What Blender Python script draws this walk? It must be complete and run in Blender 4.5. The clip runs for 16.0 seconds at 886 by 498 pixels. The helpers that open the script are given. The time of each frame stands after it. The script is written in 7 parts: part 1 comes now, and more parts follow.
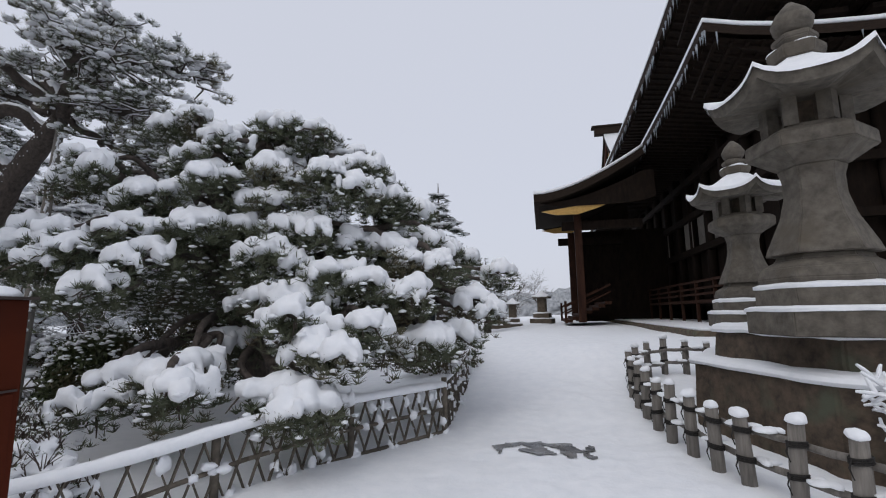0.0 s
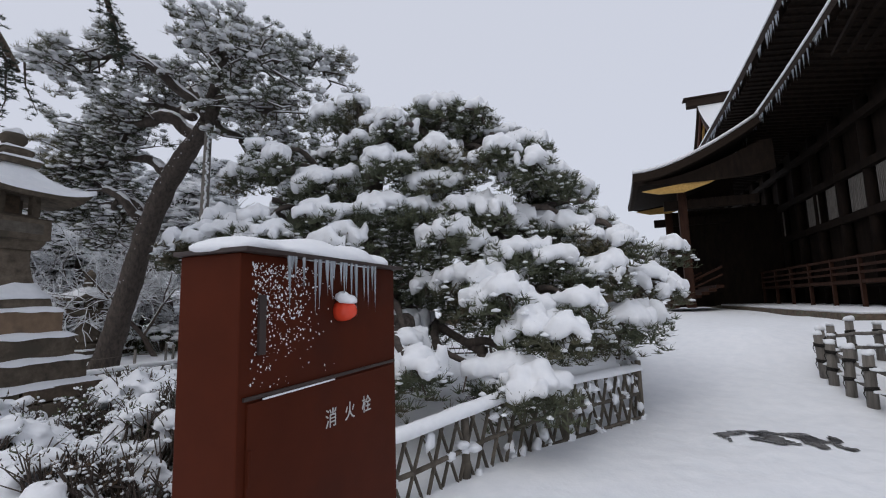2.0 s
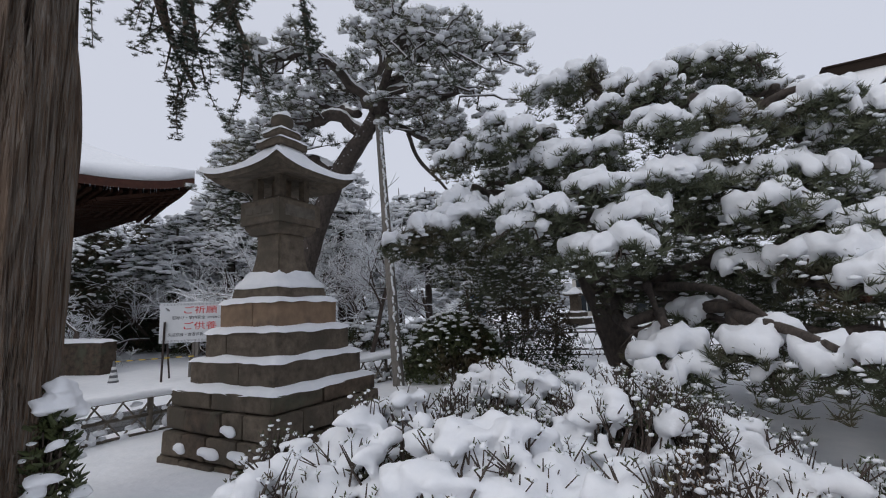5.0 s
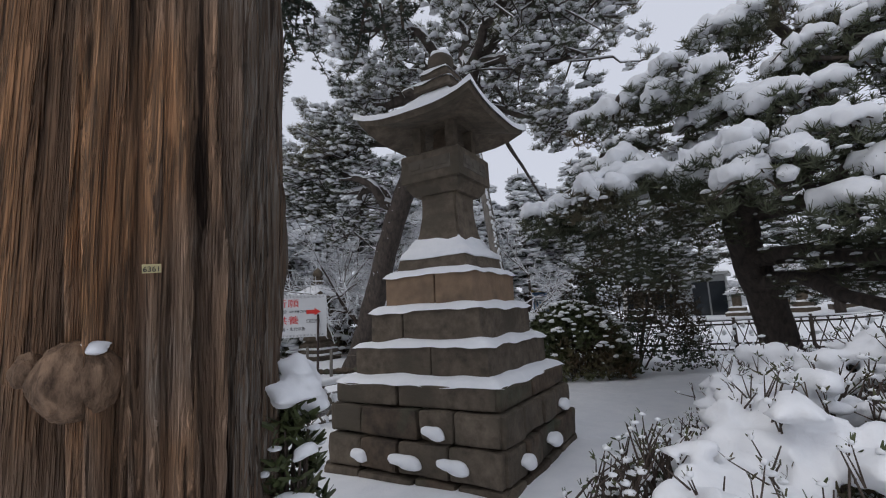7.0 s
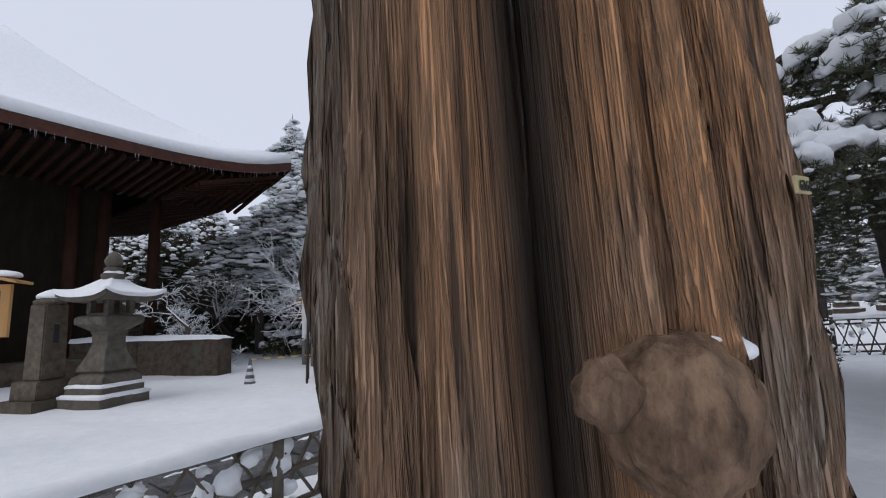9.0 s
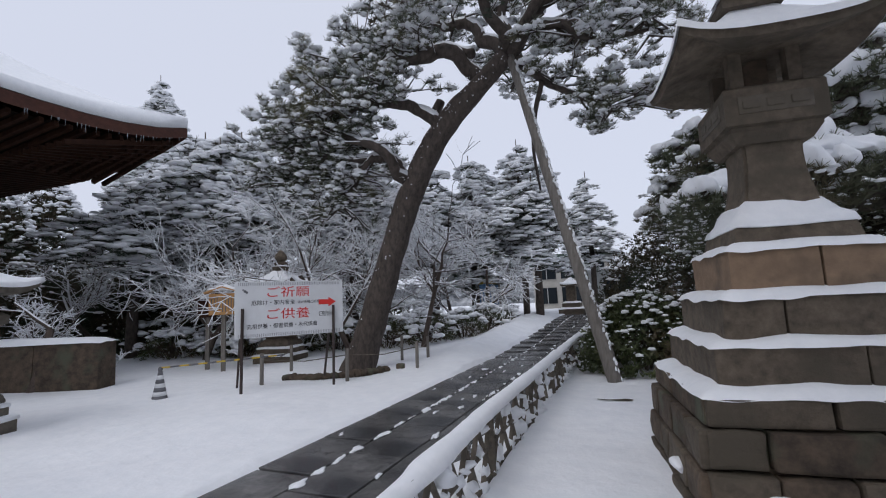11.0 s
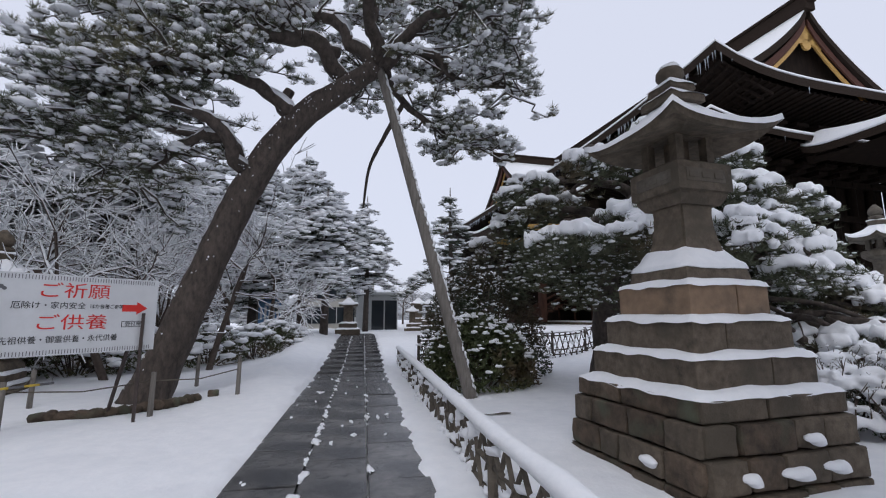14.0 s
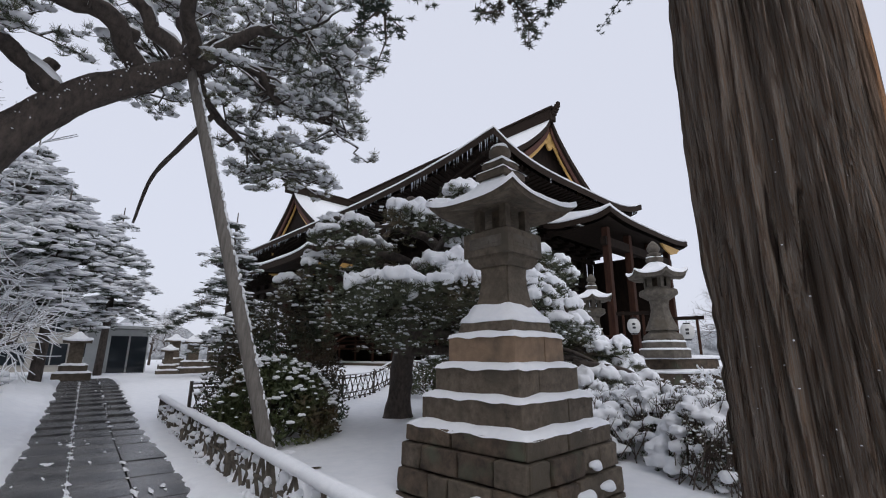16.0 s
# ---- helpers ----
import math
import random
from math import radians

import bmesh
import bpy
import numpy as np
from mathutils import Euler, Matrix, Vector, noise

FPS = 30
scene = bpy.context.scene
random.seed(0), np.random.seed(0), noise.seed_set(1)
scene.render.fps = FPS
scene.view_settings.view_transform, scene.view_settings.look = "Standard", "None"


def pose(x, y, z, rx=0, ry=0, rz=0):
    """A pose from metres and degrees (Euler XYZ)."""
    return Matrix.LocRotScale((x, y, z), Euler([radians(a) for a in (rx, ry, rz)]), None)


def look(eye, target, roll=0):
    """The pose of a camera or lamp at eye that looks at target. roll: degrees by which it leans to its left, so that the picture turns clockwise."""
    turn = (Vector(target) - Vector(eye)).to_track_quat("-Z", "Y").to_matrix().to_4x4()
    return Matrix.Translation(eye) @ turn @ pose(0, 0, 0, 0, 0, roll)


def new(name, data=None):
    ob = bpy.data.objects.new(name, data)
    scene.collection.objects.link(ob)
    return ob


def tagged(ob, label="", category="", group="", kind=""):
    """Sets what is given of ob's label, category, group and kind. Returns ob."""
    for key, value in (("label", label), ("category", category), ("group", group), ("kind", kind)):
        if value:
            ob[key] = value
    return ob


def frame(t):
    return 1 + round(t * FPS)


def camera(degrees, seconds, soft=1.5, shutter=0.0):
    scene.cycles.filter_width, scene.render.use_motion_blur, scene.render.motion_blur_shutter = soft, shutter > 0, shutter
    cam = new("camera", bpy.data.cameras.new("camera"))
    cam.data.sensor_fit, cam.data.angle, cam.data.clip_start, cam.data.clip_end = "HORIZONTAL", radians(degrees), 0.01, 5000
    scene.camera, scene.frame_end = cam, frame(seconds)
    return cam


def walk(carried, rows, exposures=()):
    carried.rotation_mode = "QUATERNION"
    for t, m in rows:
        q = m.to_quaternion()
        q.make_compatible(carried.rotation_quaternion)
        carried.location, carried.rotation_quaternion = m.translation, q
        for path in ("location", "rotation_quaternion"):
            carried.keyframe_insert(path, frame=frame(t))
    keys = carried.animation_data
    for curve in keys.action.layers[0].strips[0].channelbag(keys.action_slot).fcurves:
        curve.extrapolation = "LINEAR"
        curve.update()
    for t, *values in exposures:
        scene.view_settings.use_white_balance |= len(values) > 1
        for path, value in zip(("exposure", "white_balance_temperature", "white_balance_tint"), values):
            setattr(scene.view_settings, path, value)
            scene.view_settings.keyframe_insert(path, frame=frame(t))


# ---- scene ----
cam = camera(89.3, 16.0, soft=1.1)
PATH = [
    (0, (-0.359, 1.715, 1.689), (-0.849, 3.634, 1.968), -0.9),
    (0.5, (-0.675, 1.603, 1.672), (-1.217, 3.51, 1.935), -1.1),
    (1, (-1.064, 1.646, 1.649), (-1.668, 3.536, 1.902), -1.3),
    (1.5, (-1.502, 1.558, 1.618), (-2.179, 3.424, 1.864), -1.5),
    (2, (-1.99, 1.408, 1.605), (-2.75, 3.242, 1.845), -1.6),
    (2.5, (-2.47, 1.368, 1.602), (-3.306, 3.17, 1.836), -1.8),
    (3, (-2.948, 1.22, 1.574), (-3.848, 2.99, 1.808), -1.9),
    (3.5, (-3.398, 1.1, 1.555), (-4.349, 2.843, 1.8), -2.0),
    (6, (-5.731, 0.92, 1.358), (-6.81, 2.578, 1.651), -2.8),
    (6.5, (-6.259, 0.915, 1.284), (-7.356, 2.559, 1.591), -3.1),
    (7, (-6.806, 0.82, 1.273), (-7.919, 2.455, 1.567), -2.8),
    (7.5, (-7.244, 0.683, 1.31), (-8.378, 2.304, 1.6), -2.7),
    (8, (-7.694, 0.745, 1.294), (-8.853, 2.349, 1.58), -2.2),
    (8.5, (-8.125, 0.604, 1.277), (-9.28, 2.21, 1.571), -2.2),
    (11, (-10.449, 0.505, 1.388), (-11.083, 2.387, 1.626), -2.7),
    (11.5, (-10.878, 0.441, 1.38), (-11.369, 2.364, 1.626), -2.7),
    (12, (-11.243, 0.521, 1.381), (-11.605, 2.473, 1.623), -2.9),
    (12.5, (-11.67, 0.52, 1.384), (-11.887, 2.494, 1.622), -2.8),
    (13, (-12.023, 0.518, 1.388), (-12.057, 2.503, 1.63), -2.1),
    (13.5, (-12.292, 0.653, 1.397), (-12.092, 2.625, 1.665), -1.1),
    (14, (-12.52, 0.725, 1.371), (-12.06, 2.648, 1.671), -0.3),
    (14.5, (-12.668, 0.795, 1.405), (-11.942, 2.628, 1.74), 0.2),
    (15, (-12.721, 0.907, 1.43), (-11.756, 2.615, 1.815), 0.5),
    (15.5, (-12.986, 0.998, 1.422), (-11.821, 2.566, 1.852), 0.3),
    (16, (-13.073, 1.075, 1.444), (-11.785, 2.533, 1.908), -0.0),
]
walk(cam, [(t, look(eye, target, roll)) for t, eye, target, roll in PATH],
     [(0, 0, 6450, 10), (3.7, 0, 6450, 10), (7, 0, 6450, 10), (8.5, 0.12, 6300, 10), (11, 0.12, 6250, 11), (13, 0.2, 6220, 12), (16, 0.17, 6420, 11)])

# ---- world and light ----
world = bpy.data.worlds.new("overcast")
scene.world = world
world.use_nodes = True
wn = world.node_tree
sky = wn.nodes.new("ShaderNodeTexSky")
sky.sky_type = "NISHITA"
sky.sun_disc = False
sky.sun_elevation, sky.sun_rotation = radians(35), radians(200)
sky.dust_density = 4.0
haze = wn.nodes.new("ShaderNodeMix")
haze.data_type = "RGBA"
haze.inputs[0].default_value = 0.9
haze.inputs[7].default_value = (6.65, 6.9, 7.8, 1)
wn.links.new(sky.outputs[0], haze.inputs[6])
wn.links.new(haze.outputs[2], wn.nodes["Background"].inputs[0])
wn.nodes["Background"].inputs[1].default_value = 0.1
sun = new("sun", bpy.data.lights.new("sun", "SUN"))
sun.data.energy, sun.data.angle, sun.data.color = 0.6, radians(40), (1.0, 0.97, 0.92)
sun.matrix_world = look((0, 0, 40), (8, 22, 0))


# ---- materials ----
def mat(name, c1, c2, scale=6.0, rough=0.8, bump=0.3, detail=8.0, c3=None, c3_at=0.62, c3_scale=1.3, stretch=(1, 1, 1), vary=0.0, metal=0.0, dist=0.02, spec=0.4):
    m = bpy.data.materials.new(name)
    m.use_nodes = True
    n, l = m.node_tree.nodes, m.node_tree.links
    b = n["Principled BSDF"]
    b.inputs["Roughness"].default_value = rough
    b.inputs["Metallic"].default_value = metal
    b.inputs["Specular IOR Level"].default_value = spec
    tc = n.new("ShaderNodeTexCoord")
    mp = n.new("ShaderNodeMapping")
    mp.inputs["Scale"].default_value = stretch
    l.new(tc.outputs["Object"], mp.inputs[0])
    nz = n.new("ShaderNodeTexNoise")
    nz.inputs["Scale"].default_value, nz.inputs["Detail"].default_value, nz.inputs["Roughness"].default_value = scale, detail, 0.65
    l.new(mp.outputs[0], nz.inputs["Vector"])
    rp = n.new("ShaderNodeValToRGB")
    rp.color_ramp.elements[0].position, rp.color_ramp.elements[1].position = 0.3, 0.7
    rp.color_ramp.elements[0].color, rp.color_ramp.elements[1].color = (*c1, 1), (*c2, 1)
    l.new(nz.outputs["Fac"], rp.inputs[0])
    col = rp.outputs[0]
    if c3:
        n2 = n.new("ShaderNodeTexNoise")
        n2.inputs["Scale"].default_value, n2.inputs["Detail"].default_value = c3_scale, 5
        l.new(tc.outputs["Object"], n2.inputs["Vector"])
        r2 = n.new("ShaderNodeMapRange")
        r2.inputs[1].default_value, r2.inputs[2].default_value = c3_at - 0.08, c3_at + 0.08
        l.new(n2.outputs["Fac"], r2.inputs[0])
        mx = n.new("ShaderNodeMix")
        mx.data_type = "RGBA"
        l.new(r2.outputs[0], mx.inputs[0])
        l.new(col, mx.inputs[6])
        mx.inputs[7].default_value = (*c3, 1)
        col = mx.outputs[2]
    if vary:
        oi = n.new("ShaderNodeObjectInfo")
        mr = n.new("ShaderNodeMapRange")
        mr.inputs[3].default_value, mr.inputs[4].default_value = 1 - vary, 1 + vary
        l.new(oi.outputs["Random"], mr.inputs[0])
        vm = n.new("ShaderNodeVectorMath")
        vm.operation = "SCALE"
        l.new(col, vm.inputs[0])
        l.new(mr.outputs[0], vm.inputs["Scale"])
        col = vm.outputs[0]
    l.new(col, b.inputs["Base Color"])
    if bump:
        bp = n.new("ShaderNodeBump")
        bp.inputs["Strength"].default_value, bp.inputs["Distance"].default_value = bump, dist
        l.new(nz.outputs["Fac"], bp.inputs["Height"])
        l.new(bp.outputs[0], b.inputs["Normal"])
    return m


def snow_mat(name, scale, bump, dist):
    m = mat(name, (0.80, 0.82, 0.85), (0.88, 0.89, 0.91), scale, 0.75, bump, 6, dist=dist, spec=0.25)
    return m


SNOW = snow_mat("snow", 9.0, 0.35, 0.03)
SNOW_GROUND = snow_mat("snow_ground", 5.0, 0.45, 0.04)
STONE = mat("weathered_stone", (0.052, 0.041, 0.030), (0.16, 0.127, 0.093), 9, 0.85, 0.9, 10, c3=(0.07, 0.058, 0.042), c3_at=0.58, c3_scale=2.2, vary=0.12)
STONE_BROWN = mat("brown_stone", (0.17, 0.115, 0.075), (0.27, 0.185, 0.12), 7, 0.85, 0.5, 10, c3=(0.09, 0.07, 0.05), c3_at=0.6, c3_scale=2.5)
STONE_PALE = mat("pale_stone", (0.062, 0.054, 0.044), (0.155, 0.136, 0.11), 8, 0.85, 0.6, 10, c3=(0.09, 0.075, 0.055), c3_at=0.6, c3_scale=1.8)
STONE_DARK = mat("mossy_dark_stone", (0.028, 0.021, 0.015), (0.125, 0.091, 0.063), 7, 0.85, 0.9, 10, c3=(0.085, 0.09, 0.06), c3_at=0.6, c3_scale=2.5, vary=0.25)
SLAB = mat("wet_paving", (0.05, 0.05, 0.052), (0.15, 0.145, 0.14), 7, 0.27, 0.6, 11, c3=(0.03, 0.031, 0.034), c3_at=0.55, c3_scale=1.6, vary=0.2, dist=0.012)


def bark_mat():
    """Fibrous cedar bark: long dark furrows between tan and grey strips."""
    m = bpy.data.materials.new("cedar_bark")
    m.use_nodes = True
    n, l = m.node_tree.nodes, m.node_tree.links
    b = n["Principled BSDF"]
    b.inputs["Roughness"].default_value = 0.9
    b.inputs["Specular IOR Level"].default_value = 0.2
    tc = n.new("ShaderNodeTexCoord")

    def fibre(scale, zs, lo, hi, detail, warp):
        mp = n.new("ShaderNodeMapping")
        mp.inputs["Scale"].default_value = (1, 1, zs)
        l.new(tc.outputs["Object"], mp.inputs[0])
        nz = n.new("ShaderNodeTexNoise")
        nz.inputs["Scale"].default_value, nz.inputs["Detail"].default_value = scale, detail
        nz.inputs["Distortion"].default_value = warp
        l.new(mp.outputs[0], nz.inputs["Vector"])
        mr = n.new("ShaderNodeMapRange")
        mr.inputs[1].default_value, mr.inputs[2].default_value = lo, hi
        l.new(nz.outputs["Fac"], mr.inputs[0])
        return mr.outputs[0]
    broad, mid, thin = fibre(11, 0.05, 0.30, 0.38, 4, 0.5), fibre(42, 0.03, 0.34, 0.47, 4, 0.5), fibre(170, 0.018, 0.34, 0.60, 4, 0.3)

    def mix(fac, c1, c2):
        x = n.new("ShaderNodeMix")
        x.data_type = "RGBA"
        l.new(fac, x.inputs[0])
        for sock, c in ((x.inputs[6], c1), (x.inputs[7], c2)):
            if isinstance(c, tuple):
                sock.default_value = (*c, 1)
            else:
                l.new(c, sock)
        return x.outputs[2]
    patch_ = fibre(1.6, 0.5, 0.46, 0.64, 5, 0.0)
    # the sheltered south-east side is worn to bare tan fibre, the rest is weathered grey
    dot = n.new("ShaderNodeVectorMath")
    dot.operation = "DOT_PRODUCT"
    dot.inputs[1].default_value = (0.64, -0.77, 0)
    l.new(tc.outputs["Object"], dot.inputs[0])
    worn = n.new("ShaderNodeMapRange")
    worn.inputs[1].default_value, worn.inputs[2].default_value = 0.22, 0.46
    l.new(dot.outputs["Value"], worn.inputs[0])
    tan = mix(patch_, (0.50, 0.265, 0.135), (0.32, 0.26, 0.21))
    strip = mix(worn.outputs[0], (0.215, 0.188, 0.16), tan)
    strip = mix(thin, (0.20, 0.13, 0.085), strip)
    strip = mix(mid, (0.11, 0.072, 0.05), strip)
    col = mix(broad, (0.036, 0.024, 0.018), strip)
    l.new(col, b.inputs["Base Color"])
    add = n.new("ShaderNodeMath")
    add.operation = "MULTIPLY_ADD"
    l.new(mid, add.inputs[0])
    add.inputs[1].default_value = 0.5
    l.new(broad, add.inputs[2])
    add2 = n.new("ShaderNodeMath")
    add2.operation = "MULTIPLY_ADD"
    l.new(thin, add2.inputs[0])
    add2.inputs[1].default_value = 0.2
    l.new(add.outputs[0], add2.inputs[2])
    bp = n.new("ShaderNodeBump")
    bp.inputs["Strength"].default_value, bp.inputs["Distance"].default_value = 1.0, 0.045
    l.new(add2.outputs[0], bp.inputs["Height"])
    l.new(bp.outputs[0], b.inputs["Normal"])
    return m


BARK = bark_mat()
BURL = mat("burl_wood", (0.05, 0.032, 0.022), (0.29, 0.19, 0.125), 24, 0.9, 1.0, 6, stretch=(1, 1, 0.4), spec=0.2, dist=0.03)
PINE_BARK = mat("pine_bark", (0.035, 0.029, 0.026), (0.115, 0.092, 0.077), 14, 0.9, 0.9, 8, stretch=(1, 1, 0.45), dist=0.04)
TWIG = mat("twig_bark", (0.05, 0.037, 0.03), (0.11, 0.085, 0.07), 20, 0.9, 0.4)
POLE = mat("grey_timber", (0.11, 0.10, 0.09), (0.24, 0.22, 0.195), 8, 0.85, 0.4, stretch=(3, 3, 0.3))
BAMBOO = mat("weathered_bamboo", (0.06, 0.051, 0.04), (0.16, 0.135, 0.105), 9, 0.8, 0.4, vary=0.2)
BAMBOO_DARK = mat("dark_bamboo", (0.035, 0.027, 0.022), (0.085, 0.068, 0.055), 9, 0.8, 0.3, vary=0.2)
ROPE = mat("black_rope", (0.012, 0.011, 0.01), (0.03, 0.027, 0.024), 40, 0.9, 0.4)
RED = mat("red_painted_steel", (0.056, 0.0115, 0.0045), (0.074, 0.015, 0.006), 3.5, 0.62, 0.06, c3=(0.045, 0.011, 0.006), c3_at=0.6, c3_scale=1.5, spec=0.08)
DARK_STEEL = mat("dark_steel", (0.03, 0.02, 0.018), (0.05, 0.035, 0.03), 8, 0.5, 0.1)
LAMP_RED = mat("red_lamp_plastic", (0.65, 0.05, 0.02), (0.75, 0.07, 0.03), 8, 0.25, 0.0)
WHITE = mat("white_enamel", (0.60, 0.61, 0.62), (0.68, 0.69, 0.70), 3, 0.45, 0.05)
INK = mat("black_ink", (0.02, 0.02, 0.022), (0.03, 0.03, 0.03), 5, 0.6, 0)
INK_GREY = mat("grey_ink", (0.10, 0.10, 0.11), (0.14, 0.14, 0.15), 5, 0.6, 0)
RED_INK = mat("red_ink", (0.62, 0.03, 0.025), (0.70, 0.04, 0.03), 5, 0.5, 0)
YELLOW = mat("yellow_paint", (0.55, 0.38, 0.04), (0.62, 0.45, 0.06), 5, 0.5, 0.05)
TAG = mat("pale_brass_tag", (0.42, 0.36, 0.17), (0.52, 0.45, 0.25), 9, 0.55, 0.05)
BLUE = mat("blue_print", (0.10, 0.22, 0.42), (0.16, 0.30, 0.5), 5, 0.5, 0.0)
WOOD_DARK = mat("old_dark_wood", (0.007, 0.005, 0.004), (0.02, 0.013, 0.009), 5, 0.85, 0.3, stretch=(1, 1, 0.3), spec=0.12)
WOOD_RED = mat("red_brown_wood", (0.02, 0.009, 0.006), (0.05, 0.022, 0.013), 5, 0.8, 0.3, stretch=(1, 1, 0.3), spec=0.15)
ROOF_EDGE = mat("bark_shingle_edge", (0.014, 0.010, 0.008), (0.04, 0.028, 0.021), 12, 0.9, 0.5, stretch=(0.4, 0.4, 6), spec=0.12)
ROOF_BROWN = mat("red_brown_eave", (0.045, 0.016, 0.010), (0.085, 0.03, 0.018), 6, 0.8, 0.2)
GOLD = mat("gilt_carving", (0.38, 0.22, 0.06), (0.60, 0.38, 0.12), 12, 0.5, 0.5, metal=0.3)
WOOD_PALE = mat("orange_cedar", (0.42, 0.22, 0.075), (0.55, 0.31, 0.12), 4, 0.7, 0.2, stretch=(4, 4, 0.4))
PAPER = mat("lattice_white", (0.5, 0.5, 0.48), (0.6, 0.6, 0.58), 5, 0.8, 0.0)
GREEN_ROOF = mat("green_copper", (0.05, 0.075, 0.065), (0.09, 0.12, 0.10), 5, 0.7, 0.1)
CLAD = mat("grey_cladding", (0.40, 0.41, 0.40), (0.48, 0.49, 0.48), 2, 0.6, 0.05)
PLASTER = mat("plaster", (0.42, 0.40, 0.36), (0.52, 0.50, 0.46), 3, 0.85, 0.1)
NEEDLE_GREY = mat("frosted_pine_needles", (0.045, 0.053, 0.036), (0.12, 0.132, 0.085), 2.2, 0.7, 0.0, c3=(0.16, 0.15, 0.09), c3_at=0.58, c3_scale=0.8)
NEEDLE = mat("pine_needles", (0.045, 0.056, 0.033), (0.125, 0.135, 0.08), 1.6, 0.7, 0.0, c3=(0.12, 0.092, 0.055), c3_at=0.6, c3_scale=0.7)
NEEDLE_DARK = mat("dark_conifer_leaves", (0.022, 0.034, 0.024), (0.065, 0.08, 0.052), 1.6, 0.7, 0.0, c3=(0.055, 0.04, 0.025), c3_at=0.6, c3_scale=0.6)
LEAF = mat("shrub_leaves", (0.03, 0.045, 0.018), (0.10, 0.115, 0.045), 3, 0.45, 0.0, c3=(0.09, 0.055, 0.03), c3_at=0.58, c3_scale=1.1)
LEAF_BROWN = mat("brown_shrub_leaves", (0.035, 0.028, 0.015), (0.085, 0.06, 0.03), 3, 0.6, 0.0, c3=(0.03, 0.045, 0.02), c3_at=0.52, c3_scale=1.2)
# pale grey holds both the snow and the haze of distance
WOODS = mat("far_snowy_hazed_woods", (0.16, 0.17, 0.18), (0.50, 0.52, 0.54), 0.9, 0.9, 0.0, 10)
ICE = bpy.data.materials.new("ice")
ICE.use_nodes = True
ib = ICE.node_tree.nodes["Principled BSDF"]
ib.inputs["Base Color"].default_value = (0.75, 0.8, 0.85, 1)
ib.inputs["Roughness"].default_value = 0.12
ib.inputs["Transmission Weight"].default_value = 0.7
ib.inputs["IOR"].default_value = 1.31
GLASS = bpy.data.materials.new("dark_glass")
GLASS.use_nodes = True
gb = GLASS.node_tree.nodes["Principled BSDF"]
gb.inputs["Base Color"].default_value = (0.02, 0.025, 0.03, 1)
gb.inputs["Roughness"].default_value = 0.06


# ---- mesh helpers ----
def part(name, bm, material, parent=None, label="", smooth=False):
    me = bpy.data.meshes.new(name)
    bm.to_mesh(me)
    bm.free()
    return mesh_part(name, me, material, parent, label, smooth)


def mesh_part(name, me, material, parent=None, label="", smooth=False):
    if not me.materials:
        me.materials.append(material)
    if smooth:
        me.polygons.foreach_set("use_smooth", [True] * len(me.polygons))
    ob = new(name, me)
    if me.name in PENDING:
        WAITING.append((ob, PENDING.pop(me.name)))
    if parent:
        ob.parent = parent
    if label:
        ob["label"] = label
    return ob


def thing(name, at, label, category, group="", kind="", turn=0.0):
    ob = new(name)
    ob.empty_display_size = 0.2
    ob.location = at
    ob.rotation_euler = (0, 0, radians(turn))
    return tagged(ob, label, category, group, kind)


def arr_mesh(name, verts, faces):
    """A mesh from numpy arrays; faces all of one size."""
    me = bpy.data.meshes.new(name)
    verts, faces = np.asarray(verts, np.float32), np.asarray(faces, np.int32)
    k = faces.shape[1]
    me.vertices.add(len(verts))
    me.vertices.foreach_set("co", verts.ravel())
    me.loops.add(faces.size)
    me.loops.foreach_set("vertex_index", faces.ravel())
    me.polygons.add(len(faces))
    me.polygons.foreach_set("loop_start", np.arange(0, faces.size, k, dtype=np.int32))
    me.update(calc_edges=True)
    me.validate()
    return me


def box(bm, size, at=(0, 0, 0), bevel=0.0, m=None):
    r = bmesh.ops.create_cube(bm, size=1)
    vs = r["verts"]
    bmesh.ops.scale(bm, vec=size, verts=vs)
    if bevel:
        es = list({e for v in vs for e in v.link_edges})
        rb = bmesh.ops.bevel(bm, geom=es, offset=bevel, segments=2, affect="EDGES", profile=0.6)
        vs = list({v for fc in rb["faces"] for v in fc.verts} | {v for v in vs if v.is_valid})
    if m is not None:
        bmesh.ops.transform(bm, matrix=m, verts=vs)
    bmesh.ops.translate(bm, vec=at, verts=vs)
    return vs


def bar(bm, a, b, w, h=None, bevel=0.0):
    """A beam of section w x h from a to b."""
    a, b = Vector(a), Vector(b)
    d = b - a
    q = d.to_track_quat("Z", "Y").to_matrix().to_4x4()
    return box(bm, (w, h or w, d.length), (a + b) / 2, bevel, q)


def prism(bm, rings, n=4, twist=None):
    """Stacked n-gons: rings of (half width across flats, z); corners lie on the diagonals for n = 4."""
    twist = math.pi / n if twist is None else twist
    loops = []
    for r, z in rings:
        c = r / math.cos(math.pi / n)
        loops.append([bm.verts.new((c * math.cos(twist + 2 * math.pi * i / n), c * math.sin(twist + 2 * math.pi * i / n), z)) for i in range(n)])
    for a, b in zip(loops, loops[1:]):
        for i in range(n):
            bm.faces.new((a[i], a[(i + 1) % n], b[(i + 1) % n], b[i]))
    bm.faces.new(loops[-1])
    bm.faces.new(loops[0][::-1])
    return loops


def roughen(bm, amount, scale, seed=0.0):
    for v in bm.verts:
        v.co += noise.noise_vector(v.co * scale + Vector((seed, seed * 1.7, 3.1))) * amount


def lathe(bm, rings, n=20):
    prism(bm, rings, n, 0.0)


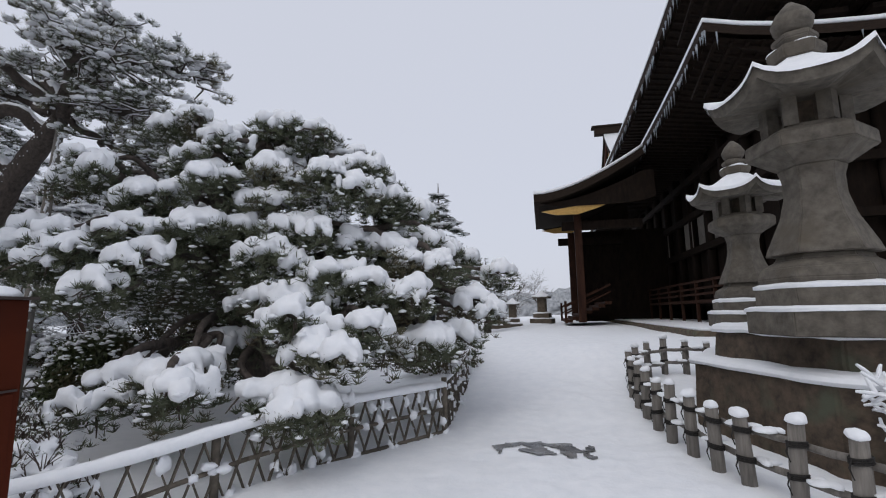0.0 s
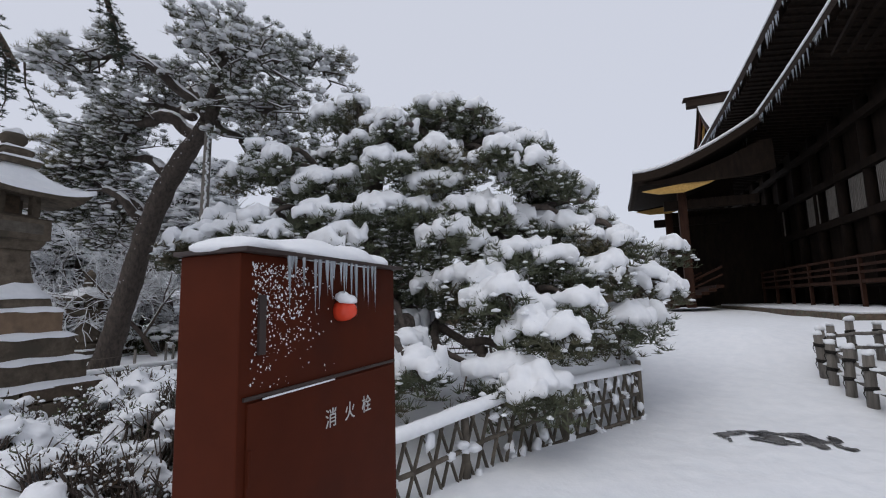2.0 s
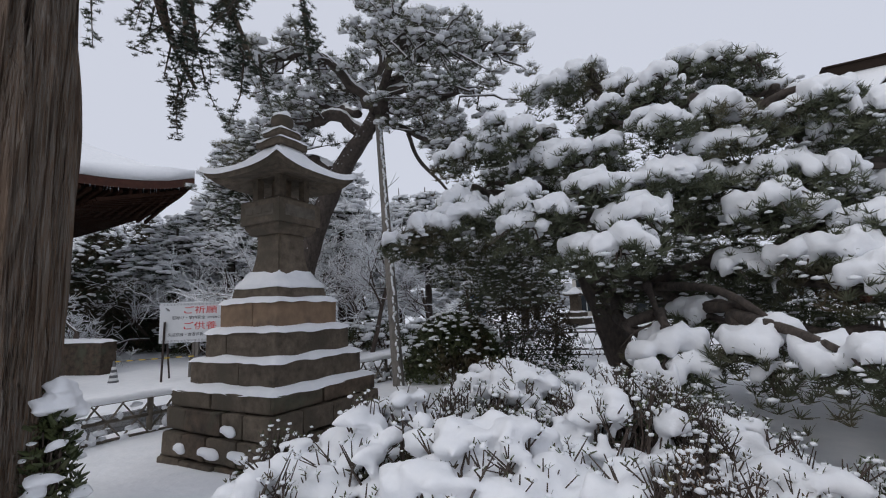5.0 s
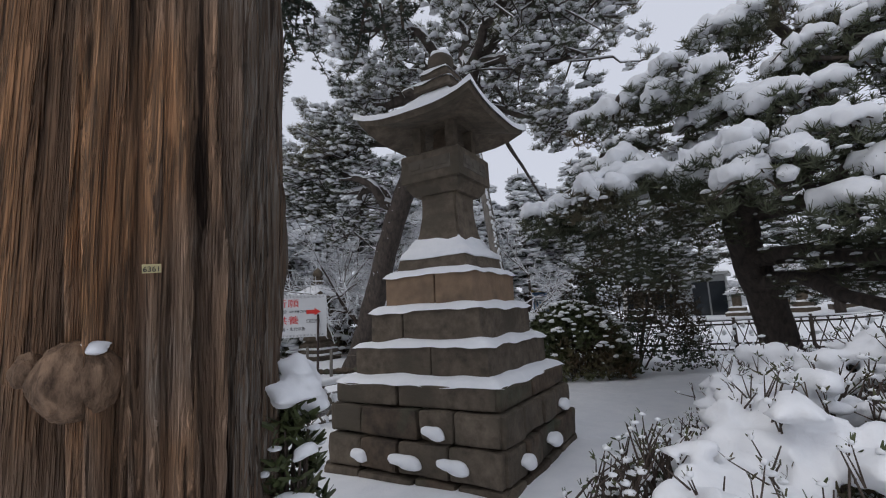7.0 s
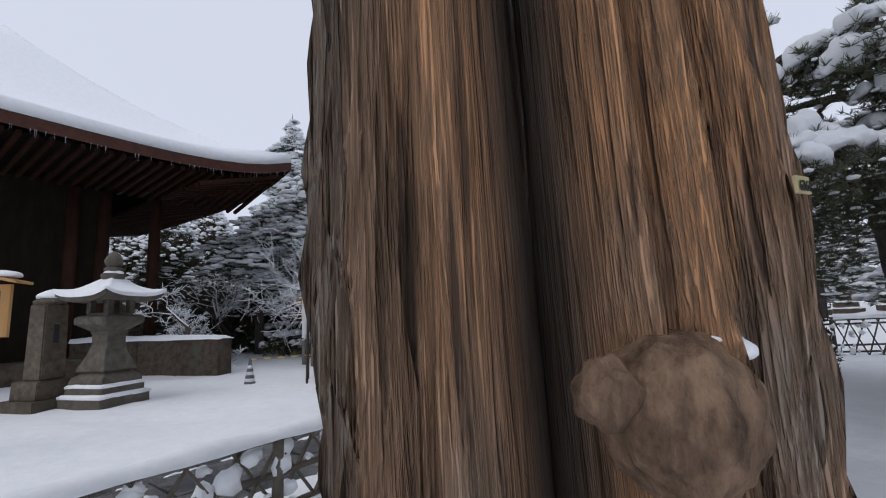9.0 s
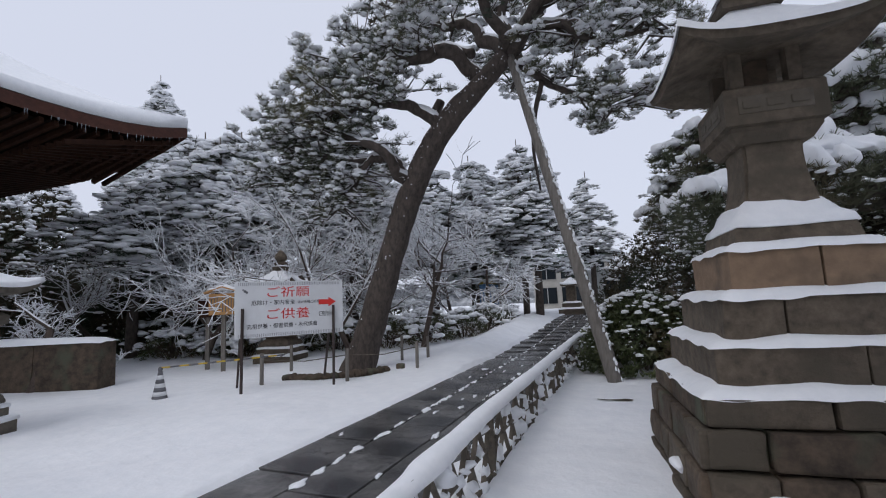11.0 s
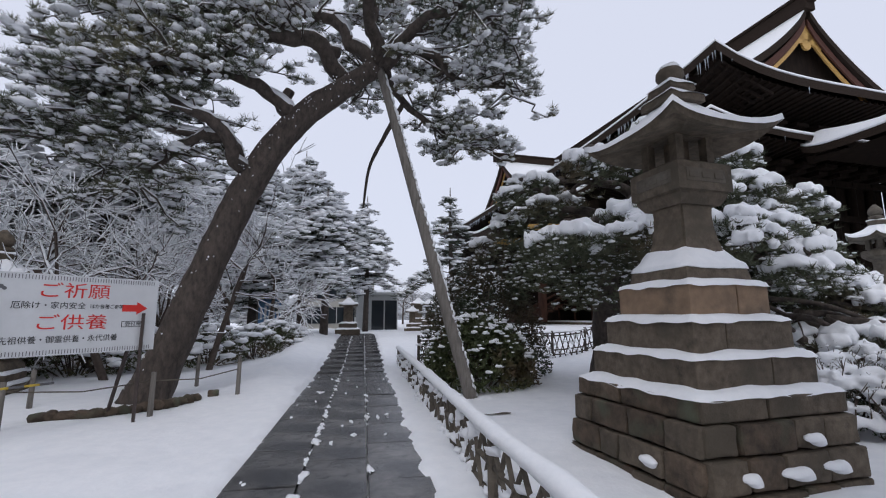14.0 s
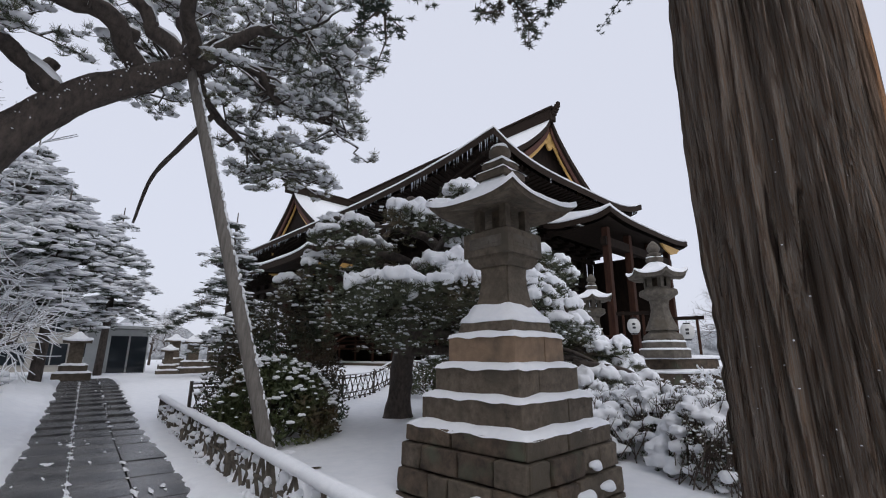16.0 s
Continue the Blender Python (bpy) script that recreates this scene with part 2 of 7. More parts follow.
def tube(bm, pts, radii, n=8, wob=0.0, seed=0.0, cap=True):
    """A round limb along points."""
    loops, pts = [], [Vector(p) for p in pts]
    side = None
    for i, p in enumerate(pts):
        d = (pts[min(i + 1, len(pts) - 1)] - pts[max(i - 1, 0)]).normalized()
        if side is None:
            side = d.orthogonal().normalized()
        side = (side - d * side.dot(d)).normalized()
        up = d.cross(side)
        ring = []
        for k in range(n):
            a = 2 * math.pi * k / n
            r = radii[i] * (1 + wob * noise.noise(p * 2.3 + Vector((k * 1.3, seed, 0))))
            ring.append(bm.verts.new(p + side * (r * math.cos(a)) + up * (r * math.sin(a))))
        loops.append(ring)
    for a, b in zip(loops, loops[1:]):
        for k in range(n):
            bm.faces.new((a[k], a[(k + 1) % n], b[(k + 1) % n], b[k]))
    if cap:
        bm.faces.new(loops[-1])
        bm.faces.new(loops[0][::-1])


def spline(pts, n):
    """Points along a smooth curve through pts."""
    P = [Vector(p) for p in pts]
    P = [P[0] * 2 - P[1]] + P + [P[-1] * 2 - P[-2]]
    out = []
    for i in range(1, len(P) - 2):
        for k in range(n):
            t = k / n
            a, b, c, d = P[i - 1], P[i], P[i + 1], P[i + 2]
            out.append(0.5 * (2 * b + (c - a) * t + (2 * a - 5 * b + 4 * c - d) * t * t + (3 * b - a - 3 * c + d) * t ** 3))
    return out + [P[-2]]


def lerp_list(vals, n):
    return list(np.interp(np.linspace(0, len(vals) - 1, n), range(len(vals)), vals))


ICO = {}


def ico(level):
    if level not in ICO:
        b = bmesh.new()
        bmesh.ops.create_icosphere(b, subdivisions=level, radius=1)
        ICO[level] = (np.array([v.co[:] for v in b.verts]), np.array([[v.index for v in fc.verts] for fc in b.faces]))
        b.free()
    return ICO[level]


def blobs(name, lobes, level=2, rough=0.12, sag=0.35, rng=None):
    """Many lumps in one mesh: lobes of (x, y, z, rx, ry, rz); their undersides are flattened."""
    V, F = ico(level)
    vs, fs, off = [], [], 0
    for i, (x, y, z, rx, ry, rz) in enumerate(lobes):
        ph = (i * 12.9898) % 6.283
        d = 1 + rough * (np.sin(V[:, 0] * 3.1 + ph) * np.cos(V[:, 1] * 2.7 + 1.7 * ph) + 0.6 * np.sin(V[:, 2] * 5.3 + V[:, 0] * 4.1 + 2.3 * ph))
        w = V * d[:, None]
        w = w.copy()
        w[:, 2] = np.where(w[:, 2] < 0, w[:, 2] * sag, w[:, 2])
        vs.append(w * (rx, ry, rz) + (x, y, z))
        fs.append(F + off)
        off += len(V)
    return arr_mesh(name, np.concatenate(vs), np.concatenate(fs))


PENDING, WAITING = {}, []


def merged(name, lobes, voxel, smooth=4, rough=0.1, sag=0.5, level=3, ripple=0.0, ripple_scale=5.0):
    """Lumps that run into one another as fallen snow does; settle() later draws one skin round all of them."""
    me = blobs(name, lobes, level, rough, sag)
    PENDING[me.name] = (voxel, smooth, ripple, ripple_scale)
    return me


def settle():
    """Turns all waiting heaps of lumps into single skins."""
    for ob, (voxel, smooth, ripple, ripple_scale) in WAITING:
        md = ob.modifiers.new("skin", "REMESH")
        md.mode, md.voxel_size = "VOXEL", voxel
        ms = ob.modifiers.new("soften", "SMOOTH")
        ms.iterations, ms.factor = smooth, 0.6
    dg = bpy.context.evaluated_depsgraph_get()
    made = [bpy.data.meshes.new_from_object(ob.evaluated_get(dg)) for ob, _ in WAITING]
    for (ob, (voxel, smooth, ripple, ripple_scale)), out in zip(WAITING, made):
        ob.modifiers.clear()
        material = ob.data.materials[0]
        ob.data = out
        out.materials.clear()
        out.materials.append(material)
        if ripple:
            co, nm = np.empty(3 * len(out.vertices), np.float32), np.empty(3 * len(out.vertices), np.float32)
            out.vertices.foreach_get("co", co)
            out.vertices.foreach_get("normal", nm)
            co, nm = co.reshape(-1, 3), nm.reshape(-1, 3)
            k = np.array([noise.noise(Vector(c) * ripple_scale) for c in co.tolist()], np.float32)
            out.vertices.foreach_set("co", (co + nm * (ripple * k)[:, None]).ravel())
            out.update()
        out.polygons.foreach_set("use_smooth", [True] * len(out.polygons))


def snow_slab(name, parent, w, d, z, h, seed=0, at=(0, 0), over=0.02, mat_=None, label="fresh snow", inner=0.0, n=22, spill=0.03):
    """A cushion of snow on a flat top of w x d at height z; its rim is uneven. inner: half width of what stands on it."""
    bm = bmesh.new()
    g = []
    for j in range(n + 1):
        row = []
        for i in range(n + 1):
            u, v = 2 * i / n - 1, 2 * j / n - 1
            e = max(abs(u), abs(v))
            x, y = u * (w / 2 + over), v * (d / 2 + over)
            k = noise.noise(Vector((x * 3 + seed, y * 3, seed * 2.1)))
            k2 = noise.noise(Vector((x * 4.5 + seed, y * 4.5, seed)))
            if e > 0.99:
                zz = z - 0.004 - spill * max(0, k2 + 0.25)
                x, y = x * (1 + 0.03 * k), y * (1 + 0.03 * k)
            else:
                zz = z + h * (1 - e ** 9) * (1 + 0.4 * k) + 0.012 * k2
                zz = max(zz, z + 0.006)
            row.append(bm.verts.new((x + at[0], y + at[1], zz)))
        g.append(row)
    for j in range(n):
        for i in range(n):
            bm.faces.new((g[j][i], g[j][i + 1], g[j + 1][i + 1], g[j + 1][i]))
    return part(name, bm, mat_ or SNOW, parent, label, True)


# ---- ground ----
def sstep(a, b, v):
    t = min(1, max(0, (v - a) / (b - a)))
    return t * t * (3 - 2 * t)


def path_x(y):
    """The paving's west and east edge at y."""
    return -13.42 + 0.058 * (y - 3.9), -11.72 + 0.062 * (y - 3.9)


def land(x, y):
    """Height of the bare ground."""
    east = sstep(-5, -2.2, x)
    z = east * 0.75 * sstep(8, 17, y) + (1 - east) * 0.45 * sstep(11, 24, y)
    return z


def snow_top(x, y):
    z = land(x, y) + 0.05
    z += 0.05 * noise.noise(Vector((x * 0.55, y * 0.55, 0.3))) + 0.022 * noise.noise(Vector((x * 1.9, y * 1.9, 4.2)))
    z += 0.02 * noise.noise(Vector((x * 5.5, y * 5.5, 7.7))) * sstep(-2.6, -1.6, x) * (1 - sstep(2.5, 4, x)) * (1 - sstep(14, 18, y))
    lo, hi = path_x(y)
    # bank of cleared snow beside the paving
    bank = 0.34 * sstep(9.0, 12.5, y) * (1 - sstep(23, 26, y)) * math.exp(-((x - lo + 0.9) / 0.6) ** 2)
    z += bank * (0.8 + 0.4 * noise.noise(Vector((x * 1.3, y * 1.3, 1))))
    # trodden snow between the fences
    z += 0.28 * math.exp(-((x - 0.4) ** 2 / 1.2 + (y - 13.6) ** 2 / 1.6))
    if y < 27:
        wob = 0.13 * noise.noise(Vector((y * 1.9, 0, 0))) + 0.07 * noise.noise(Vector((y * 6.3, 5, 0)))
        wob2 = 0.09 * noise.noise(Vector((y * 2.3, 9, 0))) + 0.05 * noise.noise(Vector((y * 6.3, 3, 0)))
        inside = min(x - lo - wob, hi - 0.05 + wob2 - x)
        z = z - (z - land(x, y) + 0.07) * sstep(-0.05, 0.07, inside)
    return z


def ground_sheet():
    def axis(a, b, step, far):
        mid = list(np.arange(a, b + 1e-6, step))
        left, right, s = [], [], step
        p = a
        while p > -far:
            s *= 1.35
            p -= s
            left.append(p)
        p, s = b, step
        while p < far:
            s *= 1.35
            p += s
            right.append(p)
        return left[::-1] + mid + right
    xs, ys = axis(-18, 5, 0.085, 900), axis(1.5, 19, 0.085, 900)
    nx, ny = len(xs), len(ys)
    v = np.array([(x, y, snow_top(x, y)) for y in ys for x in xs])
    i = np.arange(nx - 1)[None, :] + nx * np.arange(ny - 1)[:, None]
    f = np.stack([i, i + 1, i + nx + 1, i + nx], -1).reshape(-1, 4)
    ob = mesh_part("ground", arr_mesh("ground", v, f), SNOW_GROUND, None, "", True)
    tagged(ob, "snow-covered ground with faint footprints and drifts", "ground", kind="structure")


ground_sheet()


def patch(name, cx, cy, rx, ry, seed, material, label, lift=0.012, hole=-0.02):
    """Ragged bare spots where the snow has melted."""
    bm = bmesh.new()
    n = 46
    for j in range(n):
        for i in range(n):
            q = []
            for du, dv in ((0, 0), (1, 0), (1, 1), (0, 1)):
                u, v = 2 * (i + du) / n - 1, 2 * (j + dv) / n - 1
                q.append((cx + u * rx, cy + v * ry))
            mx, my = q[0]
            u, v = 2 * i / n - 1, 2 * j / n - 1
            val = 0.9 * noise.noise(Vector((mx * 4.6 + seed, my * 4.6, seed))) + 0.6 * noise.noise(Vector((mx * 7 + seed, my * 7, 1))) - 1.1 * (u * u + v * v) + 0.45
            if val > 0.1:
                bm.faces.new([bm.verts.new((x, y, snow_top(x, y) + lift)) for x, y in q])
    bmesh.ops.remove_doubles(bm, verts=bm.verts, dist=0.001)
    ob = part(name, bm, material)
    return tagged(ob, label, "pavement", kind="structure")


patch("bare_pavement", -0.62, 7.5, 0.85, 0.48, 3.0, SLAB, "wet stone showing through melted trodden snow")
patch("bare_pavement", -10.3, 6.75, 0.3, 0.12, 8.0, STONE_DARK, "dark bare earth beside the prop")


# ---- stone things ----
def ngon_roof(bm, n, R, z_eave, rise, thick, up, power=1.7, segs=8, rad=8, twist=None, hole=0.12, under=0.35, inset=0.45):
    """A swept lantern roof with raised corners: R half width across flats."""
    twist = math.pi / n if twist is None else twist
    c = R / math.cos(math.pi / n)
    cor = [Vector((c * math.cos(twist + 2 * math.pi * i / n), c * math.sin(twist + 2 * math.pi * i / n), 0)) for i in range(n)]

    def pt(i, s, r):
        p = cor[i].lerp(cor[(i + 1) % n], s) * r
        z = z_eave + rise * (1 - r) ** power / (1 - hole) ** power + up * abs(2 * s - 1) ** 3 * r ** 4
        return Vector((p.x, p.y, z))
    for i in range(n):
        g = [[bm.verts.new(pt(i, s / segs, hole + (1 - hole) * r / rad)) for s in range(segs + 1)] for r in range(rad + 1)]
        for r in range(rad):
            for s in range(segs):
                bm.faces.new((g[r][s], g[r + 1][s], g[r + 1][s + 1], g[r][s + 1]))
        low = [bm.verts.new(Vector((v.co.x * 0.97, v.co.y * 0.97, v.co.z - thick))) for v in g[rad]]
        mid = [bm.verts.new(Vector((v.co.x * inset, v.co.y * inset, z_eave - thick + under * rise * 0.25))) for v in g[rad]]
        for s in range(segs):
            bm.faces.new((g[rad][s], low[s], low[s + 1], g[rad][s + 1]))
            bm.faces.new((low[s], mid[s], mid[s + 1], low[s + 1]))
    bmesh.ops.remove_doubles(bm, verts=bm.verts, dist=0.002)
    holes = [e for e in bm.edges if e.is_boundary]
    if holes:
        bmesh.ops.holes_fill(bm, edges=holes, sides=0)
    bmesh.ops.recalc_face_normals(bm, faces=bm.faces)


def roof_snow(bm, n, R, z_eave, rise, up, h, power=1.7, segs=10, rad=10, seed=0.0, hole=0.12):
    twist = math.pi / n
    c = (R + 0.015) / math.cos(math.pi / n)
    cor = [Vector((c * math.cos(twist + 2 * math.pi * i / n), c * math.sin(twist + 2 * math.pi * i / n), 0)) for i in range(n)]
    for i in range(n):
        rows = []
        for r in range(rad + 2):
            row = []
            for s in range(segs + 1):
                q = min(r, rad) / rad
                rr = hole + (1 - hole) * q
                p = cor[i].lerp(cor[(i + 1) % n], s / segs) * rr
                k = noise.noise(Vector((p.x * 5 + seed, p.y * 5, seed)))
                z = z_eave + rise * (1 - rr) ** power / (1 - hole) ** power + up * abs(2 * s / segs - 1) ** 3 * rr ** 4
                z += -0.015 if r > rad else h * (0.55 + 0.45 * q) * (1 + 0.55 * k) * (1 if q < 0.97 else 0.75)
                row.append(bm.verts.new((p.x * (1.012 if r > rad else 1), p.y * (1.012 if r > rad else 1), z)))
            rows.append(row)
        for r in range(rad + 1):
            for s in range(segs):
                bm.faces.new((rows[r][s], rows[r + 1][s], rows[r + 1][s + 1], rows[r][s + 1]))
    bmesh.ops.remove_doubles(bm, verts=bm.verts, dist=0.004)
    bmesh.ops.recalc_face_normals(bm, faces=bm.faces)


def firebox(parent, n, R, z0, z1, material, name="fire_box"):
    """The hollow light chamber: corner posts between a sill and a head, open on every side round a dark core."""
    h = z1 - z0
    bm = bmesh.new()
    prism(bm, [(R, z0), (R, z0 + 0.12 * h)], n)
    ob = part(name, bm, material, parent)
    bm = bmesh.new()
    prism(bm, [(R, z1 - 0.16 * h), (R, z1)], n)
    part("head", bm, material, ob)
    tw, c = math.pi / n, R / math.cos(math.pi / n)
    for i in range(n):
        a = tw + 2 * math.pi * i / n
        p = Vector((math.cos(a), math.sin(a), 0)) * c * 0.84
        bm = bmesh.new()
        prism(bm, [(R * 0.2, z0 + 0.1 * h), (R * 0.2, z1 - 0.14 * h)], 4, a + math.pi / 4 + math.pi / n)
        bmesh.ops.translate(bm, vec=p, verts=bm.verts)
        part("post", bm, material, ob)
    # solid dark core put in for the shade inside the hollow
    bm = bmesh.new()
    prism(bm, [(R * 0.36, z0 + 0.1 * h), (R * 0.36, z1 - 0.1 * h)], n)
    part("inner_chamber", bm, STONE_DARK, ob)
    return ob


def finial(parent, rings, material, snow_r, snow_z, n=18):
    bm = bmesh.new()
    lathe(bm, rings, n)
    ob = part("finial", bm, material, parent, "", True)
    V = merged("snow_cap", [(0, 0, snow_z, snow_r, snow_r, snow_r * 0.55), (snow_r * 0.2, 0.02, snow_z + 0.01, snow_r * 0.7, snow_r * 0.7, snow_r * 0.6)], snow_r / 7, 3)
    mesh_part("snow_cap", V, SNOW, ob, "cap of fresh snow", True)


def main_lantern():
    L = thing("stone_lantern", (-9.18, 4.43, 0), "tall weathered stone lantern on stepped blocks with snowy ledges", "stone lantern", turn=3.5)
    # rough courses of the base
    rows = [(-0.15, 0.09, 0.835, (0.26, 0.34, 0.22)), (0.095, 0.335, 0.81, (0.30, 0.22, 0.32)), (0.34, 0.575, 0.79, (0.24, 0.34, 0.27))]
    rng = random.Random(5)
    core = bmesh.new()
    prism(core, [(0.76, -0.15), (0.72, 0.575)])
    base = part("base_core", core, STONE_DARK, L)
    for z0, z1, half, cuts in rows:
        for side in range(4):
            x, e = -half, 0
            while x < half - 0.05:
                w = min(cuts[e % 3] * rng.uniform(0.9, 1.35) * 1.25, half - x)
                if half - x - w < 0.2:
                    w = half - x
                bm = bmesh.new()
                box(bm, (w - 0.012, 0.16, z1 - z0 - 0.012), (x + w / 2, -half + 0.07 - rng.uniform(0, 0.035), (z0 + z1) / 2), 0.026)
                bmesh.ops.subdivide_edges(bm, edges=bm.edges, cuts=1, use_grid_fill=True)
                roughen(bm, 0.018, 7, rng.random() * 50)
                bmesh.ops.rotate(bm, cent=(0, 0, 0), matrix=Matrix.Rotation(side * math.pi / 2, 3, "Z"), verts=bm.verts)
                part("block", bm, STONE_DARK if rng.random() < 0.45 else STONE, base)
                x += w
                e += 1
    # the coping course under the steps
    for side in range(4):
        for x0, x1 in ((-0.77, -0.12), (-0.105, 0.755)):
            bm = bmesh.new()
            box(bm, (x1 - x0 - 0.01, 0.3, 0.165), ((x0 + x1) / 2, -0.63, 0.665), 0.02)
            bmesh.ops.subdivide_edges(bm, edges=bm.edges, cuts=1, use_grid_fill=True)
            roughen(bm, 0.008, 8, side + x0)
            bmesh.ops.rotate(bm, cent=(0, 0, 0), matrix=Matrix.Rotation(side * math.pi / 2, 3, "Z"), verts=bm.verts)
            part("coping_block", bm, STONE_DARK if side % 2 else STONE, L)
    bm = bmesh.new()
    prism(bm, [(0.62, 0.57), (0.62, 0.747)])
    part("core", bm, STONE_DARK, L)
    snow_slab("snow", L, 1.53, 1.53, 0.75, 0.07, 1, spill=0.03, n=40)
    for k, (w, z0, z1, m) in enumerate(((1.30, 0.75, 1.035, STONE), (1.10, 1.035, 1.33, STONE), (0.90, 1.33, 1.645, STONE_BROWN))):
        for sgn in (-1, 1):
            bm = bmesh.new()
            cut = (0.14, -0.2, 0.08)[k]
            x0, x1 = (-w / 2, cut - 0.004) if sgn < 0 else (cut + 0.004, w / 2)
            box(bm, (x1 - x0, w, z1 - z0), ((x0 + x1) / 2, 0, (z0 + z1) / 2), 0.014)
            bmesh.ops.subdivide_edges(bm, edges=bm.edges, cuts=2, use_grid_fill=True)
            roughen(bm, 0.006, 6, k + sgn)
            part("step_block", bm, m, L, "rust-brown stone block" if k == 2 else "")
        snow_slab("snow", L, w, w, z1, 0.06, 3 + k, spill=0.03, n=34)
    bm = bmesh.new()
    prism(bm, [(0.36, 1.64), (0.37, 1.70), (0.35, 1.80), (0.30, 1.815)])
    roughen(bm, 0.006, 6)
    part("slab", bm, STONE, L)
    # snow heaped against the shaft's foot
    bm = bmesh.new()
    prism(bm, [(0.36, 1.80), (0.345, 1.85), (0.29, 1.90), (0.262, 1.955), (0.235, 2.00), (0.05, 2.01)])
    bmesh.ops.subdivide_edges(bm, edges=bm.edges, cuts=3, use_grid_fill=True)
    roughen(bm, 0.02, 5)
    part("snow", bm, SNOW, L, "fresh snow", True)
    bm = bmesh.new()
    prism(bm, [(0.27, 1.80), (0.25, 1.92), (0.215, 2.08), (0.195, 2.22), (0.19, 2.34), (0.195, 2.44)])
    bmesh.ops.bevel(bm, geom=[e for e in bm.edges if abs(e.verts[0].co.z - e.verts[1].co.z) > 0.02], offset=0.02, segments=2, affect="EDGES")
    part("shaft", bm, STONE, L)
    bm = bmesh.new()
    prism(bm, [(0.235, 2.42), (0.285, 2.50), (0.285, 2.53), (0.32, 2.54), (0.318, 2.80), (0.30, 2.82)])
    part("upper_platform", bm, STONE, L)
    for side in range(4):
        bm = bmesh.new()
        box(bm, (0.46, 0.014, 0.13), (0, -0.318, 2.68), 0.005)
        for k in range(3):
            box(bm, (0.11, 0.02, 0.06), (-0.15 + 0.15 * k, -0.322, 2.68), 0.008)
        bmesh.ops.rotate(bm, cent=(0, 0, 0), matrix=Matrix.Rotation(side * math.pi / 2, 3, "Z"), verts=bm.verts)
        part("carved_panel", bm, STONE_PALE, L, "shallow carved panel")
    firebox(L, 4, 0.22, 2.82, 3.16, STONE)
    bm = bmesh.new()
    ngon_roof(bm, 4, 0.62, 3.10, 0.46, 0.06, 0.10, 1.6, under=0.65)
    part("roof", bm, STONE, L)
    bm = bmesh.new()
    roof_snow(bm, 4, 0.62, 3.10, 0.46, 0.10, 0.055, 1.6)
    part("snow", bm, SNOW, L, "fresh snow on the roof", True)
    bm = bmesh.new()
    prism(bm, [(0.21, 3.50), (0.21, 3.58), (0.12, 3.60), (0.16, 3.66), (0.15, 3.72), (0.06, 3.75)])
    part("neck", bm, STONE, L)
    snow_slab("snow", L, 0.43, 0.43, 3.58, 0.035, 9, n=10)
    snow_slab("snow", L, 0.30, 0.30, 3.72, 0.03, 10, n=10)
    finial(L, [(0.05, 3.73), (0.09, 3.76), (0.135, 3.83), (0.13, 3.89), (0.08, 3.95), (0.02, 3.98)], STONE, 0.115, 3.925)
    # snow caught on the proud stones of the base
    for i, (x, y, z, a, b) in enumerate(((0.0, -0.86, 0.20, 0.15, 0.07), (-0.45, -0.86, 0.20, 0.08, 0.06), (0.42, -0.86, 0.21, 0.13, 0.06), (0.25, -0.84, 0.42, 0.1, 0.05), (0.86, 0.1, 0.21, 0.06, 0.14), (0.85, -0.5, 0.2, 0.06, 0.1), (0.84, 0.5, 0.42, 0.05, 0.12), (-0.86, -0.3, 0.21, 0.05, 0.1))):
        me = merged("snow_clump", [(x, y, z, a, b, 0.05), (x + a * 0.4, y, z - 0.03, a * 0.7, b * 0.8, 0.05), (x - a * 0.5, y, z + 0.01, a * 0.6, b * 0.7, 0.04)], 0.016, 2)
        mesh_part("snow_clump", me, SNOW, L, "clump of snow", True)
    return L


main_lantern()


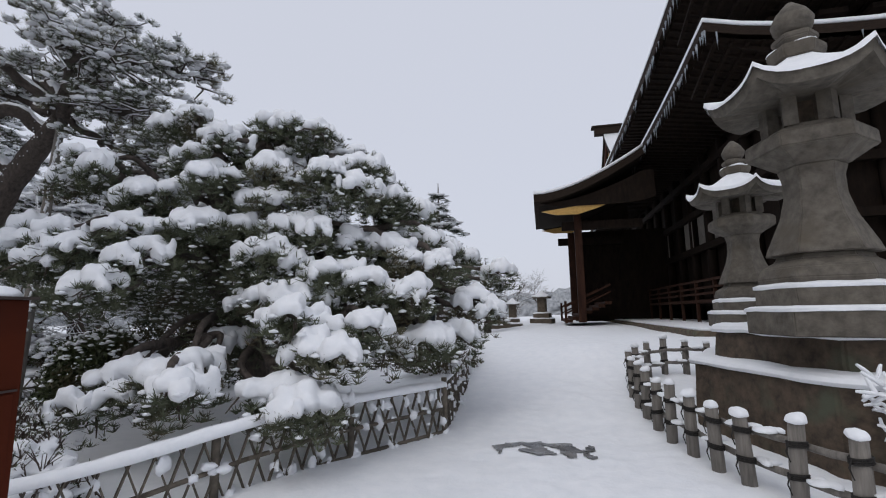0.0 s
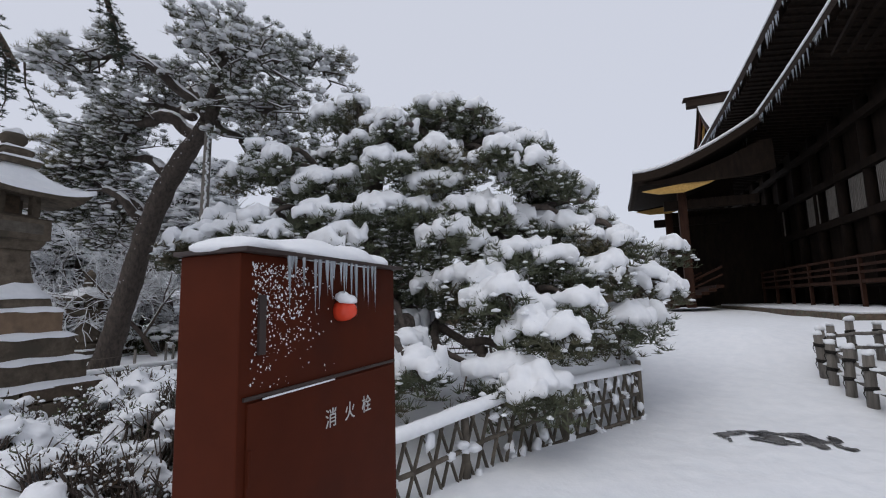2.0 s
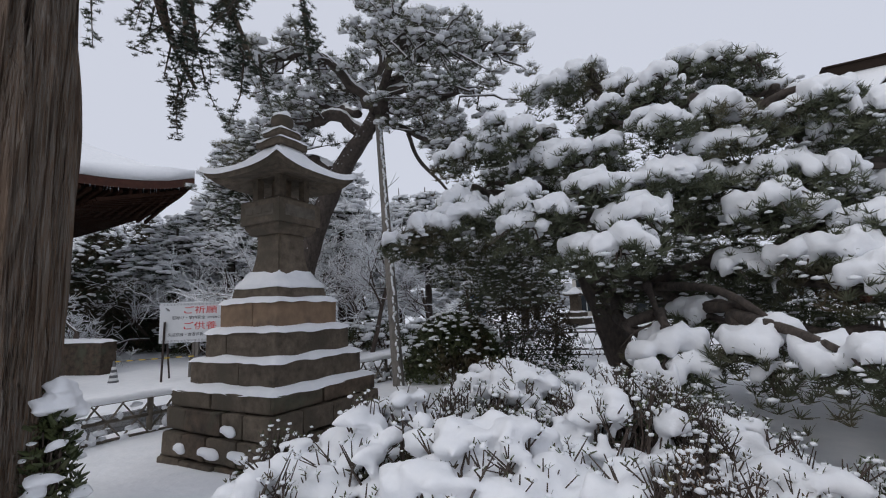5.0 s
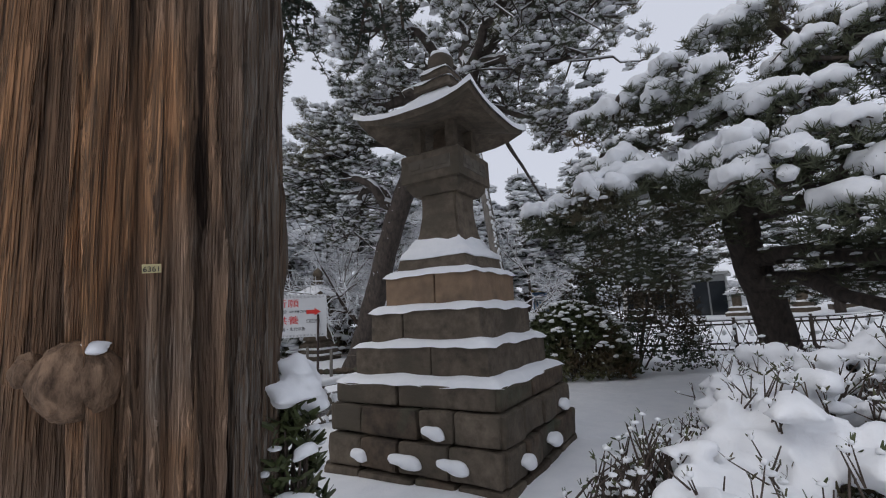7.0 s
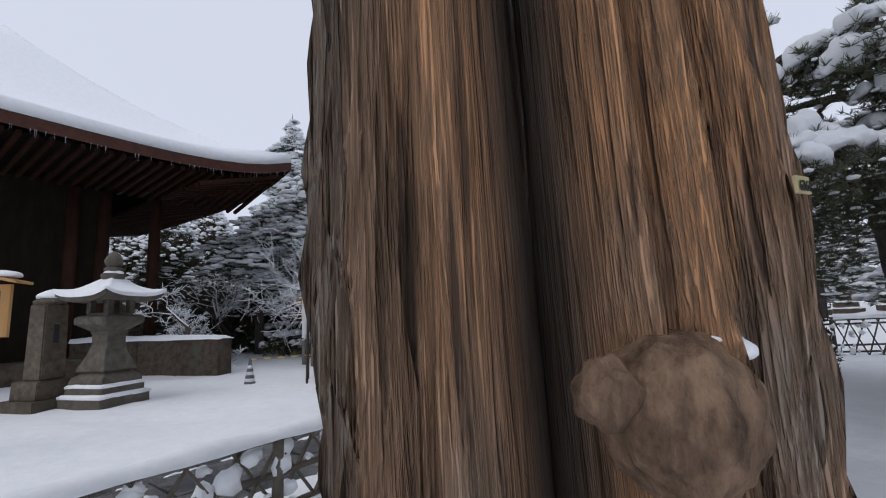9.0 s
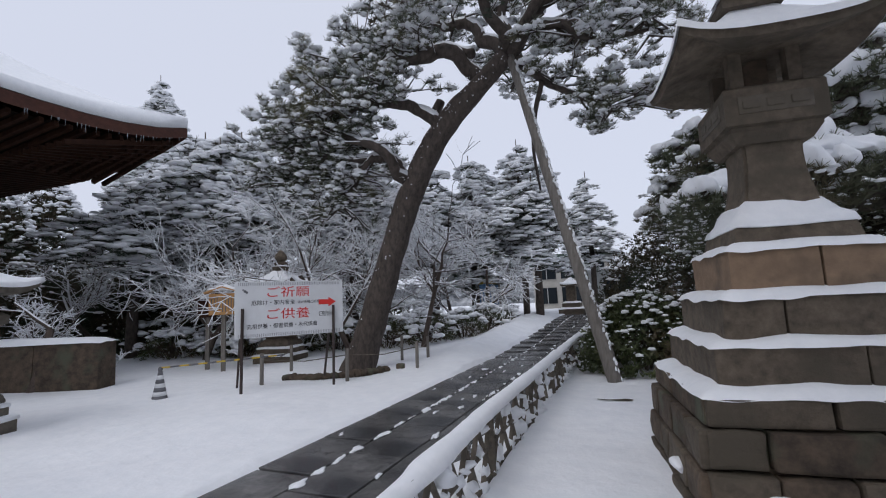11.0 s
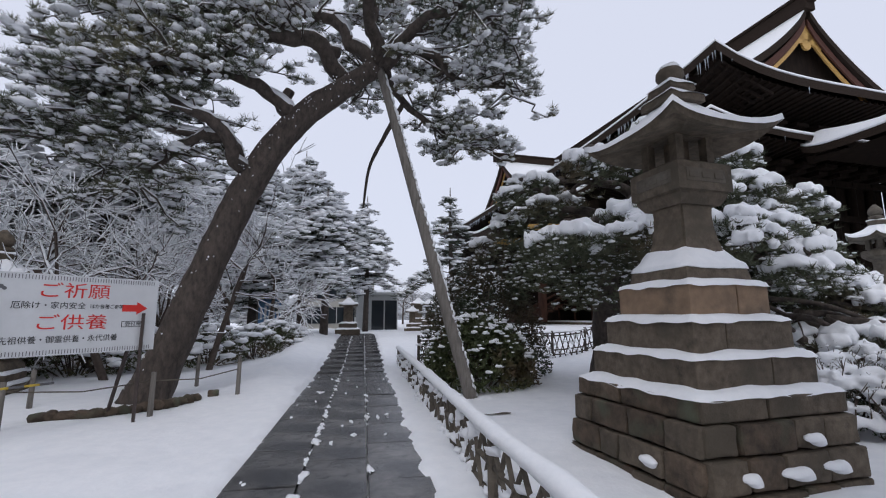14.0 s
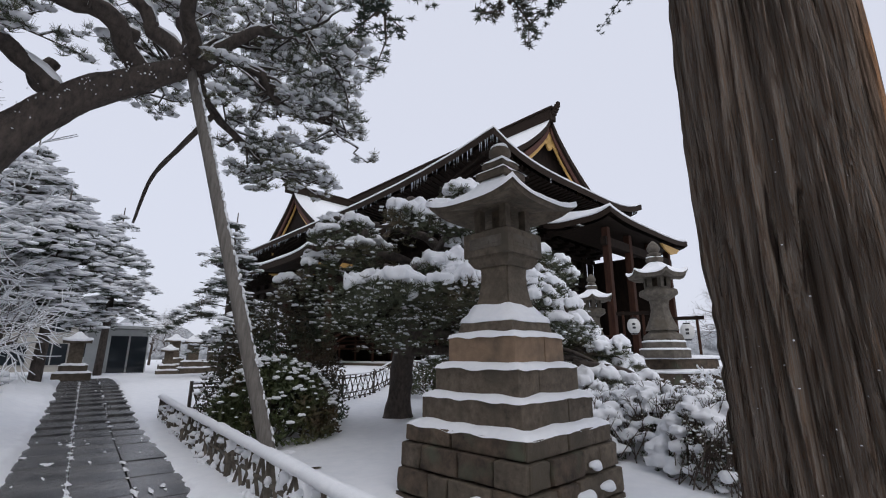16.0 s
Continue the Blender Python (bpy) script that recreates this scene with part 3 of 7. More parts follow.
def temple_lantern(at, s, n, turn, material, label, jewel_top=True):
    """A classic footed lantern, about 4.2 m high at s = 1."""
    L = thing("stone_lantern", at, label, "stone lantern", "lanterns beside the hall", turn=turn)

    def ring(name, rings, m=n, mtl=material, wear=0.008):
        bm = bmesh.new()
        prism(bm, [(r * s, z * s) for r, z in rings], m)
        bmesh.ops.bevel(bm, geom=bm.edges[:], offset=0.012 * s, segments=2, affect="EDGES", clamp_overlap=True)
        roughen(bm, wear, 6, at[1])
        return part(name, bm, mtl, L)
    ring("foot", [(0.66, 0), (0.66, 0.26)])
    ring("foot", [(0.57, 0.26), (0.57, 0.50)])
    ring("lotus_base", [(0.50, 0.50), (0.54, 0.60), (0.50, 0.72), (0.38, 0.80), (0.36, 0.86)])
    ring("shaft", [(0.45, 0.86), (0.42, 0.96), (0.30, 1.28), (0.25, 1.52), (0.25, 1.72), (0.28, 1.84)])
    ring("upper_platform", [(0.29, 1.84), (0.49, 1.99), (0.52, 2.0), (0.52, 2.16), (0.47, 2.2), (0.44, 2.22)])
    firebox(L, n, 0.34 * s, 2.22 * s, 2.70 * s, material)
    bm = bmesh.new()
    ngon_roof(bm, n, 0.82 * s, 2.68 * s, 0.50 * s, 0.13 * s, 0.16 * s, 1.5)
    part("roof", bm, material, L)
    bm = bmesh.new()
    roof_snow(bm, n, 0.82 * s, 2.68 * s, 0.50 * s, 0.16 * s, 0.055, 1.5)
    part("snow", bm, SNOW, L, "fresh snow on the roof", True)
    ring("neck", [(0.22, 3.12), (0.25, 3.2), (0.25, 3.27), (0.14, 3.30)], max(n, 6))
    ring("neck", [(0.13, 3.28), (0.20, 3.36), (0.20, 3.42), (0.12, 3.46)], max(n, 6))
    me = merged("snow_ring", [(0.12 * s, 0, 3.28 * s, 0.17 * s, 0.17 * s, 0.05), (-0.1 * s, 0.08 * s, 3.28 * s, 0.16 * s, 0.16 * s, 0.05), (0, -0.1 * s, 3.28 * s, 0.16 * s, 0.15 * s, 0.05)], 0.02)
    mesh_part("snow", me, SNOW, L, "fresh snow", True)
    finial(L, [(0.10 * s, 3.42 * s), (0.19 * s, 3.52 * s), (0.21 * s, 3.62 * s), (0.15 * s, 3.74 * s), (0.04 * s, 3.86 * s)], material, 0.17 * s, 3.66 * s)
    for r, z in ((0.66, 0.26), (0.57, 0.50)):
        bm = bmesh.new()
        prism(bm, [((r + 0.01) * s, z * s - 0.01), ((r + 0.01) * s, z * s + 0.03), ((r - 0.05) * s, z * s + 0.055), ((r - 0.2) * s, z * s + 0.06)], n)
        bmesh.ops.subdivide_edges(bm, edges=bm.edges, cuts=3, use_grid_fill=True)
        roughen(bm, 0.015, 5, z)
        part("snow", bm, SNOW, L, "fresh snow on the foot", True)
    return L


def lantern_terrace():
    """The curved retaining platform in two steps under the large lanterns."""
    T = thing("lantern_platform", (4.15, 8.95, 0), "dark mossy stone platform in two steps with snow on its ledges", "stone platform")
    for k, (r, z0, z1) in enumerate(((2.5, -0.1, 0.92), (2.22, 0.92, 1.36))):
        tw = radians(224.2)
        bm = bmesh.new()
        prism(bm, [(r, z0), (r, z0 + 0.4 * (z1 - z0)), (r - 0.03, z1)], 8, tw)
        bmesh.ops.bevel(bm, geom=bm.edges[:], offset=0.03, segments=2, affect="EDGES")
        bmesh.ops.subdivide_edges(bm, edges=bm.edges, cuts=2, use_grid_fill=True)
        roughen(bm, 0.02, 3, k)
        part("tier", bm, STONE_DARK, T)
        bm = bmesh.new()
        prism(bm, [(r + 0.02, z1 - 0.012), (r + 0.04, z1 + 0.03), (r + 0.01, z1 + 0.075), (r - 0.09, z1 + 0.10), (r - 0.6, z1 + 0.115)], 8, tw)
        bmesh.ops.subdivide_edges(bm, edges=bm.edges, cuts=5, use_grid_fill=True)
        roughen(bm, 0.03, 2.5, k)
        part("snow", bm, SNOW, T, "fresh snow on the ledge", True)
    return T


lantern_terrace()
temple_lantern((2.55, 7.65, 1.38), 1.03, 6, 12, STONE_PALE, "tall pale stone lantern with curved snow-capped roof and jewel finial")
temple_lantern((2.68, 10.2, 1.38), 0.82, 6, 0, STONE_PALE, "smaller pale stone lantern with stacked finial and snowy roof")
temple_lantern((-17.8, 3.75, 0.02), 0.68, 4, 20, STONE_PALE, "low square stone lantern on stepped base under fresh snow")
temple_lantern((-18.6, 10.7, 0.02), 0.78, 4, 10, STONE, "dark stone lantern half hidden behind the white notice board")


# ---- the two halls ----
def eave_patch(bm, rect_out, rect_in, z_out, z_in, up, thick, power=1.5, segs=16, rad=6, sides=(0, 1, 2, 3), lift=0.0):
    """A skirt roof from an inner rectangle down to an eave with raised corners. Rectangles: x0, y0, x1, y1."""
    def cor(r, i):
        return Vector(((r[0], r[2], r[2], r[0])[i], (r[1], r[1], r[3], r[3])[i], 0))
    for i in sides:
        o0, o1, i0, i1 = cor(rect_out, i), cor(rect_out, (i + 1) % 4), cor(rect_in, i), cor(rect_in, (i + 1) % 4)
        g = []
        for r in range(rad + 1):
            q = r / rad
            row = []
            for s in range(segs + 1):
                t = s / segs
                p = i0.lerp(i1, t).lerp(o0.lerp(o1, t), q)
                row.append(bm.verts.new((p.x, p.y, z_out + (z_in - z_out) * (1 - q) ** power + up * abs(2 * t - 1) ** 4 * q ** 3 + lift)))
            g.append(row)
        for r in range(rad):
            for s in range(segs):
                bm.faces.new((g[r][s], g[r + 1][s], g[r + 1][s + 1], g[r][s + 1]))
        if thick:
            low = [bm.verts.new(v.co - Vector((0, 0, thick))) for v in g[rad]]
            for s in range(segs):
                bm.faces.new((g[rad][s], low[s], low[s + 1], g[rad][s + 1]))
    bmesh.ops.remove_doubles(bm, verts=bm.verts, dist=0.01)
    bmesh.ops.recalc_face_normals(bm, faces=bm.faces)


def snow_sheet(bm, h):
    """Gives a single skin of roof snow a rim, so that it lies on the roof as a layer."""
    r = bmesh.ops.extrude_face_region(bm, geom=bm.faces[:])
    vs = [v for v in r["geom"] if isinstance(v, bmesh.types.BMVert)]
    bmesh.ops.translate(bm, vec=(0, 0, h), verts=vs)
    bmesh.ops.recalc_face_normals(bm, faces=bm.faces)


def eave_line(rect, z, up, side, t):
    c = [Vector((rect[0], rect[1], 0)), Vector((rect[2], rect[1], 0)), Vector((rect[2], rect[3], 0)), Vector((rect[0], rect[3], 0))]
    p = c[side].lerp(c[(side + 1) % 4], t)
    return Vector((p.x, p.y, z + up * abs(2 * t - 1) ** 4))


def icicles(parent, pts, rng, lo, hi, r=0.02):
    bm = bmesh.new()
    for p in pts:
        h = rng.uniform(lo, hi) * rng.choice((0.4, 0.7, 1, 1))
        a = bm.verts.new(p + Vector((0, 0, -h)))
        ring = [bm.verts.new(p + Vector((r * math.cos(k * 1.257), r * math.sin(k * 1.257), 0))) for k in range(5)]
        for k in range(5):
            bm.faces.new((a, ring[(k + 1) % 5], ring[k]))
    part("icicle_fringe", bm, ICE, parent, "hanging icicles", True)["kind"] = "stuff"


def great_hall():
    H = thing("temple_hall", (4.5, 16.6, 0.0), "great dark timber temple hall with double snowy roofs and gilded gables", "temple", turn=2.0)
    W, D = 19.6, 50.0
    rng = random.Random(3)
    # stone terrace and body
    bm = bmesh.new()
    box(bm, (W + 1.5, D - 2, 0.5), (W / 2, D / 2, 0.72), 0.03)
    part("terrace", bm, STONE_DARK, H)
    bm = bmesh.new()
    box(bm, (W + 1.0, D - 2.6, 0.07), (W / 2, D / 2, 1.0), 0.03)
    part("snow", bm, SNOW, H, "trodden snow on the terrace")
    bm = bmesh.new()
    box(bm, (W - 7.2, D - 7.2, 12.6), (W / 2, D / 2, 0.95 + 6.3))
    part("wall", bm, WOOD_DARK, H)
    # timber frame on the outer faces
    for side in (0, 3):
        n = 8 if side == 0 else 17
        for k in range(n + 1):
            t = k / n
            p = Vector((3.4 + (W - 6.8) * t, 3.4, 0)) if side == 0 else Vector((3.4, 3.4 + (D - 6.8) * t, 0))
            bm = bmesh.new()
            lathe(bm, [(0.24, 0.95), (0.23, 9.8)], 14)
            bmesh.ops.translate(bm, vec=p, verts=bm.verts)
            part("column", bm, WOOD_DARK, H, "", True)
    for z in (2.0, 4.9, 6.9, 9.0):
        for a, b in (((3.25, 3.25, z), (W - 3.25, 3.25, z)), ((3.25, 3.25, z), (3.25, D - 3.25, z))):
            bm = bmesh.new()
            bar(bm, a, b, 0.28, 0.34)
            part("tie_beam", bm, WOOD_DARK, H)
    # verandah with rail round the hall
    for a, b in (((1.9, 1.9), (W - 1.9, 1.9)), ((1.9, 1.9), (1.9, D - 1.9))):
        v = Vector((b[0] - a[0], b[1] - a[1], 0)).normalized()
        nrm = Vector((-v.y, v.x, 0)) if v.x > 0.5 else Vector((1, 0, 0))
        bm = bmesh.new()
        bar(bm, (*(Vector((*a, 2.0)) + nrm * 0.75).xy, 2.0), (*(Vector((*b, 2.0)) + nrm * 0.75).xy, 2.0), 1.6, 0.14) if v.x > 0.5 else box(bm, (1.6, b[1] - a[1], 0.14), (a[0] + 0.75, (a[1] + b[1]) / 2, 2.0))
        part("verandah_floor", bm, WOOD_RED, H)
        for z in (2.35, 2.62, 2.95):
            bm = bmesh.new()
            bar(bm, (*a, z), (*b, z), 0.10)
            part("rail", bm, WOOD_RED, H)
        L = (Vector(b) - Vector(a)).length
        for k in range(int(L / 2.4) + 1):
            p = Vector((*a, 0)) + v * (k * 2.4)
            bm = bmesh.new()
            bar(bm, (p.x, p.y, 0.95), (p.x, p.y, 3.02), 0.13)
            part("rail_post", bm, WOOD_RED, H)
    # latticed windows
    for y in (7.0, 9.3, 11.6, 14.0, 19.0):
        bm = bmesh.new()
        box(bm, (0.06, 1.5, 1.6), (3.30, y, 5.9))
        frame_ = part("window", bm, WOOD_DARK, H)
        for k in range(11):
            bm = bmesh.new()
            box(bm, (0.05, 0.055, 1.5), (3.26, y - 0.65 + 0.13 * k, 5.9))
            part("slat", bm, POLE, frame_)
    # lower roof
    lo_out, lo_in = (0.35, 0.9, W - 0.35, D - 0.9), (4.0, 4.5, W - 4.0, D - 4.5)
    bm = bmesh.new()
    eave_patch(bm, lo_out, lo_in, 10.55, 12.1, 0.75, 0.32)
    part("lower_roof", bm, ROOF_EDGE, H)
    bm = bmesh.new()
    eave_patch(bm, lo_out, lo_in, 10.58, 12.14, 0.75, 0, lift=0.01)
    snow_sheet(bm, 0.13)
    part("snow", bm, SNOW, H, "snow on the lower roof", True)
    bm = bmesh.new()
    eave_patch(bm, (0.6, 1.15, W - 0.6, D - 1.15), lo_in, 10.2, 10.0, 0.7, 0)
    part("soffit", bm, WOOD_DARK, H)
    # upper roof
    up_out, up_in = (0, 0, W, D), (5.2, 3.6, W - 5.2, D - 3.6)
    bm = bmesh.new()
    eave_patch(bm, up_out, up_in, 13.0, 15.4, 1.15, 0.45)
    part("upper_roof", bm, ROOF_EDGE, H)
    bm = bmesh.new()
    eave_patch(bm, up_out, up_in, 13.03, 15.45, 1.15, 0, lift=0.01)
    snow_sheet(bm, 0.10)
    part("snow", bm, SNOW, H, "snow on the upper roof", True)
    bm = bmesh.new()
    eave_patch(bm, (0.3, 0.3, W - 0.3, D - 0.3), (4.2, 4.2, W - 4.2, D - 4.2), 12.5, 12.2, 1.1, 0)
    part("soffit", bm, WOOD_DARK, H)
    # rafters under both eaves
    for rect, z, u, dz, dep in ((lo_out, 10.18, 0.72, -0.02, 2.8), (up_out, 12.5, 1.1, 0.0, 3.6)):
        for side, v in ((0, Vector((0, 1, 0))), (3, Vector((1, 0, 0)))):
            n = 40 if side == 0 else 100
            for k in range(1, n):
                p = eave_line(rect, z, u, side, k / n) + v * 0.25
                q = p + v * dep
                bm = bmesh.new()
                bar(bm, p, (q.x, q.y, z - 0.25), 0.11, 0.14)
                part("rafter", bm, WOOD_DARK, H)
    # bracket tiers below the eaves
    for z, off in ((9.6, 2.9), (11.9, 3.0)):
        for k in range(9):
            bm = bmesh.new()
            for j in range(3):
                box(bm, (0.9 - 0.2 * j, 0.5 + 0.5 * (2 - j), 0.2), (3.4 + (W - 6.8) * k / 8, off + 0.2 * j, z - 0.28 * j), 0.02)
            part("bracket", bm, WOOD_DARK, H)
    # main gable roof: ridge runs back from the front
    mx, gy, zr = W / 2 + 0.2, 3.3, 19.45

    def slope(bm, sgn, lift=0.0, grow=0.0):
        g = []
        for j in range(2):
            y = (gy - 0.9 - grow, 34)[j]
            row = []
            for i in range(11):
                q = i / 10
                row.append(bm.verts.new((mx + sgn * (0.15 + q * 5.6), y, zr - 4.9 * (q ** 0.82) + 0.35 * q ** 3 + lift)))
            g.append(row)
        for i in range(10):
            bm.faces.new((g[0][i], g[0][i + 1], g[1][i + 1], g[1][i]))
    for sgn in (-1, 1):
        bm = bmesh.new()
        slope(bm, sgn)
        r = bmesh.ops.extrude_face_region(bm, geom=bm.faces[:])
        bmesh.ops.translate(bm, vec=(0, 0, -0.45), verts=[v for v in r["geom"] if isinstance(v, bmesh.types.BMVert)])
        bmesh.ops.recalc_face_normals(bm, faces=bm.faces)
        part("gable_roof", bm, ROOF_EDGE, H)
        bm = bmesh.new()
        slope(bm, sgn, 0.02)
        snow_sheet(bm, 0.1)
        part("snow", bm, SNOW, H, "snow on the gable roof", True)
        # barge board and its gilding
        for w, dy, z, m, nm in ((0.5, 0.75, -0.75, ROOF_BROWN, "barge_board"), (0.30, 0.60, -1.25, GOLD, "gilt_board")):
            bm = bmesh.new()
            pts = [Vector((mx + sgn * (0.1 + q * 5.3), gy - dy, zr - 4.9 * (q ** 0.82) + 0.35 * q ** 3 + z)) for q in np.linspace(0, 0.95, 12)]
            for p, q in zip(pts, pts[1:]):
                vs = [bm.verts.new(c) for c in (p + Vector((0, 0, w / 2)), q + Vector((0, 0, w / 2)), q - Vector((0, 0, w / 2)), p - Vector((0, 0, w / 2)))]
                bm.faces.new(vs)
            bmesh.ops.remove_doubles(bm, verts=bm.verts, dist=0.001)
            r = bmesh.ops.extrude_face_region(bm, geom=bm.faces[:])
            bmesh.ops.translate(bm, vec=(0, 0.1, 0), verts=[v for v in r["geom"] if isinstance(v, bmesh.types.BMVert)])
            bmesh.ops.recalc_face_normals(bm, faces=bm.faces)
            part(nm, bm, m, H)
    bm = bmesh.new()
    vs = [bm.verts.new(c) for c in ((mx, gy, zr - 0.5), (mx - 5.2, gy, 14.7), (mx + 5.2, gy, 14.7))]
    bm.faces.new(vs)
    r = bmesh.ops.extrude_face_region(bm, geom=bm.faces[:])
    bmesh.ops.translate(bm, vec=(0, 0.3, 0), verts=[v for v in r["geom"] if isinstance(v, bmesh.types.BMVert)])
    part("gable_wall", bm, WOOD_DARK, H)
    # hanging gilded pendant in the gable
    bm = bmesh.new()
    for x, z, r_ in ((0, -1.4, 0.55), (-0.55, -1.7, 0.38), (0.55, -1.7, 0.38), (0, -2.1, 0.34), (-0.95, -2.1, 0.25), (0.95, -2.1, 0.25)):
        b2 = prism(bm, [(r_, -0.06), (r_, 0.06)], 10)
        bmesh.ops.transform(bm, matrix=Matrix.Translation((mx + x, gy - 0.55, zr + z)) @ Matrix.Rotation(math.pi / 2, 4, "X"), verts=[v for lp in b2 for v in lp])
    part("gable_pendant", bm, GOLD, H, "gilded carved pendant")
    bm = bmesh.new()
    box(bm, (0.75, 31, 0.9), (mx, gy + 14.4, zr + 0.35), 0.05)
    box(bm, (1.0, 31.4, 0.16), (mx, gy + 14.4, zr + 0.86), 0.03)
    for k in range(4):
        box(bm, (0.5 - 0.08 * k, 0.24, 0.45), (mx, gy - 1.15 - 0.14 * k, zr + 0.55 + 0.17 * k), 0.03)
    part("ridge", bm, ROOF_EDGE, H)
    # cross roof with its gable towards the west
    cy, cz, cx = 27.8, 18.0, 0.9
    for sgn in (-1, 1):
        def cross(bm, lift=0.0):
            g = []
            for x in (cx, mx):
                g.append([bm.verts.new((x, cy + sgn * (0.1 + q * 5.6), cz - 4.6 * q ** 0.8 + lift)) for q in np.linspace(0, 1, 11)])
            for i in range(10):
                bm.faces.new((g[0][i], g[0][i + 1], g[1][i + 1], g[1][i]))
        bm = bmesh.new()
        cross(bm)
        r = bmesh.ops.extrude_face_region(bm, geom=bm.faces[:])
        bmesh.ops.translate(bm, vec=(0, 0, -0.4), verts=[v for v in r["geom"] if isinstance(v, bmesh.types.BMVert)])
        bmesh.ops.recalc_face_normals(bm, faces=bm.faces)
        part("cross_gable_roof", bm, ROOF_EDGE, H)
        bm = bmesh.new()
        cross(bm, 0.02)
        snow_sheet(bm, 0.1)
        part("snow", bm, SNOW, H, "snow on the cross roof", True)
        pts = [Vector((cx + 0.15, cy + sgn * (0.1 + q * 5.3), cz - 0.75 - 4.6 * q ** 0.8)) for q in np.linspace(0, 0.95, 10)]
        for off, w, m, nm in ((Vector(), 0.5, ROOF_BROWN, "barge_board"), (Vector((0.25, 0, -0.5)), 0.28, GOLD, "gilt_board")):
            bm = bmesh.new()
            rail = [(bm.verts.new(p + off + Vector((0, 0, w / 2))), bm.verts.new(p + off - Vector((0, 0, w / 2)))) for p in pts]
            for (a0, a1), (b0, b1) in zip(rail, rail[1:]):
                bm.faces.new((a0, b0, b1, a1))
            r = bmesh.ops.extrude_face_region(bm, geom=bm.faces[:])
            bmesh.ops.translate(bm, vec=(0.12, 0, 0), verts=[v for v in r["geom"] if isinstance(v, bmesh.types.BMVert)])
            bmesh.ops.recalc_face_normals(bm, faces=bm.faces)
            part(nm, bm, m, H)
    bm = bmesh.new()
    vs = [bm.verts.new(c) for c in ((cx + 0.7, cy, cz - 0.6), (cx + 0.7, cy - 4.9, 13.6), (cx + 0.7, cy + 4.9, 13.6))]
    bm.faces.new(vs)
    r = bmesh.ops.extrude_face_region(bm, geom=bm.faces[:])
    bmesh.ops.translate(bm, vec=(0.3, 0, 0), verts=[v for v in r["geom"] if isinstance(v, bmesh.types.BMVert)])
    part("gable_wall", bm, WOOD_DARK, H)
    bm = bmesh.new()
    box(bm, (12, 0.7, 0.7), (cx + 5.2, cy, cz + 0.25), 0.05)
    box(bm, (12.3, 0.95, 0.14), (cx + 5.1, cy, cz + 0.66), 0.03)
    part("ridge", bm, ROOF_EDGE, H)
    # west porch
    po = (-5.6, 10.6, 0.9, 19.4)
    bm = bmesh.new()
    eave_patch(bm, po, (0.45, 10.6, 0.9, 19.4), 7.9, 10.55, 0.3, 0, 1.45, rad=12, sides=(3,))
    snow_sheet(bm, -0.42)
    part("porch_roof", bm, ROOF_EDGE, H)
    bm = bmesh.new()
    eave_patch(bm, po, (0.45, 10.6, 0.9, 19.4), 7.93, 10.58, 0.3, 0, 1.45, rad=12, sides=(3,))
    snow_sheet(bm, 0.16)
    part("snow", bm, SNOW, H, "snow on the porch roof", True)
    bm = bmesh.new()
    eave_patch(bm, (po[0] + 0.25, po[1] + 0.25, 0.9, po[3] - 0.25), (0.4, 11.0, 0.9, 19.0), 7.46, 9.3, 0.3, 0, sides=(0, 2, 3))
    part("porch_soffit", bm, WOOD_DARK, H)
    for y in (11.9, 18.1):
        bm = bmesh.new()
        box(bm, (0.42, 0.42, 6.2), (-3.2, y, 4.1), 0.04)
        part("porch_post", bm, WOOD_RED, H)
        bm = bmesh.new()
        box(bm, (4.4, 0.3, 0.5), (-1.9, y, 6.5), 0.03)
        part("porch_beam", bm, WOOD_DARK, H)
        bm = bmesh.new()
        b2 = [bm.verts.new(c) for c in ((-5.2, y - 1.0, 7.25), (-1.3, y - 1.0, 7.7), (-2.0, y - 1.0, 7.35), (-3.2, y - 1.0, 7.0), (-4.4, y - 1.0, 7.02))]
        bm.faces.new(b2)
        r = bmesh.ops.extrude_face_region(bm, geom=bm.faces[:])
        bmesh.ops.translate(bm, vec=(0, 0.12, 0), verts=[v for v in r["geom"] if isinstance(v, bmesh.types.BMVert)])
        bmesh.ops.recalc_face_normals(bm, faces=bm.faces)
        part("porch_carving", bm, GOLD, H, "gilded carving under the porch eave")
    # added dark sheet shuts out the sky, standing for the porch's dark depth
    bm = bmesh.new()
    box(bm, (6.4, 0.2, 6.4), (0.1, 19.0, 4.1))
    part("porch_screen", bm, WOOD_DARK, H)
    for k in range(7):
        bm = bmesh.new()
        box(bm, (0.36, 5.6, 0.17), (-3.9 + 0.36 * k, 15, 1.06 + 0.17 * k))
        part("porch_step", bm, WOOD_RED, H)
    for y in (12.1, 17.9):
        bm = bmesh.new()
        bar(bm, (-4.1, y, 1.9), (-1.6, y, 3.1), 0.11)
        bar(bm, (-4.1, y, 1.5), (-1.6, y, 2.7), 0.08)
        bar(bm, (-4.1, y, 0.95), (-4.1, y, 2.2), 0.14)
        part("stair_rail", bm, WOOD_RED, H)
    # front porch on the south side
    fo = (6.4, -3.4, W - 0.6, 1.3)
    bm = bmesh.new()
    eave_patch(bm, fo, (7.0, 0.6, W - 1.2, 1.3), 9.75, 10.6, 0.35, 0.35, 1.3, sides=(0, 1, 3))
    part("front_porch_roof", bm, ROOF_EDGE, H)
    bm = bmesh.new()
    eave_patch(bm, fo, (7.0, 0.6, W - 1.2, 1.3), 9.78, 10.65, 0.35, 0, 1.3, sides=(0, 1, 3))
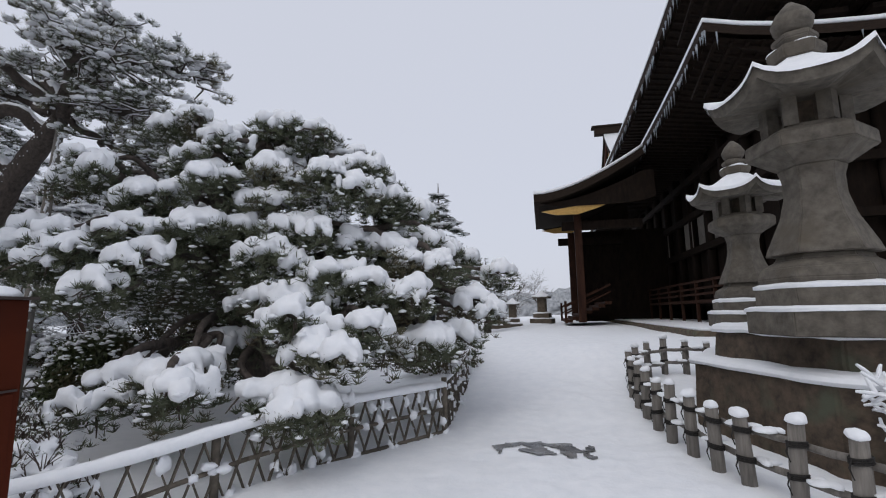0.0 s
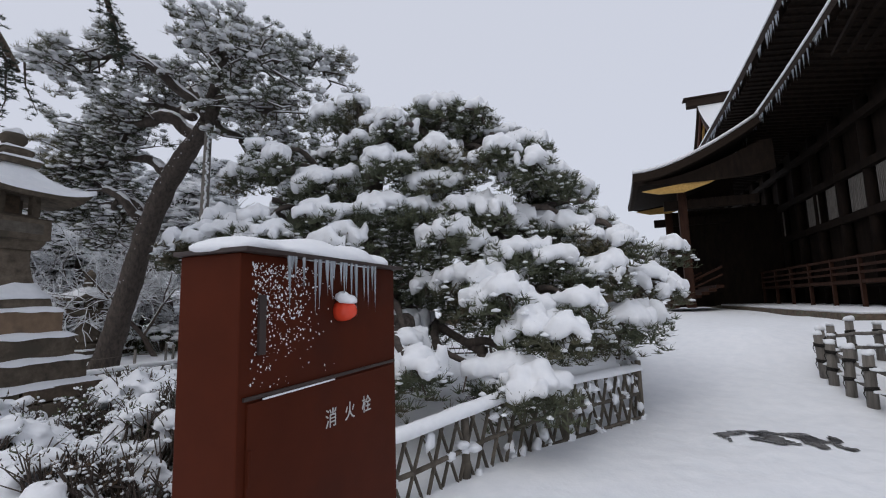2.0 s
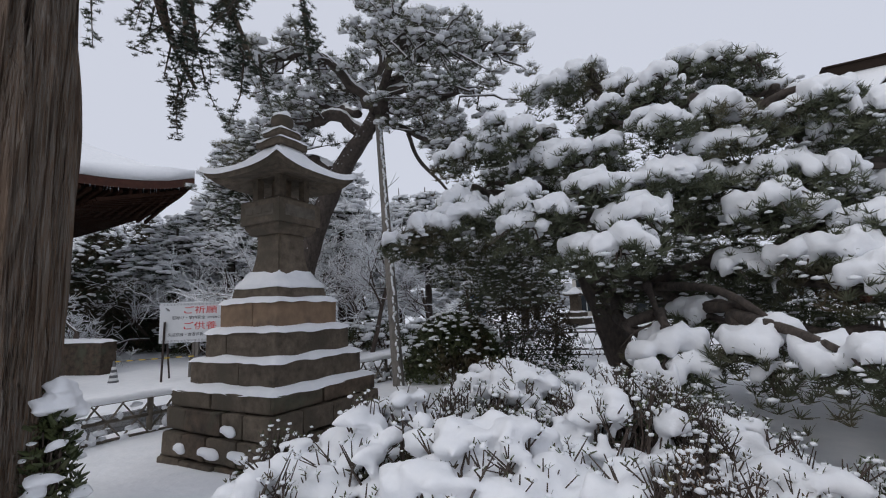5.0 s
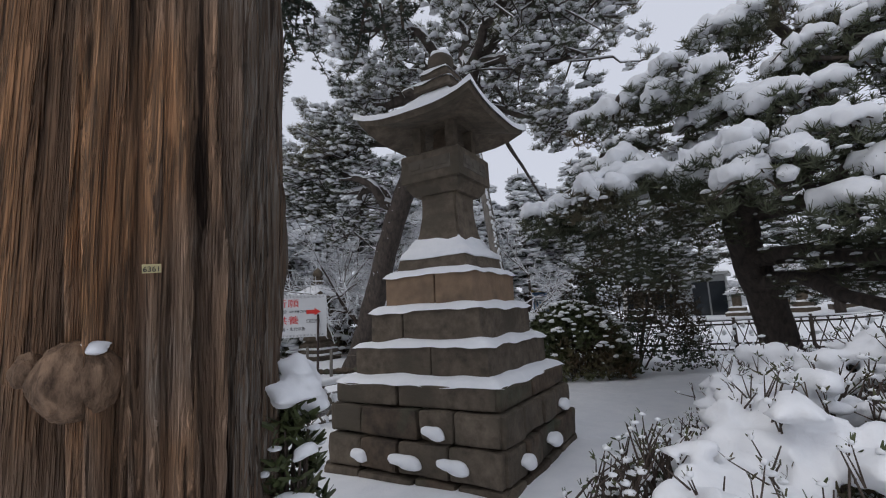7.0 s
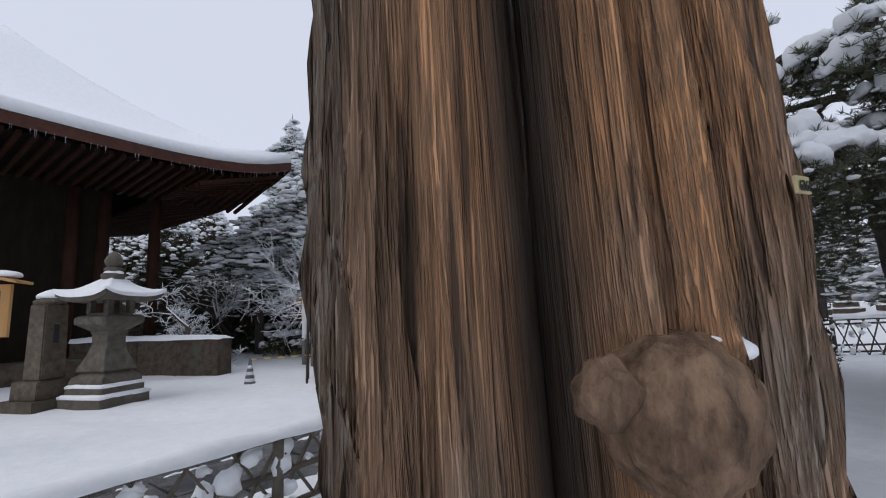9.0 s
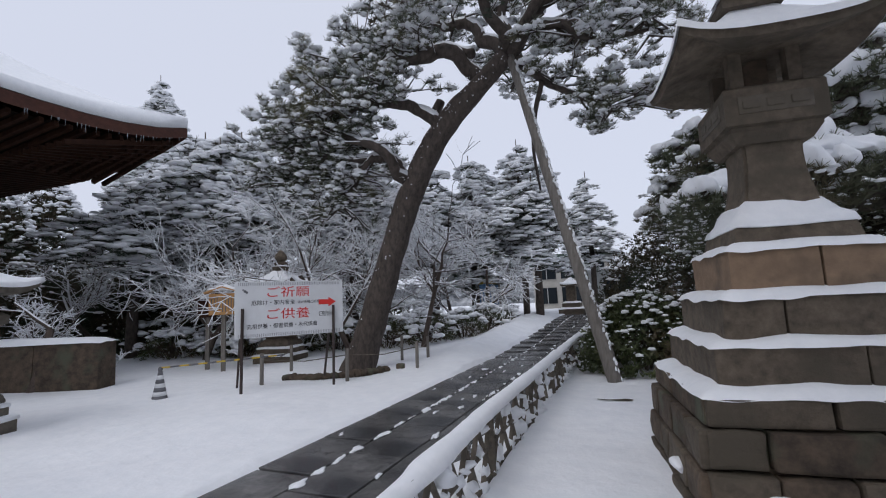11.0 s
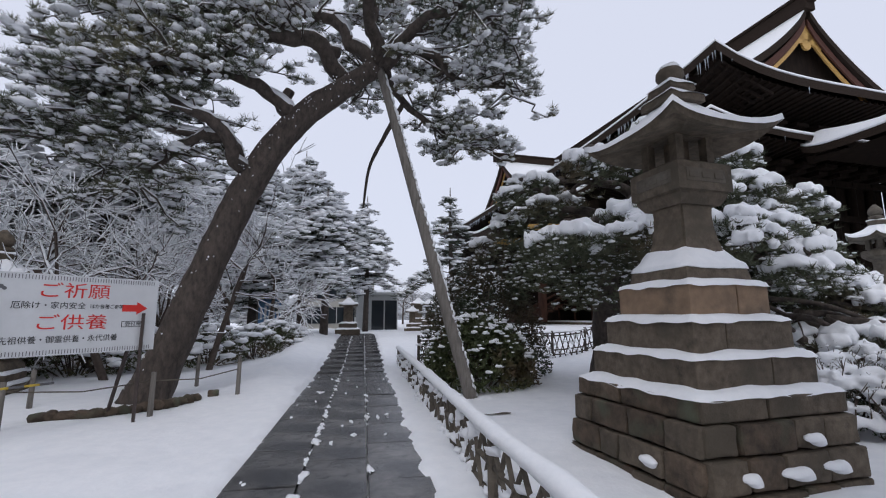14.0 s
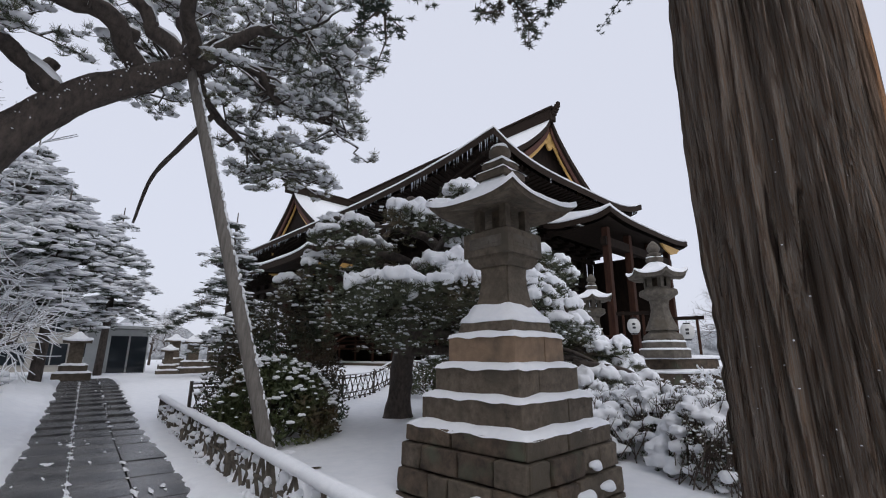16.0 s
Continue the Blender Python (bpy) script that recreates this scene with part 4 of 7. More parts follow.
    snow_sheet(bm, 0.14)
    part("snow", bm, SNOW, H, "snow on the front porch roof", True)
    bm = bmesh.new()
    eave_patch(bm, (fo[0] + 0.25, fo[1] + 0.25, fo[2] - 0.25, 1.3), (7.0, 0.6, W - 1.2, 1.3), 9.3, 9.15, 0.3, 0, sides=(0, 1, 3))
    part("porch_soffit", bm, WOOD_DARK, H)
    for x in (7.6, 10.6, 13.9, 17.2):
        bm = bmesh.new()
        box(bm, (0.4, 0.4, 8.2), (x, -2.4, 5.1), 0.04)
        part("porch_post", bm, WOOD_RED, H)
    # second added dark sheet, so no sky shows between the front posts
    bm = bmesh.new()
    box(bm, (0.14, 5.6, 8.1), (17.2, 0.8, 5.05))
    part("porch_screen", bm, WOOD_DARK, H)
    bm = bmesh.new()
    box(bm, (10.4, 0.35, 0.55), (12.4, -2.4, 8.3), 0.03)
    part("porch_beam", bm, WOOD_DARK, H)
    bm = bmesh.new()
    vs = [bm.verts.new(c) for c in ((14.6, -3.1, 9.3), (18.0, -3.1, 9.3), (17.4, -3.1, 8.95), (16.3, -3.1, 8.7), (15.2, -3.1, 8.95))]
    bm.faces.new(vs)
    r = bmesh.ops.extrude_face_region(bm, geom=bm.faces[:])
    bmesh.ops.translate(bm, vec=(0, 0.12, 0), verts=[v for v in r["geom"] if isinstance(v, bmesh.types.BMVert)])
    bmesh.ops.recalc_face_normals(bm, faces=bm.faces)
    part("porch_carving", bm, GOLD, H, "gilded carving under the porch eave")
    # icicles on the eaves
    for rect, z, u in ((up_out, 12.58, 1.15), (lo_out, 10.25, 0.75)):
        pts = []
        for side in (3, 0):
            n = 200 if side == 3 else 12
            pts += [eave_line(rect, z, u, side, rng.random()) for _ in range(n)]
        icicles(H, pts, rng, 0.25, 0.75, 0.035)
    return H


great_hall()


def side_hall():
    """The hall beyond the open yard, of which the swept eave shows."""
    H = thing("side_hall", (-36, -4.5, 0), "small dark timber hall with red-brown eaves under thick snow", "temple")
    E, Z = 14.6, 6.05
    bm = bmesh.new()
    box(bm, (E - 6, E - 7.4, 5.9), (E / 2, E / 2 - 0.7, 2.95))
    part("wall", bm, WOOD_DARK, H)
    out, inn = (0, 0, E, E), (E / 2 - 0.4, E / 2 - 0.4, E / 2 + 0.4, E / 2 + 0.4)
    bm = bmesh.new()
    eave_patch(bm, out, inn, Z, 11.5, 0.75, 0.28, 1.35)
    part("roof", bm, ROOF_BROWN, H)
    bm = bmesh.new()
    eave_patch(bm, out, inn, Z + 0.02, 11.53, 0.75, 0, 1.35)
    snow_sheet(bm, 0.3)
    part("snow", bm, SNOW, H, "thick snow on the roof", True)
    bm = bmesh.new()
    eave_patch(bm, (0.3, 0.3, E - 0.3, E - 0.3), (3, 3, E - 3, E - 3), Z - 0.3, Z - 0.55, 0.7, 0)
    part("soffit", bm, WOOD_DARK, H)
    for side, v in ((1, Vector((-1, 0, 0))), (2, Vector((0, -1, 0)))):
        for k in range(1, 50):
            p = eave_line(out, Z - 0.33, 0.7, side, k / 50) + v * 0.2
            q = p + v * 2.8
            bm = bmesh.new()
            bar(bm, p, (q.x, q.y, Z - 0.6), 0.09, 0.12)
            part("rafter", bm, WOOD_RED, H)
    for k in range(5):
        for p in ((E - 3, 3 + (E - 6) * k / 4), (3 + (E - 6) * k / 4, E - 4.4)):
            bm = bmesh.new()
            lathe(bm, [(0.17, 0.3), (0.16, 5.4)], 12)
            bmesh.ops.translate(bm, vec=(*p, 0), verts=bm.verts)
            part("column", bm, WOOD_RED, H, "", True)
    bm = bmesh.new()
    box(bm, (E - 3.6, E - 3.6, 0.6), (E / 2, E / 2, 0.25), 0.03)
    part("stone_base", bm, STONE_DARK, H)
    rng = random.Random(4)
    icicles(H, [eave_line(out, Z - 0.26, 0.75, 1, rng.random()) for _ in range(120)], rng, 0.05, 0.22, 0.012)


side_hall()


def far_pavilion():
    B = thing("entrance_pavilion", (-9.6, 33.5, 0.45), "small grey pavilion with glass doors at the end of the paving", "building")
    bm = bmesh.new()
    box(bm, (2.9, 3, 2.5), (0, 1.5, 1.25))
    part("wall", bm, CLAD, B)
    bm = bmesh.new()
    box(bm, (3.4, 3.6, 0.18), (0, 1.4, 2.62), 0.03)
    part("roof", bm, CLAD, B)
    snow_slab("snow", B, 3.4, 3.6, 2.71, 0.16, 3, at=(0, 1.4))
    for k in range(2):
        bm = bmesh.new()
        box(bm, (0.9, 0.06, 2.1), (0.05 + 0.95 * k, -0.04, 1.08))
        d = part("door", bm, GLASS, B)
        for x in (-0.46, 0.46):
            bm = bmesh.new()
            box(bm, (0.06, 0.09, 2.1), (0.05 + 0.95 * k + x, -0.05, 1.08))
            part("stile", bm, CLAD, d)
    for k in range(3):
        bm = bmesh.new()
        box(bm, (0.06, 0.8, 1.1), (-1.47, 0.5 + 0.95 * k, 1.5))
        part("window", bm, GLASS, B)
    C = thing("office_building", (-12.4, 38.5, 0.45), "two-storey pale office building with dark windows behind the pavilion", "building")
    bm = bmesh.new()
    box(bm, (6, 8, 4.2), (0, 4, 2.1))
    part("wall", bm, PLASTER, C)
    bm = bmesh.new()
    box(bm, (6.8, 9, 0.3), (0, 4, 4.3), 0.05)
    part("roof", bm, GREEN_ROOF, C)
    snow_slab("snow", C, 6.8, 9, 4.45, 0.25, 5, at=(0, 4))
    for z in (1.1, 3.1):
        for x in (-1.9, 0.0, 1.9):
            bm = bmesh.new()
            box(bm, (1.5, 0.1, 1.3), (x, -0.03, z))
            w = part("window", bm, GLASS, C)
            bm = bmesh.new()
            box(bm, (0.06, 0.14, 1.3), (x, -0.03, z))
            part("mullion", bm, CLAD, w)


far_pavilion()


def gravestones():
    """Stone monuments beyond the back fence."""
    rng = random.Random(12)
    for x, y, s in ((-6.2, 31, 1.1), (-4.6, 33, 1.0), (-3.2, 30, 0.9), (-7.6, 30, 0.8), (-1.6, 36, 1.2), (-5.4, 40, 1.3), (-11.8, 26.2, 1.0)):
        z = land(x, y)
        M = thing("stone_monument", (x, y, z), "small stone monument on stepped base capped with snow", "monument", "stone monuments", turn=rng.uniform(-10, 10))
        for w, z0, z1 in ((1.3, 0, 0.3), (0.95, 0.3, 0.62), (0.5, 0.62, 1.55)):
            bm = bmesh.new()
            box(bm, (w * s, w * s, (z1 - z0) * s), (0, 0, (z0 + z1) / 2 * s), 0.03)
            part("stone", bm, STONE, M)
            snow_slab("snow", M, w * s, w * s, z1 * s, 0.08, x, n=8)
        bm = bmesh.new()
        ngon_roof(bm, 4, 0.5 * s, 1.62 * s, 0.35 * s, 0.1 * s, 0.05)
        part("cap", bm, STONE, M)
        bm = bmesh.new()
        roof_snow(bm, 4, 0.5 * s, 1.62 * s, 0.35 * s, 0.05, 0.09)
        part("snow", bm, SNOW, M, "fresh snow", True)


gravestones()


# ---- the great cedar ----
def cedar():
    C = thing("cedar_tree", (-9.055, 1.735, 0), "massive old cedar with deeply furrowed bark, burl and drooping boughs", "tree")
    rng = random.Random(8)
    n, H = 300, 170
    V, F = [], []

    def cleft(a, at, z, wide, deep):
        d = (a - at + math.pi) % (2 * math.pi) - math.pi
        return deep * math.exp(-(d / wide) ** 2)

    def slot(a, at, wide, deep):
        d = (a - at + math.pi) % (2 * math.pi) - math.pi
        return deep * math.exp(-(d / wide) ** 4)
    for j in range(H + 1):
        z = 13.0 * (j / H) ** 1.25 - 0.1
        r0 = 0.532 + 0.018 * min(z, 3.0) - 0.022 * max(0, z - 3.0) + 0.03 * math.exp(-max(z, 0) / 0.25)
        for i in range(n):
            a = 2 * math.pi * i / n
            tw = a + 0.045 * z + 0.06 * math.sin(z * 0.9)
            c, s = math.cos(tw), math.sin(tw)
            rib = 0.5 * math.sin(5 * tw + 1.1 + 0.25 * math.sin(z)) + 0.35 * math.sin(9 * tw + 0.4 * z)
            strip = noise.noise(Vector((c * 5.5, s * 5.5, z * 0.30)))
            strip2 = noise.noise(Vector((c * 12, s * 12, z * 0.35 + 7)))
            fine = noise.noise(Vector((c * 34, s * 34, z * 0.9 + 3)))
            calm = 1 - 0.6 * math.exp(-((((a - radians(-75) + math.pi) % (2 * math.pi)) - math.pi) / 0.32) ** 2)
            r = r0 * (1 + 0.035 * rib) + 0.10 * calm * (0.35 - abs(strip) * 2.0) + 0.075 * calm * (0.35 - abs(strip2) * 2.2) + 0.026 * fine
            up = sstep(-0.2, 0.4, z)
            r -= slot(a, radians(-58) - 0.04 * math.sin(z * 1.3) - 0.03 * z, 0.23 - 0.012 * min(z, 4), 0.50) * up
            r += cleft(a, radians(-62) - 0.03 * z, z, 0.045, 0.17) * sstep(1.35, 1.9, z)
            r -= cleft(a, radians(-92) + 0.05 * math.sin(z * 1.1), z, 0.07, 0.07) * up
            r -= cleft(a, radians(8) + 0.04 * math.sin(z * 1.9), z, 0.06, 0.10) * up
            r -= cleft(a, radians(190) - 0.06 * math.sin(z * 1.7), z, 0.13, 0.16) * (1 - sstep(1.9, 2.6, z))
            r -= cleft(a, radians(222), z, 0.06, 0.08)
            r += 0.07 * math.exp(-((((a - radians(178) + math.pi) % (2 * math.pi)) - math.pi) / 0.16) ** 2 - ((z - 1.95) / 0.22) ** 2)
            V.append((r * math.cos(a) - 0.003 * z * z + 0.012 - 0.012 * min(z, 3), r * math.sin(a) + 0.010 - 0.010 * min(z, 3), z))
    for j in range(H):
        for i in range(n):
            F.append((j * n + i, j * n + (i + 1) % n, (j + 1) * n + (i + 1) % n, (j + 1) * n + i))
    mesh_part("trunk", arr_mesh("trunk", V, F), BARK, C, "", True)
    # snow caught in the bark's windward side
    lob = []
    for _ in range(90):
        a, z = radians(rng.gauss(185, 40)), rng.uniform(0.1, 3.2)
        e = rng.uniform(0.002, 0.007)
        lob.append((0.55 * math.cos(a), 0.55 * math.sin(a), z, e, e, e * rng.uniform(0.6, 1.8)))
    mesh_part("snow_spatter", blobs("snow_spatter", lob, 1, 0.3), SNOW, C, "snow caught in the bark", True)["kind"] = "stuff"
    # burl low on the trunk
    bm = bmesh.new()
    bmesh.ops.create_icosphere(bm, subdivisions=5, radius=1)
    for v in bm.verts:
        c = v.co.copy()
        c *= 1 + 0.09 * noise.noise(c * 1.7) + 0.05 * noise.noise(c * 4.5) + 0.04 * noise.noise(Vector((c.x * 8, c.y * 8, c.z * 2)))
        v.co = Vector((c.x * 0.125, c.y * 0.125, c.z * 0.13))
    bmesh.ops.translate(bm, vec=(0.365, -0.345, 1.12), verts=bm.verts)
    part("burl", bm, BURL, C, "rounded woody burl", True)
    bm = bmesh.new()
    bmesh.ops.create_icosphere(bm, subdivisions=4, radius=1)
    for v in bm.verts:
        c = v.co * (1 + 0.22 * noise.noise(v.co * 1.9 + Vector((4, 1, 0))) + 0.08 * noise.noise(v.co * 5))
        v.co = Vector((c.x * 0.05, c.y * 0.05, c.z * 0.055)) + Vector((0.285, -0.45, 1.16))
    part("burl", bm, BURL, C, "small woody knob beside the burl", True)
    me = merged("snow_clump", [(0.43, -0.32, 1.232, 0.035, 0.05, 0.016), (0.46, -0.33, 1.21, 0.025, 0.04, 0.02)], 0.012, 2)
    mesh_part("snow_clump", me, SNOW, C, "snow on the burl", True)
    # numbered brass tag
    bm = bmesh.new()
    box(bm, (0.056, 0.006, 0.03), (0, 0, 0), 0.001)
    tag = part("tag", bm, TAG, C, "small pale numbered tag")
    tag.matrix_basis = pose(0.572, -0.222, 1.48, 0, -4, 68)
    add_text("6361", 0.026, tag, INK, pose(0, -0.005, -0.011, 90, 0, 0), "number")
    # broad upper crown, out of view, added to shade the ground below
    for k in range(9):
        a, z0 = k * 2.4, 8.4 + 0.5 * k
        L = 3.8 - 0.2 * k
        d = Vector((math.cos(a), math.sin(a), 0))
        sp = spline([d * 0.3 + Vector((0, 0, z0)), d * L * 0.5 + Vector((0, 0, z0 + 0.5)), d * L + Vector((0, 0, z0 - 0.2))], 5)
        bm = bmesh.new()
        tube(bm, sp, lerp_list([0.12, 0.07, 0.02], len(sp)), 7, 0.2, k)
        part("bough", bm, BARK, C, "", True)
        anchors = []
        for p in sp[2:]:
            for _ in range(11):
                anchors.append(p + Vector((rng.gauss(0, 0.45), rng.gauss(0, 0.45), rng.gauss(0, 0.2))))
        mesh_part("spray", needles("spray", anchors, 0.28, 12, 0.06, rng, droop=0.3), NEEDLE_DARK, C, "dark scaly foliage sprays")
    # boughs and their feathery drooping sprays
    limbs = [
        [(-0.3, 0.2, 7.0), (-1.6, 1.6, 7.3), (-2.6, 2.7, 6.9), (-3.2, 3.2, 6.1)],
        [(-0.3, 0.3, 7.6), (-1.2, 2.6, 8.6), (-2.2, 4.6, 8.2), (-2.9, 5.6, 7.0)],
        [(-0.1, 0.4, 5.9), (-0.3, 1.5, 6.2), (-0.2, 2.4, 5.8)],
        [(-0.2, 0.4, 6.2), (-0.9, 1.8, 6.5), (-1.5, 2.9, 5.9), (-1.6, 3.3, 5.4)],
        [(-0.4, 0.3, 6.6), (-2.0, 1.7, 6.9), (-3.0, 2.7, 6.2), (-3.4, 3.4, 5.6)],
        [(0.0, 0.4, 7.2), (-0.6, 1.9, 7.8), (-0.8, 3.3, 7.2)],
        [(-0.3, 0.1, 5.9), (-1.3, 0.7, 6.5), (-2.1, 1.5, 6.2)],
        [(0.3, 0.2, 8.0), (2.0, 1.5, 9.0), (3.4, 2.4, 8.6)],
    ]
    for k, pts in enumerate(limbs):
        sp = spline(pts, 7)
        bm = bmesh.new()
        tube(bm, sp, lerp_list([0.21 if k == 0 else 0.13, 0.11 if k == 0 else 0.08, 0.10 if k == 0 else 0.03], len(sp)), 9, 0.25, k)
        part("bough", bm, BARK, C, "", True)
        tips = []
        for p in sp[len(sp) // 3:]:
            for _ in range(1):
                a = p + Vector((rng.gauss(0, 0.12), rng.gauss(0, 0.12), 0))
                L = rng.uniform(0.3, 1.25)
                d = Vector((rng.gauss(0, 0.5), rng.gauss(0, 0.5), -1)).normalized()
                tips.append((a, a + d * L * 0.5 + Vector((rng.gauss(0, 0.1), rng.gauss(0, 0.1), 0)), a + d * L))
        bm = bmesh.new()
        anchors = []
        for a, b, c in tips:
            tube(bm, [a, b, c], [0.018, 0.011, 0.004], 4, cap=False)
            for t in np.linspace(0.2, 1, 9):
                q = (a.lerp(b, min(1, 2 * t)) if t < 0.5 else b.lerp(c, 2 * t - 1))
                for _ in range(3):
                    anchors.append(q + Vector((rng.gauss(0, 0.06), rng.gauss(0, 0.06), rng.gauss(0, 0.05))))
        part("drooping_twig_work", bm, TWIG, C, "", True)
        mesh_part("spray", needles("spray", anchors, 0.065, 20, 0.012, rng, droop=0.35), NEEDLE_DARK, C, "dark scaly foliage sprays")
        lob = [(*(q + Vector((0, 0, 0.02))), rng.uniform(0.02, 0.045), rng.uniform(0.02, 0.045), 0.018) for q in anchors if rng.random() < 0.22]
        mesh_part("snow_dusting", blobs("snow_dusting", lob, 1), SNOW, C, "snow on the sprays", True)["kind"] = "stuff"


# ---- foliage helpers ----
def needles(name, anchors, length, count, width, rng, up=0.35, droop=0.0):
    """Tufts of thin blades round each anchor."""
    A = np.array([tuple(a) for a in anchors], float)
    r = np.random.RandomState(rng.randrange(10 ** 6))
    N = len(A) * count
    P = np.repeat(A, count, 0)
    d = r.normal(size=(N, 3))
    d[:, 2] = np.abs(d[:, 2]) * (1 if not droop else 0.4) + up - 1.6 * droop
    d /= np.linalg.norm(d, axis=1)[:, None]
    s = np.cross(d, r.normal(size=(N, 3)))
    s /= np.linalg.norm(s, axis=1)[:, None] + 1e-9
    L = length * r.uniform(0.6, 1.2, (N, 1))
    w = width * r.uniform(0.7, 1.3, (N, 1))
    base = P + d * L * 0.08
    V = np.stack([base - s * w * 0.5, base + s * w * 0.5, P + d * L + s * w * 0.15, P + d * L - s * w * 0.15], 1).reshape(-1, 3)
    F = np.arange(4 * N).reshape(-1, 4)
    return arr_mesh(name, V, F)


FONT_CACHE = {}


def text_mesh(body, size):
    cu = bpy.data.curves.new("txt", "FONT")
    cu.body, cu.size, cu.align_x, cu.extrude = body, size, "CENTER", 0.001
    ob = new("txt", cu)
    dg = bpy.context.evaluated_depsgraph_get()
    me = bpy.data.meshes.new_from_object(ob.evaluated_get(dg))
    bpy.data.objects.remove(ob)
    return me


def add_text(body, size, parent, material, m, name="lettering", width=None):
    me = text_mesh(body, size)
    me.materials.clear()
    ob = mesh_part(name, me, material, parent)
    if width and len(me.vertices):
        xs = [v.co.x for v in me.vertices]
        k = width / max(1e-6, max(xs) - min(xs))
        m = m @ Matrix.Diagonal((k, 1, 1, 1))
    ob.matrix_basis = m
    return ob


cedar()


# ---- hydrant cabinet ----
def hydrant_cabinet():
    a = Vector((-3.158, 2.50, 0))
    u = (Vector((-3.172, 3.55, 0)) - a).normalized()
    ang = math.degrees(math.atan2(u.y, u.x))
    C = thing("fire_hydrant_cabinet", (a.x, a.y, 0.0), "tall red steel fire hydrant cabinet with icicles and red lamp", "hydrant cabinet", turn=ang)
    W, D, H = 1.05, 0.275, 1.79
    bm = bmesh.new()
    box(bm, (W, D, H + 0.1), (W / 2, D / 2, H / 2 - 0.05), 0.006)
    part("body", bm, RED, C)
    bm = bmesh.new()
    box(bm, (W + 0.04, D + 0.06, 0.016), (W / 2, D / 2 - 0.015, H + 0.008), 0.003)
    part("roof_plate", bm, DARK_STEEL, C)
    bm = bmesh.new()
    box(bm, (W - 0.07, 0.012, 1.26), (W / 2, -0.003, 0.67), 0.003)
    door = part("door", bm, RED, C)
    bm = bmesh.new()
    box(bm, (W - 0.04, 0.012, 0.012), (W / 2, -0.004, 1.315))
    part("seam", bm, DARK_STEEL, C)
    bm = bmesh.new()
    box(bm, (0.016, 0.012, 0.11), (0.045, -0.008, 1.1), 0.003)
    part("hinge", bm, RED, door)
    bm = bmesh.new()
    box(bm, (0.03, 0.012, 0.20), (0.09, -0.008, 1.55), 0.002)
    part("louvre", bm, DARK_STEEL, C)
    bm = bmesh.new()
    lathe(bm, [(0.045, 0), (0.045, 0.02), (0.04, 0.05), (0.025, 0.075), (0.004, 0.085)], 20)
    bmesh.ops.rotate(bm, cent=(0, 0, 0), matrix=Matrix.Rotation(math.pi / 2, 3, "X"), verts=bm.verts)
    bmesh.ops.translate(bm, vec=(0.545, -0.002, 1.585), verts=bm.verts)
    lamp = part("lamp", bm, LAMP_RED, C, "glossy red position lamp", True)
    me = merged("snow_clump", [(0.545, -0.05, 1.625, 0.045, 0.04, 0.028), (0.525, -0.03, 1.64, 0.03, 0.03, 0.03)], 0.009, 2)
    mesh_part("snow_clump", me, SNOW, lamp, "snow on the lamp", True)
    for k, ch in enumerate("消火栓"):
        add_text(ch, 0.08, door, PAPER, pose(0.475 + 0.135 * k, -0.012, 1.125, 90, 0, 0), "character")
    me = merged("snow", [(0.15, 0.13, H + 0.02, 0.2, 0.15, 0.06), (0.42, 0.13, H + 0.02, 0.28, 0.16, 0.085), (0.7, 0.13, H + 0.02, 0.25, 0.16, 0.08), (0.92, 0.13, H + 0.02, 0.16, 0.15, 0.06), (0.08, 0.14, H + 0.02, 0.12, 0.14, 0.045), (0.5, 0.0, H + 0.02, 0.3, 0.05, 0.05)], 0.018, 4)
    mesh_part("snow", me, SNOW, C, "cushion of snow", True)
    rng = random.Random(2)
    icicles(C, [Vector((0.16 + 0.62 * rng.random(), -0.045, H)) for _ in range(26)], rng, 0.06, 0.24, 0.007)
    # driven snow stuck to the upper panel
    lob = []
    for _ in range(700):
        x, z = abs(rng.gauss(0, 0.18)) + 0.05, H - abs(rng.gauss(0, 0.20)) - 0.03
        if x < 0.55 and z > 1.33:
            r = rng.uniform(0.001, 0.004) * rng.uniform(0.6, 1.2)
            lob.append((x, -0.001, z, r, 0.002, r * rng.uniform(0.7, 1.6)))
    mesh_part("snow_spatter", blobs("snow_spatter", lob, 1, sag=1), SNOW, C, "wind-driven snow specks")["kind"] = "stuff"
    bm = bmesh.new()
    box(bm, (0.40, 0.008, 0.006), (0.30, -0.010, 1.304), 0.002)
    part("snow_line", bm, SNOW, door, "thin line of snow")


hydrant_cabinet()


